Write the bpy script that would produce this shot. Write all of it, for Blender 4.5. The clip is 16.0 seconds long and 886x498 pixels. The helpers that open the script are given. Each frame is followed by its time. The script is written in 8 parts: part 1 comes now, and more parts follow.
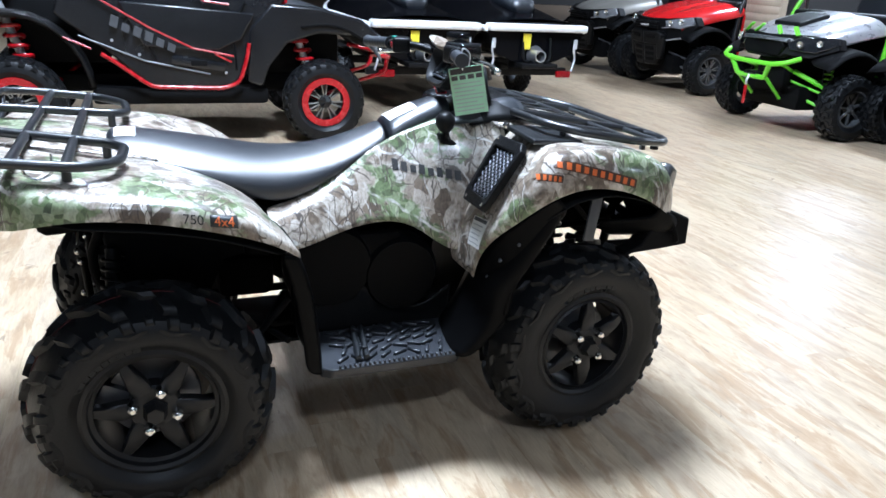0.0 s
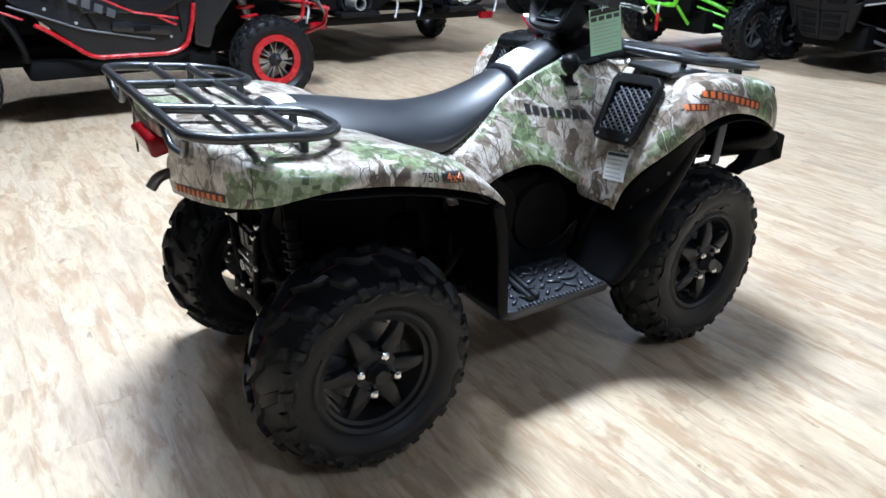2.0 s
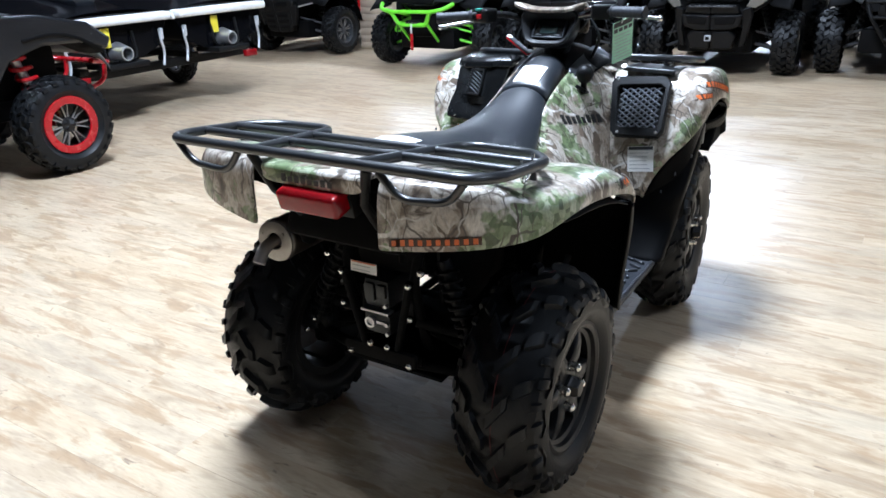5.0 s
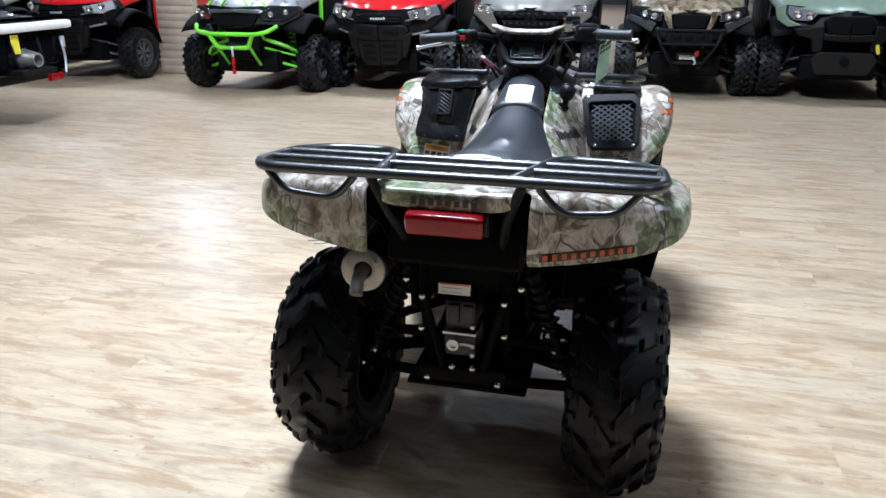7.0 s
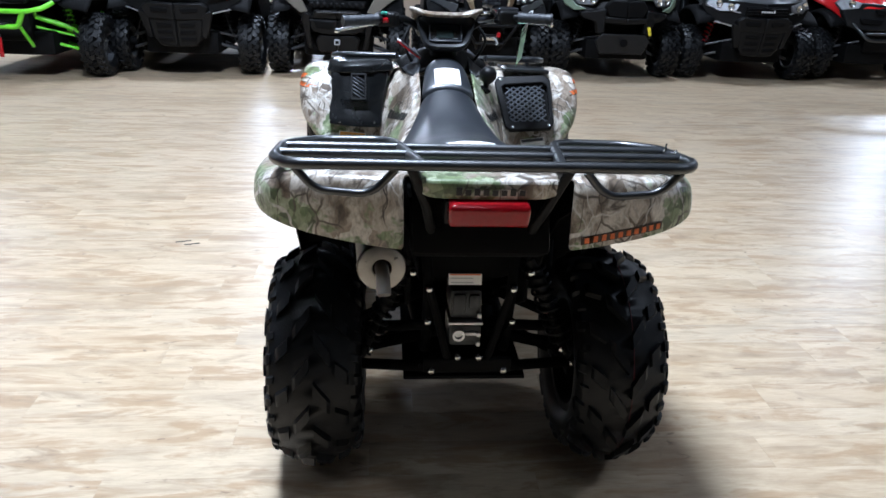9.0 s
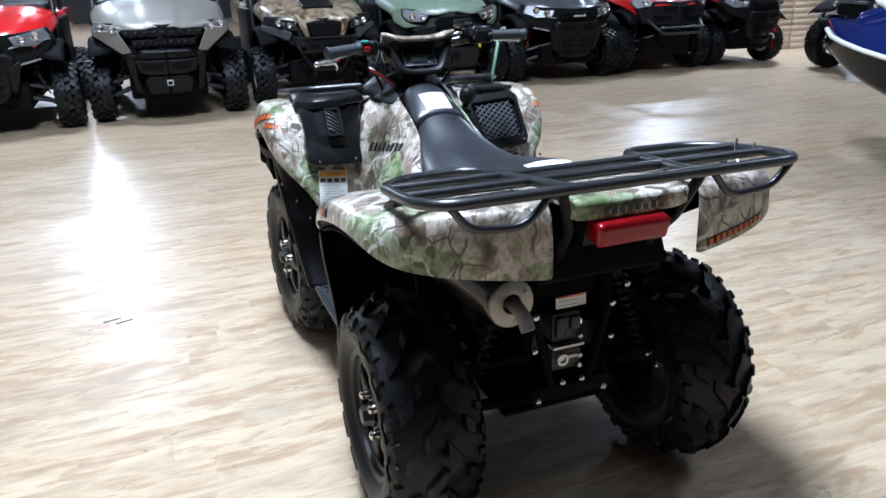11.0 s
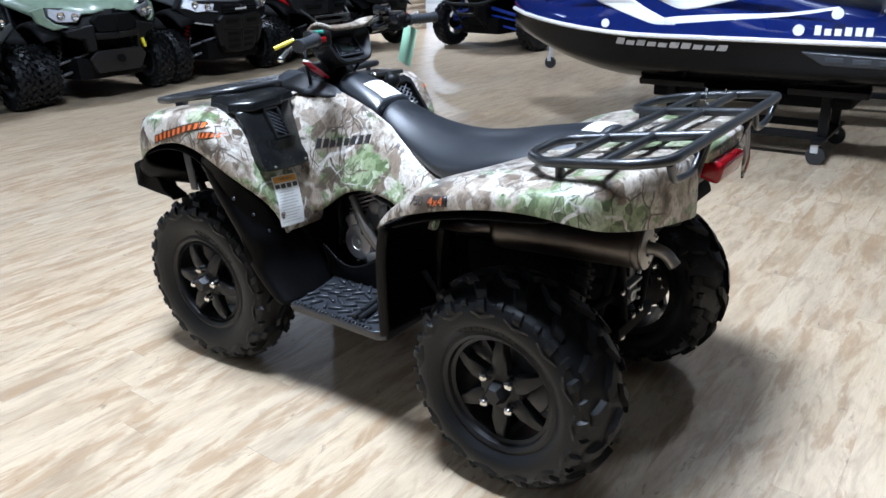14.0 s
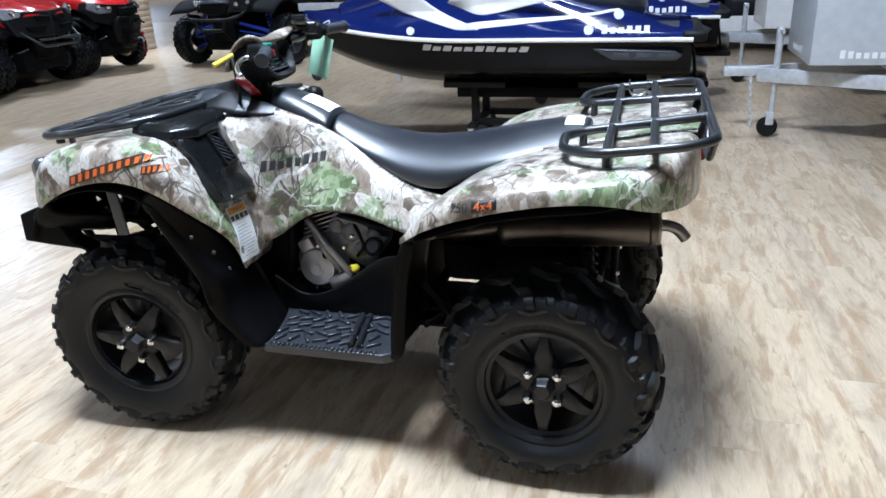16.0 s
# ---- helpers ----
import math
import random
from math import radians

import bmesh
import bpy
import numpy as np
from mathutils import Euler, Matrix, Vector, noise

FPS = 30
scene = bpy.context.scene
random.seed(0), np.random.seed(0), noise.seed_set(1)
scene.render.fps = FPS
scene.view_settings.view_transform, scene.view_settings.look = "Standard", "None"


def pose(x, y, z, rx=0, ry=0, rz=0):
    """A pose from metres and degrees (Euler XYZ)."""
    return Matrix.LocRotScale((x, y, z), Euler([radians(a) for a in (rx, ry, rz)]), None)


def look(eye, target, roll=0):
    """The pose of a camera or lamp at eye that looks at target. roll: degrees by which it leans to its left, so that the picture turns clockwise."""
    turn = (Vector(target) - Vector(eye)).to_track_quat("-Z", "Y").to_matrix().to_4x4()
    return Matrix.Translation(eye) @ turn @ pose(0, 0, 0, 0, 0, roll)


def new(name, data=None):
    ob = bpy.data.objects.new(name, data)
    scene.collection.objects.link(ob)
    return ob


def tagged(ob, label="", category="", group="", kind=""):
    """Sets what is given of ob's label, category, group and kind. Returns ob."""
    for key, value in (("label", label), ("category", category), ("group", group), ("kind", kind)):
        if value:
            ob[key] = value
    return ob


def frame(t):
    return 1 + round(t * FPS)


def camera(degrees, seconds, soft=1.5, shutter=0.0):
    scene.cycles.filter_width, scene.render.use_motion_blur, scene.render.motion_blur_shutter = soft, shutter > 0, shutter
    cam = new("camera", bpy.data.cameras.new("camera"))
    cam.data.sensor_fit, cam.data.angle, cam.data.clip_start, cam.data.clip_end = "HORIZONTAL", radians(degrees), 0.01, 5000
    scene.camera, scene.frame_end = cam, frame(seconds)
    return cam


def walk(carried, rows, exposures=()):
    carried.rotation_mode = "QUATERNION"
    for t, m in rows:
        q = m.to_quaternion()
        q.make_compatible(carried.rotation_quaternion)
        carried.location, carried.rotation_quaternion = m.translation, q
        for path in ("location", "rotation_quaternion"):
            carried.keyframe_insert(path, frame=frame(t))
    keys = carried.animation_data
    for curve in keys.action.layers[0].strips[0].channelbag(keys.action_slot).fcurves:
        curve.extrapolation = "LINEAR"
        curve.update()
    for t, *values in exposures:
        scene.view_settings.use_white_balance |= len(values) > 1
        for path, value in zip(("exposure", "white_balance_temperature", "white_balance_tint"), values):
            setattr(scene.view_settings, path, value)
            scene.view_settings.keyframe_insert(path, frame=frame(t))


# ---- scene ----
cam = camera(61.8, 16.0, soft=1.6)
PATH = [
    (0, (-0.582, -2.26, 1.413), (0.121, -0.525, 0.708), 3.3),
    (0.5, (-0.774, -2.205, 1.4), (-0.023, -0.52, 0.627), 3.1),
    (1, (-0.962, -2.102, 1.395), (-0.182, -0.438, 0.607), 0.3),
    (1.5, (-1.135, -2.036, 1.403), (-0.308, -0.406, 0.591), 0.9),
    (2, (-1.379, -1.941, 1.397), (-0.383, -0.412, 0.578), 0.8),
    (2.5, (-1.548, -1.832, 1.396), (-0.505, -0.321, 0.602), 1.8),
    (3, (-1.698, -1.681, 1.403), (-0.607, -0.19, 0.639), -1.1),
    (3.5, (-1.858, -1.558, 1.402), (-0.651, -0.151, 0.649), -0.3),
    (4, (-2.049, -1.438, 1.409), (-0.706, -0.184, 0.619), -0.8),
    (4.5, (-2.129, -1.296, 1.402), (-0.688, -0.164, 0.6), -0.2),
    (4.7, (-2.161, -1.222, 1.408), (-0.668, -0.146, 0.626), -0.9),
    (6.8, (-2.512, -0.471, 1.39), (-0.715, 0.044, 0.677), -1.6),
    (7, (-2.527, -0.362, 1.407), (-0.71, 0.076, 0.695), 0.1),
    (7.5, (-2.6, -0.216, 1.405), (-0.748, 0.074, 0.706), -0.5),
    (8, (-2.659, -0.056, 1.415), (-0.808, -0.026, 0.659), -0.1),
    (8.5, (-2.595, 0.103, 1.393), (-0.745, 0.032, 0.635), 1.2),
    (9, (-2.524, 0.236, 1.402), (-0.676, 0.067, 0.654), 2.3),
    (9.2, (-2.51, 0.291, 1.397), (-0.673, 0.045, 0.645), 2.6),
    (11.3, (-2.207, 1.04, 1.392), (-0.494, 0.264, 0.711), -1.6),
    (11.5, (-2.166, 1.128, 1.392), (-0.491, 0.269, 0.716), -1.4),
    (12, (-2.077, 1.29, 1.392), (-0.495, 0.28, 0.701), -1.0),
    (12.5, (-1.958, 1.409, 1.387), (-0.459, 0.271, 0.71), -3.0),
    (13, (-1.837, 1.57, 1.396), (-0.432, 0.325, 0.705), -2.1),
    (13.5, (-1.708, 1.771, 1.395), (-0.459, 0.378, 0.69), -2.7),
    (14, (-1.565, 1.91, 1.403), (-0.425, 0.442, 0.664), -2.1),
    (14.5, (-1.373, 2.001, 1.401), (-0.372, 0.433, 0.667), -3.9),
    (15, (-1.208, 2.092, 1.408), (-0.346, 0.444, 0.672), -2.7),
    (15.5, (-1.018, 2.196, 1.423), (-0.359, 0.446, 0.714), -4.5),
    (16, (-0.861, 2.214, 1.403), (-0.352, 0.423, 0.67), -2.5),
]
EXPO = -0.27
EXPOSURE = [(0.0, EXPO + 0.38, 5650, 8), (2.0, EXPO + 0.30, 5700, 8), (4.5, EXPO + 0.28, 5700, 8), (7.0, EXPO + 0.04, 5850, 9), (9.0, EXPO, 5750, 9), (12.5, EXPO - 0.02, 5680, 9), (14.5, EXPO, 5750, 9), (16.0, EXPO + 0.02, 5700, 8)]
walk(cam, [(t, look(eye, target, roll)) for t, eye, target, roll in PATH], EXPOSURE)

# ---- world and light ----
world = bpy.data.worlds.new("showroom_world")
scene.world = world
world.use_nodes = True
world.node_tree.nodes["Background"].inputs[0].default_value = (0.75, 0.85, 1.0, 1)
world.node_tree.nodes["Background"].inputs[1].default_value = 0.004


def bay_lamp(name, place, size, power, spread=180, colour=(0.90, 0.97, 1.09)):
    data = bpy.data.lights.new(name, "AREA")
    data.shape, data.size, data.energy, data.color = "DISK", size, power, colour
    data.spread = radians(spread)
    ob = new(name, data)
    ob.matrix_world = Matrix.Translation(place)
    return tagged(ob, "round high-bay lamp shining down on the showroom", "lamp", kind="structure")


CEIL = 6.8
LAMPZ = 5.8
# All unseen: first placed from shadows, far ones from floor glints, rest added fill.
BAYS = [(0.0, 0.92, 985), (-4.6, 4.2, 12), (-2.9, -0.35, 8), (3.6, 4.6, 55), (3.6, -3.8, 18), (-0.75, -5.6, 115), (-0.75, 8.0, 150), (15.0, 2.2, 420), (9.0, 6.3, 320), (6.6, 1.8, 130), (6.9, -3.2, 80), (7.9, -8.8, 240), (3.2, -10.5, 175),
        (22.0, 3.0, 1000), (24.5, 27.5, 1100), (21.0, 20.0, 350), (14.0, 10.0, 350), (16.5, -13.5, 800), (23.0, -30.0, 700), (-0.4, -30.0, 200)]
for k, (lx, ly, pw) in enumerate(BAYS):
    bay_lamp("bay_lamp", (lx, ly, LAMPZ), 1.5 if k == 0 else 0.62, pw, 180 if k == 0 or lx > 10 or k > 12 else 130 if lx == -0.75 else 100)

# ---- small mesh tools ----
MATS = {}


def V(*a):
    return Vector(a)


def link(nt, a, b):
    nt.links.new(a, b)


def ramp(nt, fac, stops):
    r = nt.nodes.new("ShaderNodeValToRGB")
    while len(r.color_ramp.elements) < len(stops):
        r.color_ramp.elements.new(0.5)
    for e, (p, c) in zip(r.color_ramp.elements, stops):
        e.position = p
        e.color = (*c, 1) if len(c) == 3 else c
    link(nt, fac, r.inputs[0])
    return r.outputs[0]


def mix(nt, fac, a, b, mode="MIX"):
    m = nt.nodes.new("ShaderNodeMix")
    m.data_type, m.blend_type = "RGBA", mode
    for sock, val in ((m.inputs[0], fac), (m.inputs[6], a), (m.inputs[7], b)):
        if isinstance(val, (int, float)):
            sock.default_value = val
        elif isinstance(val, tuple):
            sock.default_value = (*val, 1) if len(val) == 3 else val
        else:
            link(nt, val, sock)
    return m.outputs[2]


def noise_of(nt, vec, scale, detail=4.0, rough=0.55, distortion=0.0):
    n = nt.nodes.new("ShaderNodeTexNoise")
    n.inputs["Scale"].default_value, n.inputs["Detail"].default_value = scale, detail
    n.inputs["Roughness"].default_value, n.inputs["Distortion"].default_value = rough, distortion
    link(nt, vec, n.inputs["Vector"])
    return n.outputs[0]


def stretched(nt, vec, sx, sy, sz, rz=0.0, ry=0.0):
    m = nt.nodes.new("ShaderNodeMapping")
    m.inputs["Scale"].default_value = (sx, sy, sz)
    m.inputs["Rotation"].default_value = (0, ry, rz)
    link(nt, vec, m.inputs["Vector"])
    return m.outputs[0]


def start(name):
    m = bpy.data.materials.new(name)
    m.use_nodes = True
    nt = m.node_tree
    tc = nt.nodes.new("ShaderNodeTexCoord")
    return m, nt, nt.nodes["Principled BSDF"], tc.outputs["Object"]


def bumped(nt, b, height, strength, dist):
    n = nt.nodes.new("ShaderNodeBump")
    n.inputs["Strength"].default_value, n.inputs["Distance"].default_value = strength, dist
    link(nt, height, n.inputs["Height"])
    link(nt, n.outputs[0], b.inputs["Normal"])


def plain(name, colour, rough=0.5, metal=0.0, vary=0.25, scale=14.0, grain=180.0, bump=0.15, coat=0.0, spec=0.5, emit=0.0, coat_rough=0.08):
    """A worked surface: broad stains, fine grain, uneven gloss."""
    if name in MATS:
        return MATS[name]
    m, nt, b, vec = start(name)
    big, fine = noise_of(nt, vec, scale, 5), noise_of(nt, vec, grain, 2)
    dark = tuple(c * (1 - vary) for c in colour)
    light = tuple(min(1, c * (1 + vary * 0.6)) for c in colour)
    c1 = ramp(nt, big, [(0.3, dark), (0.7, light)])
    c2 = mix(nt, 0.25, c1, mix(nt, fine, dark, light))
    link(nt, c2, b.inputs["Base Color"])
    r = nt.nodes.new("ShaderNodeMapRange")
    r.inputs["To Min"].default_value, r.inputs["To Max"].default_value = max(0.02, rough - 0.08), min(1, rough + 0.1)
    link(nt, big, r.inputs["Value"])
    link(nt, r.outputs[0], b.inputs["Roughness"])
    b.inputs["Metallic"].default_value = metal
    b.inputs["Coat Weight"].default_value = coat
    b.inputs["Coat Roughness"].default_value = coat_rough
    b.inputs["Specular IOR Level"].default_value = spec
    if emit:
        b.inputs["Emission Color"].default_value = (*colour, 1)
        b.inputs["Emission Strength"].default_value = emit
    if bump:
        bumped(nt, b, fine, bump, 0.002)
    MATS[name] = m
    return m


# where the printed film shows its leafy green clumps
CLUMPS = (((-0.88, -0.47, 0.85), 0.20), ((-0.88, -0.36, 0.80), 0.13), ((-0.88, 0.44, 0.80), 0.17), ((-0.94, 0.10, 0.82), 0.22), ((-0.22, 0.30, 0.84), 0.15), ((0.06, 0.26, 0.76), 0.16), ((0.10, -0.28, 0.74), 0.14), ((0.28, 0.33, 0.68), 0.14), ((-0.30, -0.40, 0.78), 0.10))


def camo_material(name="camo_film", size=1.0, tint=(1.0, 1.0, 1.0)):
    """Printed woodland film: pale bark, brown leaves, green clumps, light and dark twigs."""
    m, nt, b, vec = start(name)
    vec = stretched(nt, vec, 1 / size, 1 / size, 1 / size)
    warp = nt.nodes.new("ShaderNodeTexNoise")
    warp.inputs["Scale"].default_value, warp.inputs["Detail"].default_value = 9, 3
    link(nt, vec, warp.inputs["Vector"])
    add = nt.nodes.new("ShaderNodeVectorMath")
    add.operation = "MULTIPLY_ADD"
    link(nt, warp.outputs[1], add.inputs[0])
    add.inputs[1].default_value = (0.06, 0.06, 0.06)
    link(nt, vec, add.inputs[2])
    w = add.outputs[0]
    base = ramp(nt, noise_of(nt, stretched(nt, w, 1.1, 1.1, 0.8, 0.3, 0.45), 15, 5, 0.6), [(0.34, (0.07, 0.052, 0.038)), (0.44, (0.205, 0.165, 0.125)), (0.505, (0.40, 0.355, 0.30)), (0.62, (0.56, 0.52, 0.455))])
    vor = nt.nodes.new("ShaderNodeTexVoronoi")
    vor.inputs["Scale"].default_value = 25
    link(nt, stretched(nt, w, 1, 1, 0.55, 0.5, 0.6), vor.inputs["Vector"])
    sep = nt.nodes.new("ShaderNodeSeparateColor")
    link(nt, vor.outputs["Color"], sep.inputs[0])
    leaf = ramp(nt, sep.outputs[0], [(0.0, (0.085, 0.064, 0.046)), (0.25, (0.20, 0.155, 0.115)), (0.5, (0.36, 0.31, 0.255)), (1.0, (0.57, 0.535, 0.48))])
    where = ramp(nt, noise_of(nt, vec, 7, 3, 0.6), [(0.43, (0, 0, 0)), (0.50, (1, 1, 1))])
    c = mix(nt, where, base, leaf)
    vg = nt.nodes.new("ShaderNodeTexVoronoi")
    vg.inputs["Scale"].default_value = 44
    link(nt, w, vg.inputs["Vector"])
    sg = nt.nodes.new("ShaderNodeSeparateColor")
    link(nt, vg.outputs["Color"], sg.inputs[0])
    green = ramp(nt, sg.outputs[1], [(0.0, (0.05, 0.075, 0.03)), (0.35, (0.125, 0.185, 0.075)), (0.7, (0.235, 0.29, 0.16)), (1.0, (0.40, 0.44, 0.31))])
    gn = noise_of(nt, stretched(nt, vec, 1, 1, 1.2), 5.2, 4, 0.7)
    for spot, reach in CLUMPS:
        d = nt.nodes.new("ShaderNodeVectorMath")
        d.operation = "DISTANCE"
        link(nt, vec, d.inputs[0])
        d.inputs[1].default_value = spot
        near = nt.nodes.new("ShaderNodeMapRange")
        near.inputs["From Min"].default_value, near.inputs["From Max"].default_value = 0.0, reach
        near.inputs["To Min"].default_value, near.inputs["To Max"].default_value = 0.16, 0.0
        link(nt, d.outputs["Value"], near.inputs["Value"])
        more = nt.nodes.new("ShaderNodeMath")
        link(nt, gn, more.inputs[0]), link(nt, near.outputs[0], more.inputs[1])
        gn = more.outputs[0]
    gw = ramp(nt, gn, [(0.545, (0, 0, 0)), (0.58, (0.92, 0.92, 0.92))])
    c = mix(nt, gw, c, green)
    bark = ramp(nt, noise_of(nt, stretched(nt, w, 0.7, 0.7, 1.6, 0.9, 0.3), 6.5, 5, 0.65), [(0.35, (0.9, 0.9, 0.9)), (0.40, (0, 0, 0))])
    c = mix(nt, bark, c, (0.075, 0.057, 0.042))

    def twigs(scale, rz, ry, thin, colour, base_c, dist, lo=0.44):
        wv = nt.nodes.new("ShaderNodeTexWave")
        wv.inputs["Scale"].default_value, wv.inputs["Distortion"].default_value = scale, dist
        wv.inputs["Detail"].default_value, wv.inputs["Detail Scale"].default_value = 2.0, 1.6
        link(nt, stretched(nt, w, 1, 0.7, 0.45, rz, ry), wv.inputs["Vector"])
        f = ramp(nt, wv.outputs[1], [(1 - thin, (0, 0, 0)), (1 - thin * 0.4, (1, 1, 1))])
        gate = ramp(nt, noise_of(nt, vec, 8, 2), [(lo, (0, 0, 0)), (lo + 0.10, (1, 1, 1))])
        return mix(nt, mix(nt, 1.0, f, gate, "MULTIPLY"), base_c, colour)

    c = twigs(8.5, 0.5, 0.9, 0.013, (0.56, 0.54, 0.51), c, 4, 0.50)
    c = twigs(12.0, 0.9, -0.4, 0.020, (0.10, 0.082, 0.066), c, 4.5, 0.50)
    c = twigs(9.0, -0.7, -0.6, 0.016, (0.07, 0.056, 0.045), c, 4, 0.48)
    c = twigs(6.0, 0.2, 0.2, 0.011, (0.08, 0.065, 0.05), c, 5, 0.47)
    c = twigs(3.8, -0.4, 1.2, 0.012, (0.60, 0.58, 0.545), c, 3, 0.46)

    def branches(scale, turn, thin, colour, base_c, lo, gate_scale):
        """Forking lines along the borders of warped cells."""
        e = nt.nodes.new("ShaderNodeTexVoronoi")
        e.feature = "DISTANCE_TO_EDGE"
        e.inputs["Scale"].default_value = scale
        link(nt, stretched(nt, w, 1.0, 1.3, 0.75, turn, turn * 0.6), e.inputs["Vector"])
        f = ramp(nt, e.outputs[0], [(thin * 0.45, (0.92, 0.92, 0.92)), (thin, (0, 0, 0))])
        gate = ramp(nt, noise_of(nt, stretched(nt, vec, 1, 1, 1, turn), gate_scale, 2), [(lo, (0, 0, 0)), (lo + 0.07, (1, 1, 1))])
        return mix(nt, mix(nt, 1.0, f, gate, "MULTIPLY"), base_c, colour)

    c = branches(10.0, 0.8, 0.026, (0.08, 0.062, 0.047), c, 0.49, 6.0)
    c = branches(7.0, 2.1, 0.016, (0.55, 0.53, 0.49), c, 0.54, 5.0)
    mottle = ramp(nt, noise_of(nt, stretched(nt, w, 1.3, 1.3, 0.6, 0.4, 0.5), 70, 6, 0.7), [(0.28, (0.42, 0.40, 0.37)), (0.48, (0.95, 0.94, 0.92)), (0.70, (1.30, 1.30, 1.30))])
    c = mix(nt, 1.0, c, mottle, "MULTIPLY")
    c = mix(nt, 1.0, c, tint, "MULTIPLY")
    vein = nt.nodes.new("ShaderNodeTexVoronoi")
    vein.feature = "DISTANCE_TO_EDGE"
    vein.inputs["Scale"].default_value = 46
    link(nt, stretched(nt, w, 1, 1, 0.5, 0.7, 0.4), vein.inputs["Vector"])
    c = mix(nt, ramp(nt, vein.outputs[0], [(0.0, (0.16, 0.16, 0.16)), (0.05, (0, 0, 0))]), c, (0.09, 0.075, 0.06))
    link(nt, c, b.inputs["Base Color"])
    b.inputs["Roughness"].default_value = 0.32
    b.inputs["Coat Weight"].default_value = 0.35
    b.inputs["Coat Roughness"].default_value = 0.15
    bumped(nt, b, noise_of(nt, vec, 260, 2), 0.06, 0.001)
    return m


def floor_material():
    """Vinyl plank: bleached boards with brown grain streaks along each board."""
    m, nt, b, vec = start("vinyl_plank")
    info = nt.nodes.new("ShaderNodeObjectInfo")
    geo = nt.nodes.new("ShaderNodeNewGeometry")
    rnd = nt.nodes.new("ShaderNodeMath")
    rnd.operation = "ADD"
    link(nt, info.outputs["Random"], rnd.inputs[0])
    link(nt, geo.outputs["Random Per Island"], rnd.inputs[1])
    fr = nt.nodes.new("ShaderNodeMath")
    fr.operation = "FRACT"
    link(nt, rnd.outputs[0], fr.inputs[0])
    pos = geo.outputs["Position"]
    shift = nt.nodes.new("ShaderNodeVectorMath")
    shift.operation = "MULTIPLY_ADD"
    cmb = nt.nodes.new("ShaderNodeCombineXYZ")
    link(nt, fr.outputs[0], cmb.inputs[0]), link(nt, fr.outputs[0], cmb.inputs[1])
    link(nt, cmb.outputs[0], shift.inputs[0])
    shift.inputs[1].default_value = (7.3, 5.1, 0)
    link(nt, pos, shift.inputs[2])
    v = shift.outputs[0]
    streak = noise_of(nt, stretched(nt, v, 11, 2.6, 1), 1.0, 6, 0.62, 1.6)
    streak2 = noise_of(nt, stretched(nt, v, 25, 4.4, 7), 1.0, 5, 0.62, 1.0)
    fine = noise_of(nt, stretched(nt, v, 150, 14, 1), 1.0, 4, 0.65)
    patch = noise_of(nt, stretched(nt, v, 9.0, 2.1, 1), 1.0, 5, 0.62, 0.6)
    patch2 = noise_of(nt, stretched(nt, v, 13, 2.6, 3), 1.0, 5, 0.66, 0.7)
    knot = noise_of(nt, stretched(nt, v, 22, 11, 5), 1.0, 3, 0.5, 1.5)
    board = ramp(nt, fr.outputs[0], [(0.0, (0.30, 0.235, 0.165)), (0.17, (0.44, 0.345, 0.235)), (0.34, (0.35, 0.295, 0.225)), (0.5, (0.49, 0.405, 0.290)), (0.67, (0.37, 0.285, 0.19)), (0.84, (0.43, 0.37, 0.285)), (1.0, (0.33, 0.245, 0.155))])
    c = mix(nt, ramp(nt, patch, [(0.39, (0, 0, 0)), (0.60, (0.78, 0.78, 0.78))]), board, (0.54, 0.46, 0.345))
    c = mix(nt, ramp(nt, patch2, [(0.51, (0, 0, 0)), (0.60, (0.82, 0.82, 0.82))]), c, (0.31, 0.21, 0.12))
    c = mix(nt, ramp(nt, streak, [(0.28, (0.75, 0.75, 0.75)), (0.48, (0, 0, 0))]), c, (0.22, 0.16, 0.105))
    c = mix(nt, ramp(nt, streak2, [(0.30, (0.36, 0.36, 0.36)), (0.46, (0, 0, 0))]), c, (0.25, 0.20, 0.155))
    c = mix(nt, ramp(nt, streak, [(0.55, (0, 0, 0)), (0.73, (0.5, 0.5, 0.5))]), c, (0.59, 0.52, 0.41))
    c = mix(nt, ramp(nt, knot, [(0.68, (0, 0, 0)), (0.75, (0.7, 0.7, 0.7))]), c, (0.12, 0.08, 0.055))
    c = mix(nt, 0.16, c, ramp(nt, fine, [(0.3, (0.18, 0.13, 0.09)), (0.7, (0.62, 0.55, 0.46))]))
    c = mix(nt, 1.0, c, (1.01, 0.953, 0.865), "MULTIPLY")
    link(nt, c, b.inputs["Base Color"])
    r = nt.nodes.new("ShaderNodeMapRange")
    r.inputs["To Min"].default_value, r.inputs["To Max"].default_value = 0.28, 0.42
    link(nt, patch, r.inputs["Value"])
    link(nt, r.outputs[0], b.inputs["Roughness"])
    b.inputs["Specular IOR Level"].default_value = 0.5
    bumped(nt, b, fine, 0.12, 0.001)
    MATS["floor"] = m
    return m


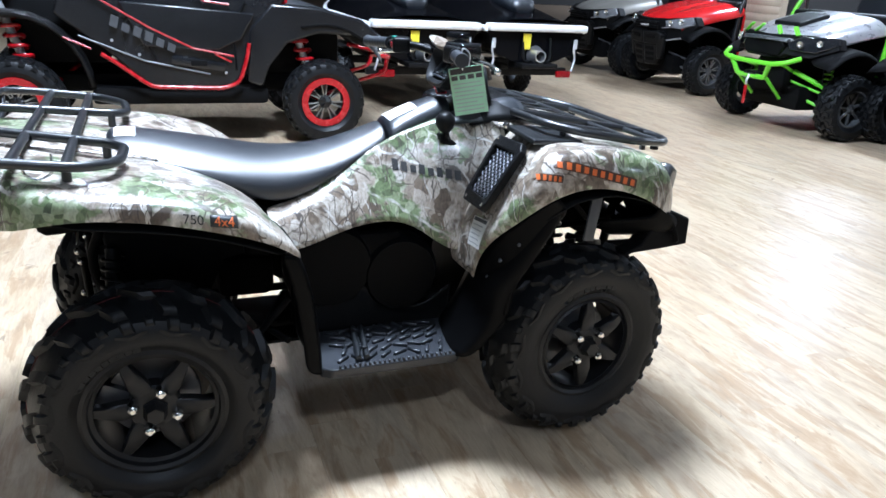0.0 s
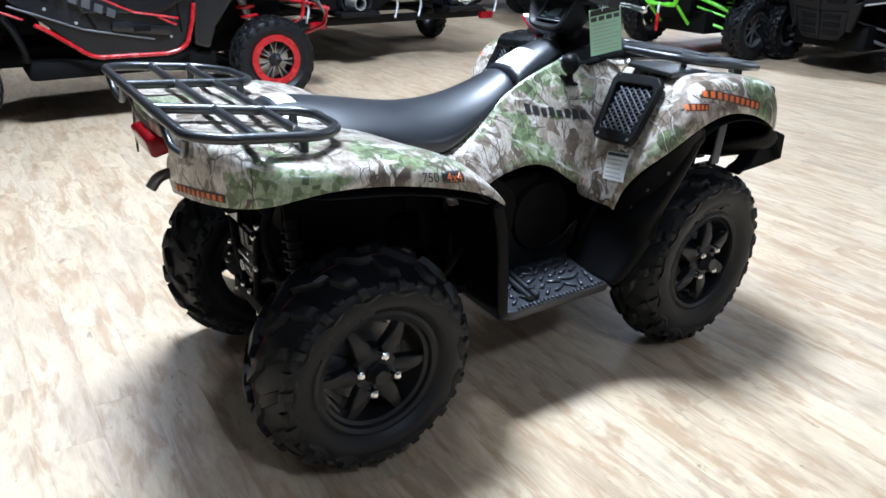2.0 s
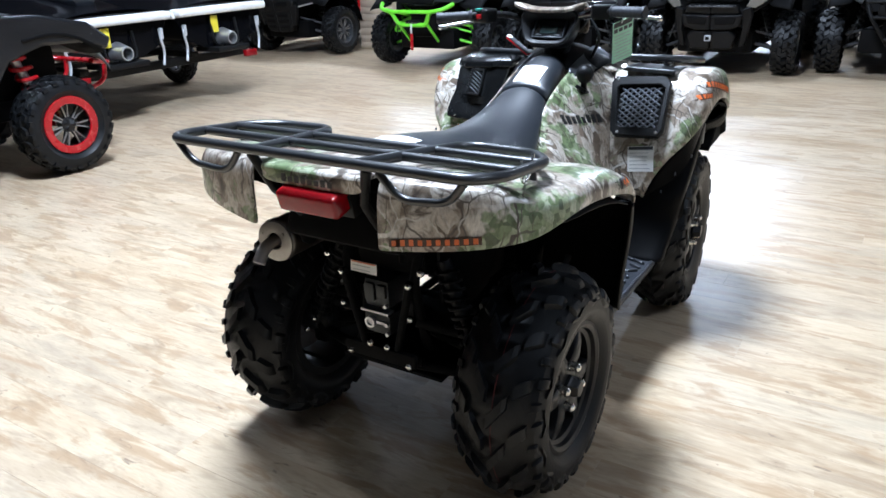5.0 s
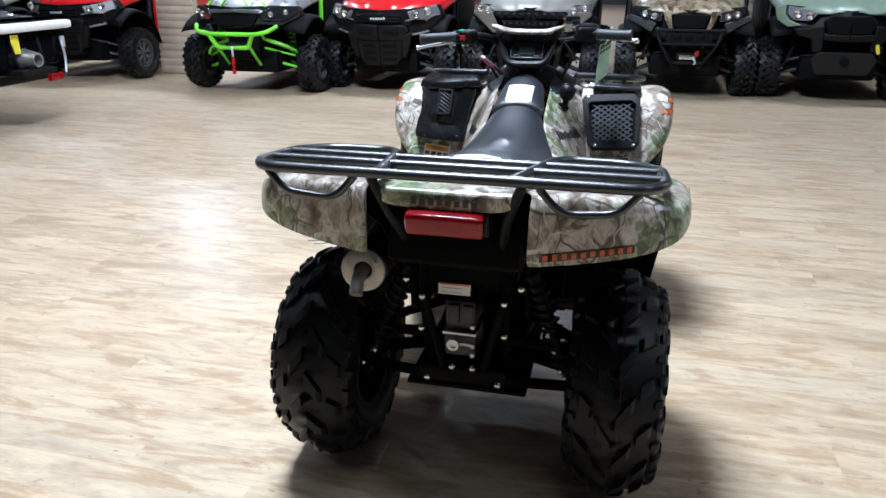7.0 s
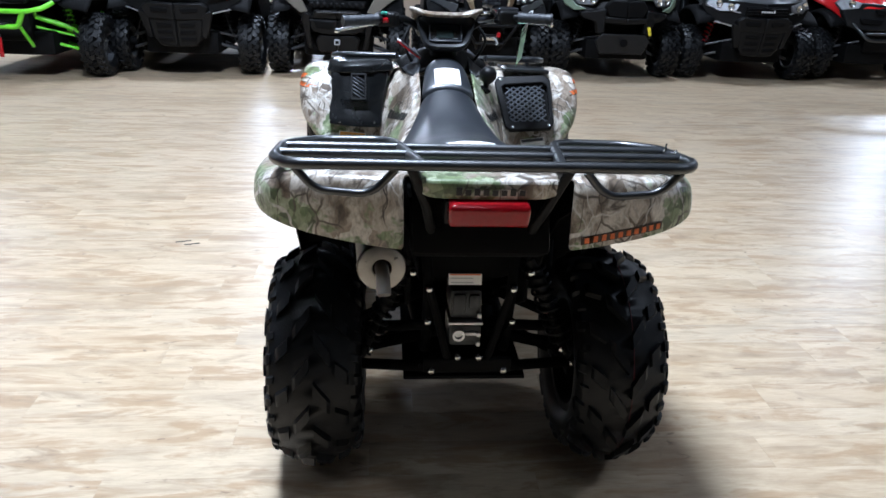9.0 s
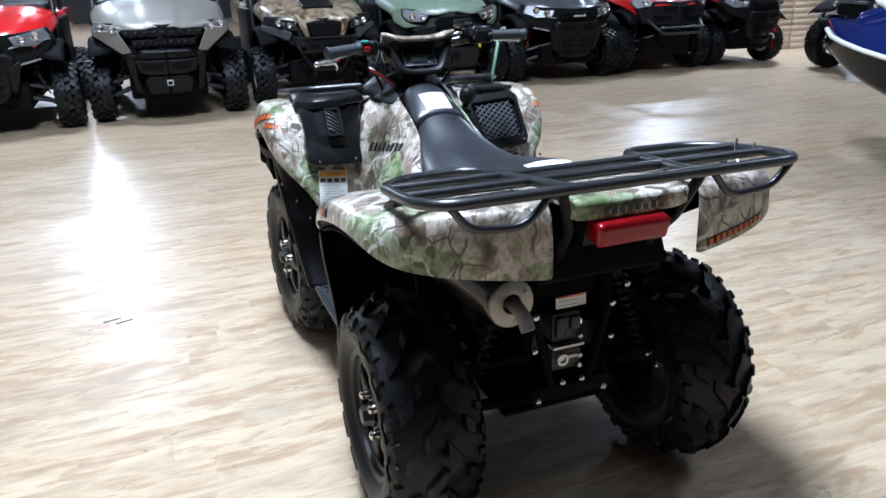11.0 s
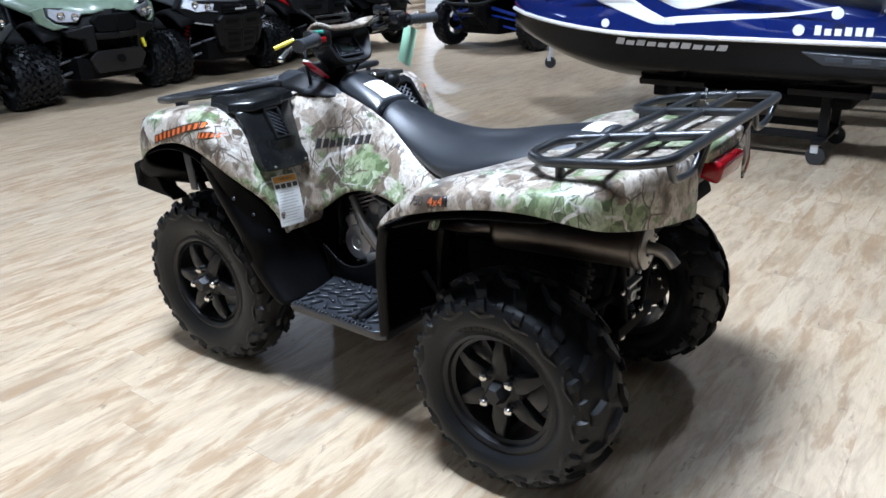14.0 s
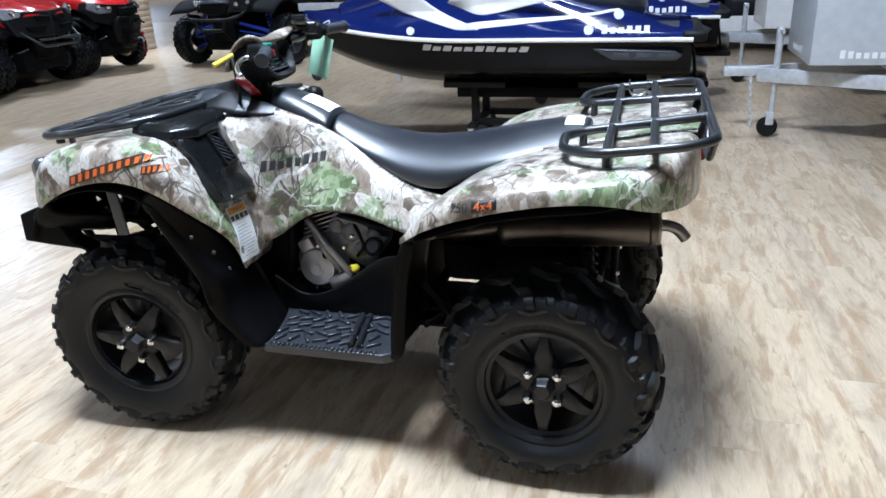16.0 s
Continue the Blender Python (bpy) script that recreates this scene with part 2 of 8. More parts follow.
CAMO = camo_material()
BIGCAMO = camo_material("large_camo_film", 1.7, (0.80, 0.70, 0.54))
FLOOR = floor_material()
BLACK = plain("black_plastic", (0.007, 0.007, 0.0073), 0.42, vary=0.3, bump=0.25, grain=420, spec=0.16)
# blacker than the plastic itself: shade in recesses and undersides is in the colour
DARK = plain("shaded_black_plastic", (0.003, 0.003, 0.0032), 0.7, vary=0.3, spec=0.12)
DARKGLOSS = plain("black_guard_plastic", (0.0028, 0.0028, 0.003), 0.40, vary=0.3, grain=420, bump=0.2, spec=0.06)
RUBBER = plain("tyre_rubber", (0.0045, 0.005, 0.0058), 0.46, vary=0.35, scale=18, bump=0.3, spec=0.30)
RIM = plain("satin_black_rim", (0.008, 0.008, 0.0085), 0.40, metal=0.0, vary=0.25, spec=0.35)
STEELTUBE = plain("black_powder_coat", (0.008, 0.0092, 0.0108), 0.36, vary=0.25, spec=0.75, coat=0.15, coat_rough=0.3)
VINYL = plain("seat_vinyl", (0.007, 0.010, 0.015), 0.40, vary=0.2, scale=7, grain=600, bump=0.12, spec=1.0, coat=0.35, coat_rough=0.25)
SIDEPLATE = plain("smooth_side_plate", (0.030, 0.033, 0.038), 0.34, vary=0.2, bump=0.1, spec=0.6)
GRIPRUBBER = plain("grip_rubber", (0.026, 0.029, 0.034), 0.5, vary=0.3, bump=0.25, spec=0.45)
GREYPLASTIC = plain("grey_grip_plastic", (0.045, 0.05, 0.058), 0.42, vary=0.25, bump=0.3)
CHROME = plain("zinc_bolt", (0.75, 0.74, 0.71), 0.22, metal=1.0, vary=0.15)
ALLOY = plain("cast_alloy", (0.60, 0.61, 0.63), 0.40, metal=0.9, vary=0.3, bump=0.4)
STEEL = plain("brushed_exhaust_steel", (0.144, 0.129, 0.114), 0.36, metal=0.95, vary=0.3)
STAINLESS = plain("exhaust_end_steel", (0.36, 0.34, 0.31), 0.36, metal=0.75, vary=0.3)
REDLENS = plain("red_lens", (0.26, 0.004, 0.008), 0.14, vary=0.3, coat=0.15, bump=0, spec=0.3)
WHITE = plain("white_paint", (0.80, 0.80, 0.79), 0.35, vary=0.08)
PAPER = plain("label_paper", (0.80, 0.80, 0.77), 0.55, vary=0.08)
BROWNEDGE = plain("dark_edge_decal", (0.06, 0.028, 0.015), 0.4, vary=0.1)
HEADORANGE = plain("label_orange", (0.80, 0.36, 0.05), 0.5, vary=0.08)
GREYINK = plain("label_grey_ink", (0.42, 0.43, 0.43), 0.6, vary=0.1)
INK = plain("label_ink", (0.06, 0.06, 0.06), 0.6, vary=0.1)
ORANGE = plain("orange_decal", (0.66, 0.145, 0.03), 0.4, vary=0.12)
DECAL = plain("black_decal", (0.02, 0.02, 0.02), 0.4, vary=0.1)
GREENTAG = plain("green_card", (0.42, 0.72, 0.50), 0.6, vary=0.1)
YELLOW = plain("yellow_plastic", (0.80, 0.68, 0.04), 0.4, vary=0.12)
RED = plain("red_paint", (0.55, 0.012, 0.014), 0.2, vary=0.15, coat=0.7)
REDFRAME = plain("red_frame", (0.36, 0.005, 0.010), 0.26, vary=0.15, coat=0.3)
LIME = plain("lime_frame", (0.19, 0.72, 0.03), 0.32, vary=0.15, coat=0.3)
OLIVE = plain("olive_green_plastic", (0.20, 0.265, 0.19), 0.34, vary=0.2, coat=0.25)
SILVER = plain("silver_paint", (0.36, 0.36, 0.37), 0.28, metal=0.4, vary=0.15, coat=0.4)
GREYPAINT = plain("charcoal_paint", (0.055, 0.058, 0.062), 0.3, vary=0.2, coat=0.4)
NAVY = plain("navy_gelcoat", (0.005, 0.014, 0.105), 0.08, vary=0.2, coat=0.9, bump=0)
NAVYFRAME = plain("blue_frame", (0.02, 0.06, 0.45), 0.3, vary=0.2, coat=0.4)
GELBLACK = plain("black_gelcoat", (0.003, 0.0032, 0.0042), 0.16, vary=0.2, bump=0.03, spec=0.13)
GALV = plain("galvanised_steel", (0.60, 0.62, 0.64), 0.42, metal=0.45, vary=0.2, scale=30)
GREYPANEL = plain("grey_trailer_skin", (0.50, 0.53, 0.55), 0.36, metal=0.15, vary=0.12)
WOODWALL = plain("wood_panel", (0.60, 0.48, 0.36), 0.5, vary=0.2, scale=4)
WALLPAINT = plain("wall_paint", (0.028, 0.027, 0.026), 0.8, vary=0.08, scale=1.2)
CEILPAINT = plain("ceiling_paint", (0.14, 0.14, 0.14), 0.9, vary=0.06, scale=1.0)
LAMPBOWL = plain("lamp_bowl", (0.16, 0.165, 0.175), 0.38, metal=0.3, vary=0.4, scale=40, coat=0.25, coat_rough=0.2, bump=0)
GLOSSBLACK = plain("smoked_lens", (0.018, 0.019, 0.021), 0.10, vary=0.3, coat=1.0, bump=0)
GREYBLACK = plain("grey_black_plastic", (0.010, 0.0105, 0.0115), 0.45, vary=0.3, grain=420, bump=0.25, spec=0.25)
TAUPE = plain("satin_taupe_paint", (0.25, 0.235, 0.205), 0.42, metal=0.25, vary=0.15, scale=5, coat=0.15, coat_rough=0.25)
BRAKESTEEL = plain("brake_steel", (0.16, 0.16, 0.165), 0.45, metal=0.8, vary=0.4)
BARESTEEL = plain("grey_arm_paint", (0.11, 0.11, 0.115), 0.32, metal=0.5, vary=0.3)
LIDBLACK = plain("moulded_lid_plastic", (0.006, 0.0066, 0.007), 0.24, vary=0.25, grain=420, bump=0.10, spec=0.5)
FOOTPLASTIC = plain("foot_board_plastic", (0.020, 0.022, 0.026), 0.36, vary=0.3, bump=0.3)
MESHGREY = plain("vent_mesh_plastic", (0.14, 0.15, 0.17), 0.35, vary=0.2)
SCREEN = plain("display_screen", (0.055, 0.085, 0.085), 0.07, vary=0.3, bump=0, spec=0.9)
DULLGREEN = plain("green_tab", (0.05, 0.35, 0.25), 0.5)


def finish(bm, name, mat, parent=None, label="", smooth=50, mods=(), recalc=True):
    if recalc:
        bmesh.ops.recalc_face_normals(bm, faces=bm.faces)
    me = bpy.data.meshes.new(name)
    bm.to_mesh(me)
    bm.free()
    return place_mesh(me, name, mat, parent, label, smooth, mods)


def place_mesh(me, name, mat, parent=None, label="", smooth=50, mods=(), m=None):
    if mat and not me.materials:
        me.materials.append(mat)
    if smooth and len(me.polygons):
        me.polygons.foreach_set("use_smooth", [True] * len(me.polygons))
        me.set_sharp_from_angle(angle=radians(smooth))
    ob = new(name, me)
    if m is not None:
        ob.matrix_world = m
    if parent:
        ob.parent = parent
    if label:
        ob["label"] = label
    for kind, val in mods:
        md = ob.modifiers.new(kind.lower(), kind)
        if kind == "SUBSURF":
            md.levels = md.render_levels = val
        elif kind == "SOLIDIFY":
            md.thickness, md.offset = val, -1
        elif kind == "BEVEL":
            md.width, md.segments, md.limit_method = val, 2, "ANGLE"
    return ob


def part(name, bm, mat, parent, label="", **kw):
    return finish(bm, name, mat, parent, label, **kw)


def thing(name, label, category, group="", m=None, kind=""):
    e = new(name)
    e.empty_display_size = 0.1
    if m is not None:
        e.matrix_world = m
    return tagged(e, label, category, group, kind)


def box(bm, c, s, m=None, bevel=0.0, seg=2):
    g = bmesh.ops.create_cube(bm, size=1.0)["verts"]
    bmesh.ops.scale(bm, vec=s, verts=g)
    if bevel:
        es = list({e for v in g for e in v.link_edges})
        g = bmesh.ops.bevel(bm, geom=es, offset=bevel, segments=seg, profile=0.6, affect="EDGES")["verts"]
    mm = Matrix.Translation(c) @ (m or Matrix.Identity(4))
    bmesh.ops.transform(bm, matrix=mm, verts=g)
    return g


def abox(c, s, m=None, bevel=0.004, seg=2):
    bm = bmesh.new()
    box(bm, c, s, m, bevel, seg)
    return bm


def smooth_path(pts, n=4, closed=False):
    """Catmull-Rom through the points."""
    p = [Vector(q) for q in pts]
    out = []
    k = len(p)
    for i in range(k if closed else k - 1):
        a = p[(i - 1) % k] if closed or i > 0 else p[i] * 2 - p[i + 1]
        b, c = p[i], p[(i + 1) % k]
        d = p[(i + 2) % k] if closed or i + 2 < k else c * 2 - b
        for j in range(n):
            t = j / n
            out.append(0.5 * ((2 * b) + (c - a) * t + (2 * a - 5 * b + 4 * c - d) * t * t + (3 * b - a - 3 * c + d) * t ** 3))
    if not closed:
        out.append(p[-1])
    return out


def tube(bm, pts, r, seg=10, closed=False, rad=None):
    pts = [Vector(p) for p in pts]
    n = len(pts)
    rings, up = [], None
    for i, p in enumerate(pts):
        if closed:
            d = pts[(i + 1) % n] - pts[i - 1]
        else:
            d = pts[min(i + 1, n - 1)] - pts[max(i - 1, 0)]
        d.normalize()
        if up is None:
            up = d.orthogonal()
        up = (up - d * up.dot(d))
        if up.length < 1e-6:
            up = d.orthogonal()
        up.normalize()
        side = d.cross(up)
        rr = rad[i] if rad else r
        rings.append([bm.verts.new(p + rr * (math.cos(2 * math.pi * j / seg) * up + math.sin(2 * math.pi * j / seg) * side)) for j in range(seg)])
    for i in range(n if closed else n - 1):
        a, b = rings[i], rings[(i + 1) % n]
        best = 0
        if closed and i == n - 1:
            best = min(range(seg), key=lambda o: (a[0].co - b[o].co).length)
        for j in range(seg):
            bm.faces.new((a[j], a[(j + 1) % seg], b[(j + 1 + best) % seg], b[(j + best) % seg]))
    if not closed:
        bm.faces.new(rings[0][::-1]), bm.faces.new(rings[-1])
    return bm


def atube(pts, r, seg=10, closed=False, fillet=0):
    bm = bmesh.new()
    return tube(bm, smooth_path(pts, fillet, closed) if fillet else pts, r, seg, closed)


def rounded(pts, rad, n=4, closed=False):
    """A polyline with its corners rounded to a radius."""
    p = [Vector(q) for q in pts]
    k, out = len(p), []
    for i in range(k):
        if not closed and i in (0, k - 1):
            out.append(p[i])
            continue
        a, b, c = p[i - 1], p[i], p[(i + 1) % k]
        u, v = (a - b), (c - b)
        d = min(rad, u.length * 0.45, v.length * 0.45)
        s, e = b + u.normalized() * d, b + v.normalized() * d
        for j in range(n + 1):
            t = j / n
            out.append((1 - t) ** 2 * s + 2 * t * (1 - t) * b + t * t * e)
    return out


def lathe(bm, prof, seg=32, m=None, cap=True):
    """prof: (radius, height along local Y)."""
    m = m or Matrix.Identity(4)
    rings = []
    for r, h in prof:
        if r < 1e-5:
            rings.append([bm.verts.new(m @ V(0, h, 0))])
        else:
            rings.append([bm.verts.new(m @ V(r * math.cos(2 * math.pi * j / seg), h, r * math.sin(2 * math.pi * j / seg))) for j in range(seg)])
    for a, b in zip(rings, rings[1:]):
        for j in range(seg):
            k = (j + 1) % seg
            if len(a) == 1 and len(b) == 1:
                continue
            if len(a) == 1:
                bm.faces.new((a[0], b[j], b[k]))
            elif len(b) == 1:
                bm.faces.new((a[j], a[k], b[0]))
            else:
                bm.faces.new((a[j], a[k], b[k], b[j]))
    return bm


def alathe(prof, seg=32, m=None):
    return lathe(bmesh.new(), prof, seg, m)


def axis_to(a, b):
    """A pose whose local Y runs from a to b, at a."""
    a, b = Vector(a), Vector(b)
    return Matrix.Translation(a) @ (b - a).to_track_quat("Y", "Z").to_matrix().to_4x4()


def rod(bm, a, b, r, seg=12, r2=None):
    L = (Vector(b) - Vector(a)).length
    return lathe(bm, [(0, 0), (r, 0), (r2 or r, L), (0, L)], seg, axis_to(a, b))


def arod(a, b, r, seg=12, r2=None):
    return rod(bmesh.new(), a, b, r, seg, r2)


def sheet(bm, rows, mirror=False, closed=False):
    """A surface through rows of points; mirror adds the copy across y = 0."""
    for s in ((1, -1) if mirror else (1,)):
        vs = [[bm.verts.new((p[0], p[1] * s, p[2])) for p in row] for row in rows]
        for a, b in zip(vs, vs[1:]):
            n = len(a)
            for j in range(n if closed else n - 1):
                k = (j + 1) % n
                f = (a[j], a[k], b[k], b[j])
                bm.faces.new(f if s > 0 else f[::-1])
    return bm


def plate(bm, outline, depth, m=None):
    """A flat outline (x, z) given thickness along y."""
    m = m or Matrix.Identity(4)
    a = [bm.verts.new(m @ V(x, 0, z)) for x, z in outline]
    b = [bm.verts.new(m @ V(x, depth, z)) for x, z in outline]
    n = len(a)
    bm.faces.new(a), bm.faces.new(b[::-1])
    for i in range(n):
        bm.faces.new((a[i], b[i], b[(i + 1) % n], a[(i + 1) % n]))
    return bm


def spring(bm, a, b, r, wire, turns, seg=6):
    a, b = Vector(a), Vector(b)
    m, L = axis_to(a, b), (b - a).length
    n = turns * 14
    tube(bm, [m @ V(r * math.cos(2 * math.pi * i / 14), L * i / n, r * math.sin(2 * math.pi * i / 14)) for i in range(n + 1)], wire, seg)
    return bm


def letters(text, size, depth, mat, name, parent, m, label=""):
    cu = bpy.data.curves.new(name, "FONT")
    cu.body, cu.size, cu.extrude, cu.align_x, cu.align_y = text, size, depth, "CENTER", "CENTER"
    tmp = bpy.data.objects.new("tmp", cu)
    scene.collection.objects.link(tmp)
    bpy.context.view_layer.update()
    me = bpy.data.meshes.new_from_object(tmp.evaluated_get(bpy.context.evaluated_depsgraph_get()))
    bpy.data.objects.remove(tmp)
    me.name = name
    return place_mesh(me, name, mat, parent, label, 0, m=m)

# ---- quad bike: wheels ----
from mathutils.bvhtree import BVHTree

CACHE = {}


def tyre_mesh(R, w, rim_r, pitches, key, drop=0.022):
    if key in CACHE:
        return CACHE[key]

    def prof(s):
        # s from -1 (inner bead) over the tread to 1 (outer bead): across, radius
        a = abs(s)
        if a < 0.55:
            y, r = a / 0.55 * w * 0.385, R - 0.014 - drop * (a / 0.55) ** 2
        elif a < 0.78:
            t = (a - 0.55) / 0.23
            y, r = w * (0.385 + 0.115 * math.sin(t * math.pi / 2)), R - 0.014 - drop - 0.050 * (1 - math.cos(t * math.pi / 2))
        else:
            t = (a - 0.78) / 0.22
            y, r = w * (0.50 - 0.10 * t * t), R - 0.064 - drop - (R - 0.064 - drop - rim_r) * t
        return math.copysign(y, s), r

    bm = bmesh.new()
    ss = [-1, -0.93, -0.86, -0.78, -0.7, -0.62, -0.55, -0.3, 0, 0.3, 0.55, 0.62, 0.7, 0.78, 0.82, 0.86, 0.87, 0.93, 1]
    pr = [(prof(s)[1] + (0.003 if abs(s) in (0.82,) else 0), prof(s)[0]) for s in ss]
    lathe(bm, pr, 72)
    carc = list(bm.verts)

    def lug(a0, s0, a1, s1, half, h, taper=0.75):
        k = 5
        lo, hi = [], []
        for i in range(k + 1):
            t = i / k
            a, s = a0 + (a1 - a0) * t, s0 + (s1 - s0) * t
            y, r = prof(s)
            e = 0.06 if i in (0, k) else 0
            for lst, rr, hf in ((lo, r - 0.006, half), (hi, r + h * (0.55 if i == k else 1), half * taper - e * half)):
                lst.append([(V((rr) * math.cos(a + q * hf / R), y + math.copysign(0.004, s) * (1 if lst is hi and abs(s) > 0.6 else 0), (rr) * math.sin(a + q * hf / R))) for q in (-1, 1)])
        vl = [[bm.verts.new(p) for p in row] for row in lo]
        vh = [[bm.verts.new(p) for p in row] for row in hi]
        for i in range(k):
            bm.faces.new((vh[i][0], vh[i][1], vh[i + 1][1], vh[i + 1][0]))
            bm.faces.new((vl[i][0], vh[i][0], vh[i + 1][0], vl[i + 1][0]))
            bm.faces.new((vl[i][1], vl[i + 1][1], vh[i + 1][1], vh[i][1]))
        for i in (0, k):
            bm.faces.new((vl[i][0], vl[i][1], vh[i][1], vh[i][0]))
        j0 = int(round(a0 / (2 * math.pi) * 72)) % 72
        bm.faces.new((vl[0][0], vl[0][1], carc[8 * 72 + j0]))

    p = 2 * math.pi / pitches
    for i in range(pitches):
        for sg in (-1, 1):
            a = i * p + (p / 2 if sg > 0 else 0)
            lug(a, sg * 0.03, a + p * 0.44, sg * 0.27, 0.023, 0.016)
            lug(a + p * 0.64, sg * 0.34, a + p * 0.86, sg * 0.53, 0.024, 0.015)
            lug(a + p * 0.92, sg * 0.60, a + p * 0.97, sg * 0.695, 0.021, 0.010, 0.62)
            lug(a + p * 0.40, sg * 0.56, a + p * 0.44, sg * 0.65, 0.016, 0.008, 0.6)
            lug(a + p * 0.66, sg * 0.70, a + p * 0.93, sg * 0.735, 0.006, 0.004, 0.6)
            lug(a + p * 1.00, sg * 0.735, a + p * 1.34, sg * 0.70, 0.006, 0.004, 0.6)
    # moulded ring and raised marks on the side wall
    for j in range(9):
        a = 1.1 + j * 0.1
        y, r = prof(0.89)
        for q in (0,):
            m = Matrix.Rotation(-a, 4, "Y")
            g = box(bm, m @ V(r, y + 0.0005, 0), (0.016, 0.003, 0.018), m, 0.0)
            lowest = sorted(g, key=lambda v_: v_.co.y)[:2]
            bm.faces.new((lowest[0], lowest[1], min(carc, key=lambda v_: (v_.co - lowest[0].co).length)))
    bmesh.ops.recalc_face_normals(bm, faces=bm.faces)
    me = bpy.data.meshes.new("tyre")
    bm.to_mesh(me)
    bm.free()
    me.materials.append(RUBBER)
    CACHE[key] = me
    return me


def rim_mesh(rim_r, w, face, key):
    """Six-spoke dished rim; face: how far the spoke face stands from the middle plane."""
    if key in CACHE:
        return CACHE[key]
    bm = bmesh.new()
    lip = w * 0.40
    lathe(bm, [(rim_r - 0.020, -lip), (rim_r + 0.004, -lip), (rim_r + 0.006, -lip + 0.012), (rim_r - 0.004, -lip + 0.014), (rim_r - 0.004, lip - 0.014), (rim_r + 0.006, lip - 0.012),
               (rim_r + 0.006, lip + 0.003), (rim_r - 0.004, lip + 0.006), (rim_r - 0.014, lip), (rim_r - 0.018, lip - 0.012), (rim_r - 0.028, face + 0.004), (rim_r - 0.032, face - 0.03), (rim_r - 0.020, -lip)], 56)
    lathe(bm, [(0, face - 0.05), (0.062, face - 0.05), (0.066, face - 0.004), (0.060, face + 0.004), (0.036, face + 0.007), (0, face + 0.007)], 40)
    body = list(bm.verts)
    for i in range(6):
        m = Matrix.Rotation(i * math.pi / 3 + math.pi / 2, 4, "Y")
        prof = [(0.045, 0.023, 0.004), (0.085, 0.024, 0.012), (0.122, 0.017, 0.010), (rim_r - 0.026, 0.012, 0.002)]
        top, bot = [], []
        for r, h, z in prof:
            top.append([bm.verts.new(m @ V(r, face + z - (0.004 if q in (-1, 1) else 0), h * q)) for q in (-1, -0.8, 0.8, 1)])
            bot.append([bm.verts.new(m @ V(r, face + z - 0.03, h * q)) for q in (-1, 1)])
        for a, b, c, d in zip(top, top[1:], bot, bot[1:]):
            for j in range(3):
                bm.faces.new((a[j], a[j + 1], b[j + 1], b[j]))
            bm.faces.new((a[0], b[0], d[0], c[0])), bm.faces.new((a[3], c[1], d[1], b[3]))
        for row_ in (bot[0], bot[-1]):
            bm.faces.new((row_[0], row_[1], min(body, key=lambda v_: (v_.co - row_[0].co).length)))
    bmesh.ops.recalc_face_normals(bm, faces=bm.faces)
    me = bpy.data.meshes.new("wheel")
    bm.to_mesh(me)
    bm.free()
    me.materials.append(RIM)
    CACHE[key] = me
    return me


def shared(key, make, mat):
    if key not in CACHE:
        bm = make()
        bmesh.ops.recalc_face_normals(bm, faces=bm.faces)
        me = bpy.data.meshes.new(key)
        bm.to_mesh(me)
        bm.free()
        me.materials.append(mat)
        CACHE[key] = me
    return CACHE[key]


def nut_bm():
    bm = bmesh.new()
    lathe(bm, [(0, 0), (0.0125, 0), (0.0125, 0.006), (0.0095, 0.012), (0.0095, 0.020), (0.005, 0.024), (0, 0.024)], 12)
    return bm


def cap_bm():
    bm = bmesh.new()
    lathe(bm, [(0.034, 0), (0.034, 0.010), (0.028, 0.016), (0.027, 0.030), (0.022, 0.036), (0, 0.036)], 6)
    return bm


def disc_bm():
    bm = bmesh.new()
    lathe(bm, [(0.03, 0), (0.115, 0), (0.118, 0.004), (0.115, 0.008), (0.03, 0.008)], 40)
    lathe(bm, [(0, -0.07), (0.045, -0.07), (0.05, 0.02), (0, 0.02)], 20)
    box(bm, (0.08, 0.004, 0.06), (0.06, 0.05, 0.08), Matrix.Rotation(0.6, 4, "Y"), 0.006)
    return bm


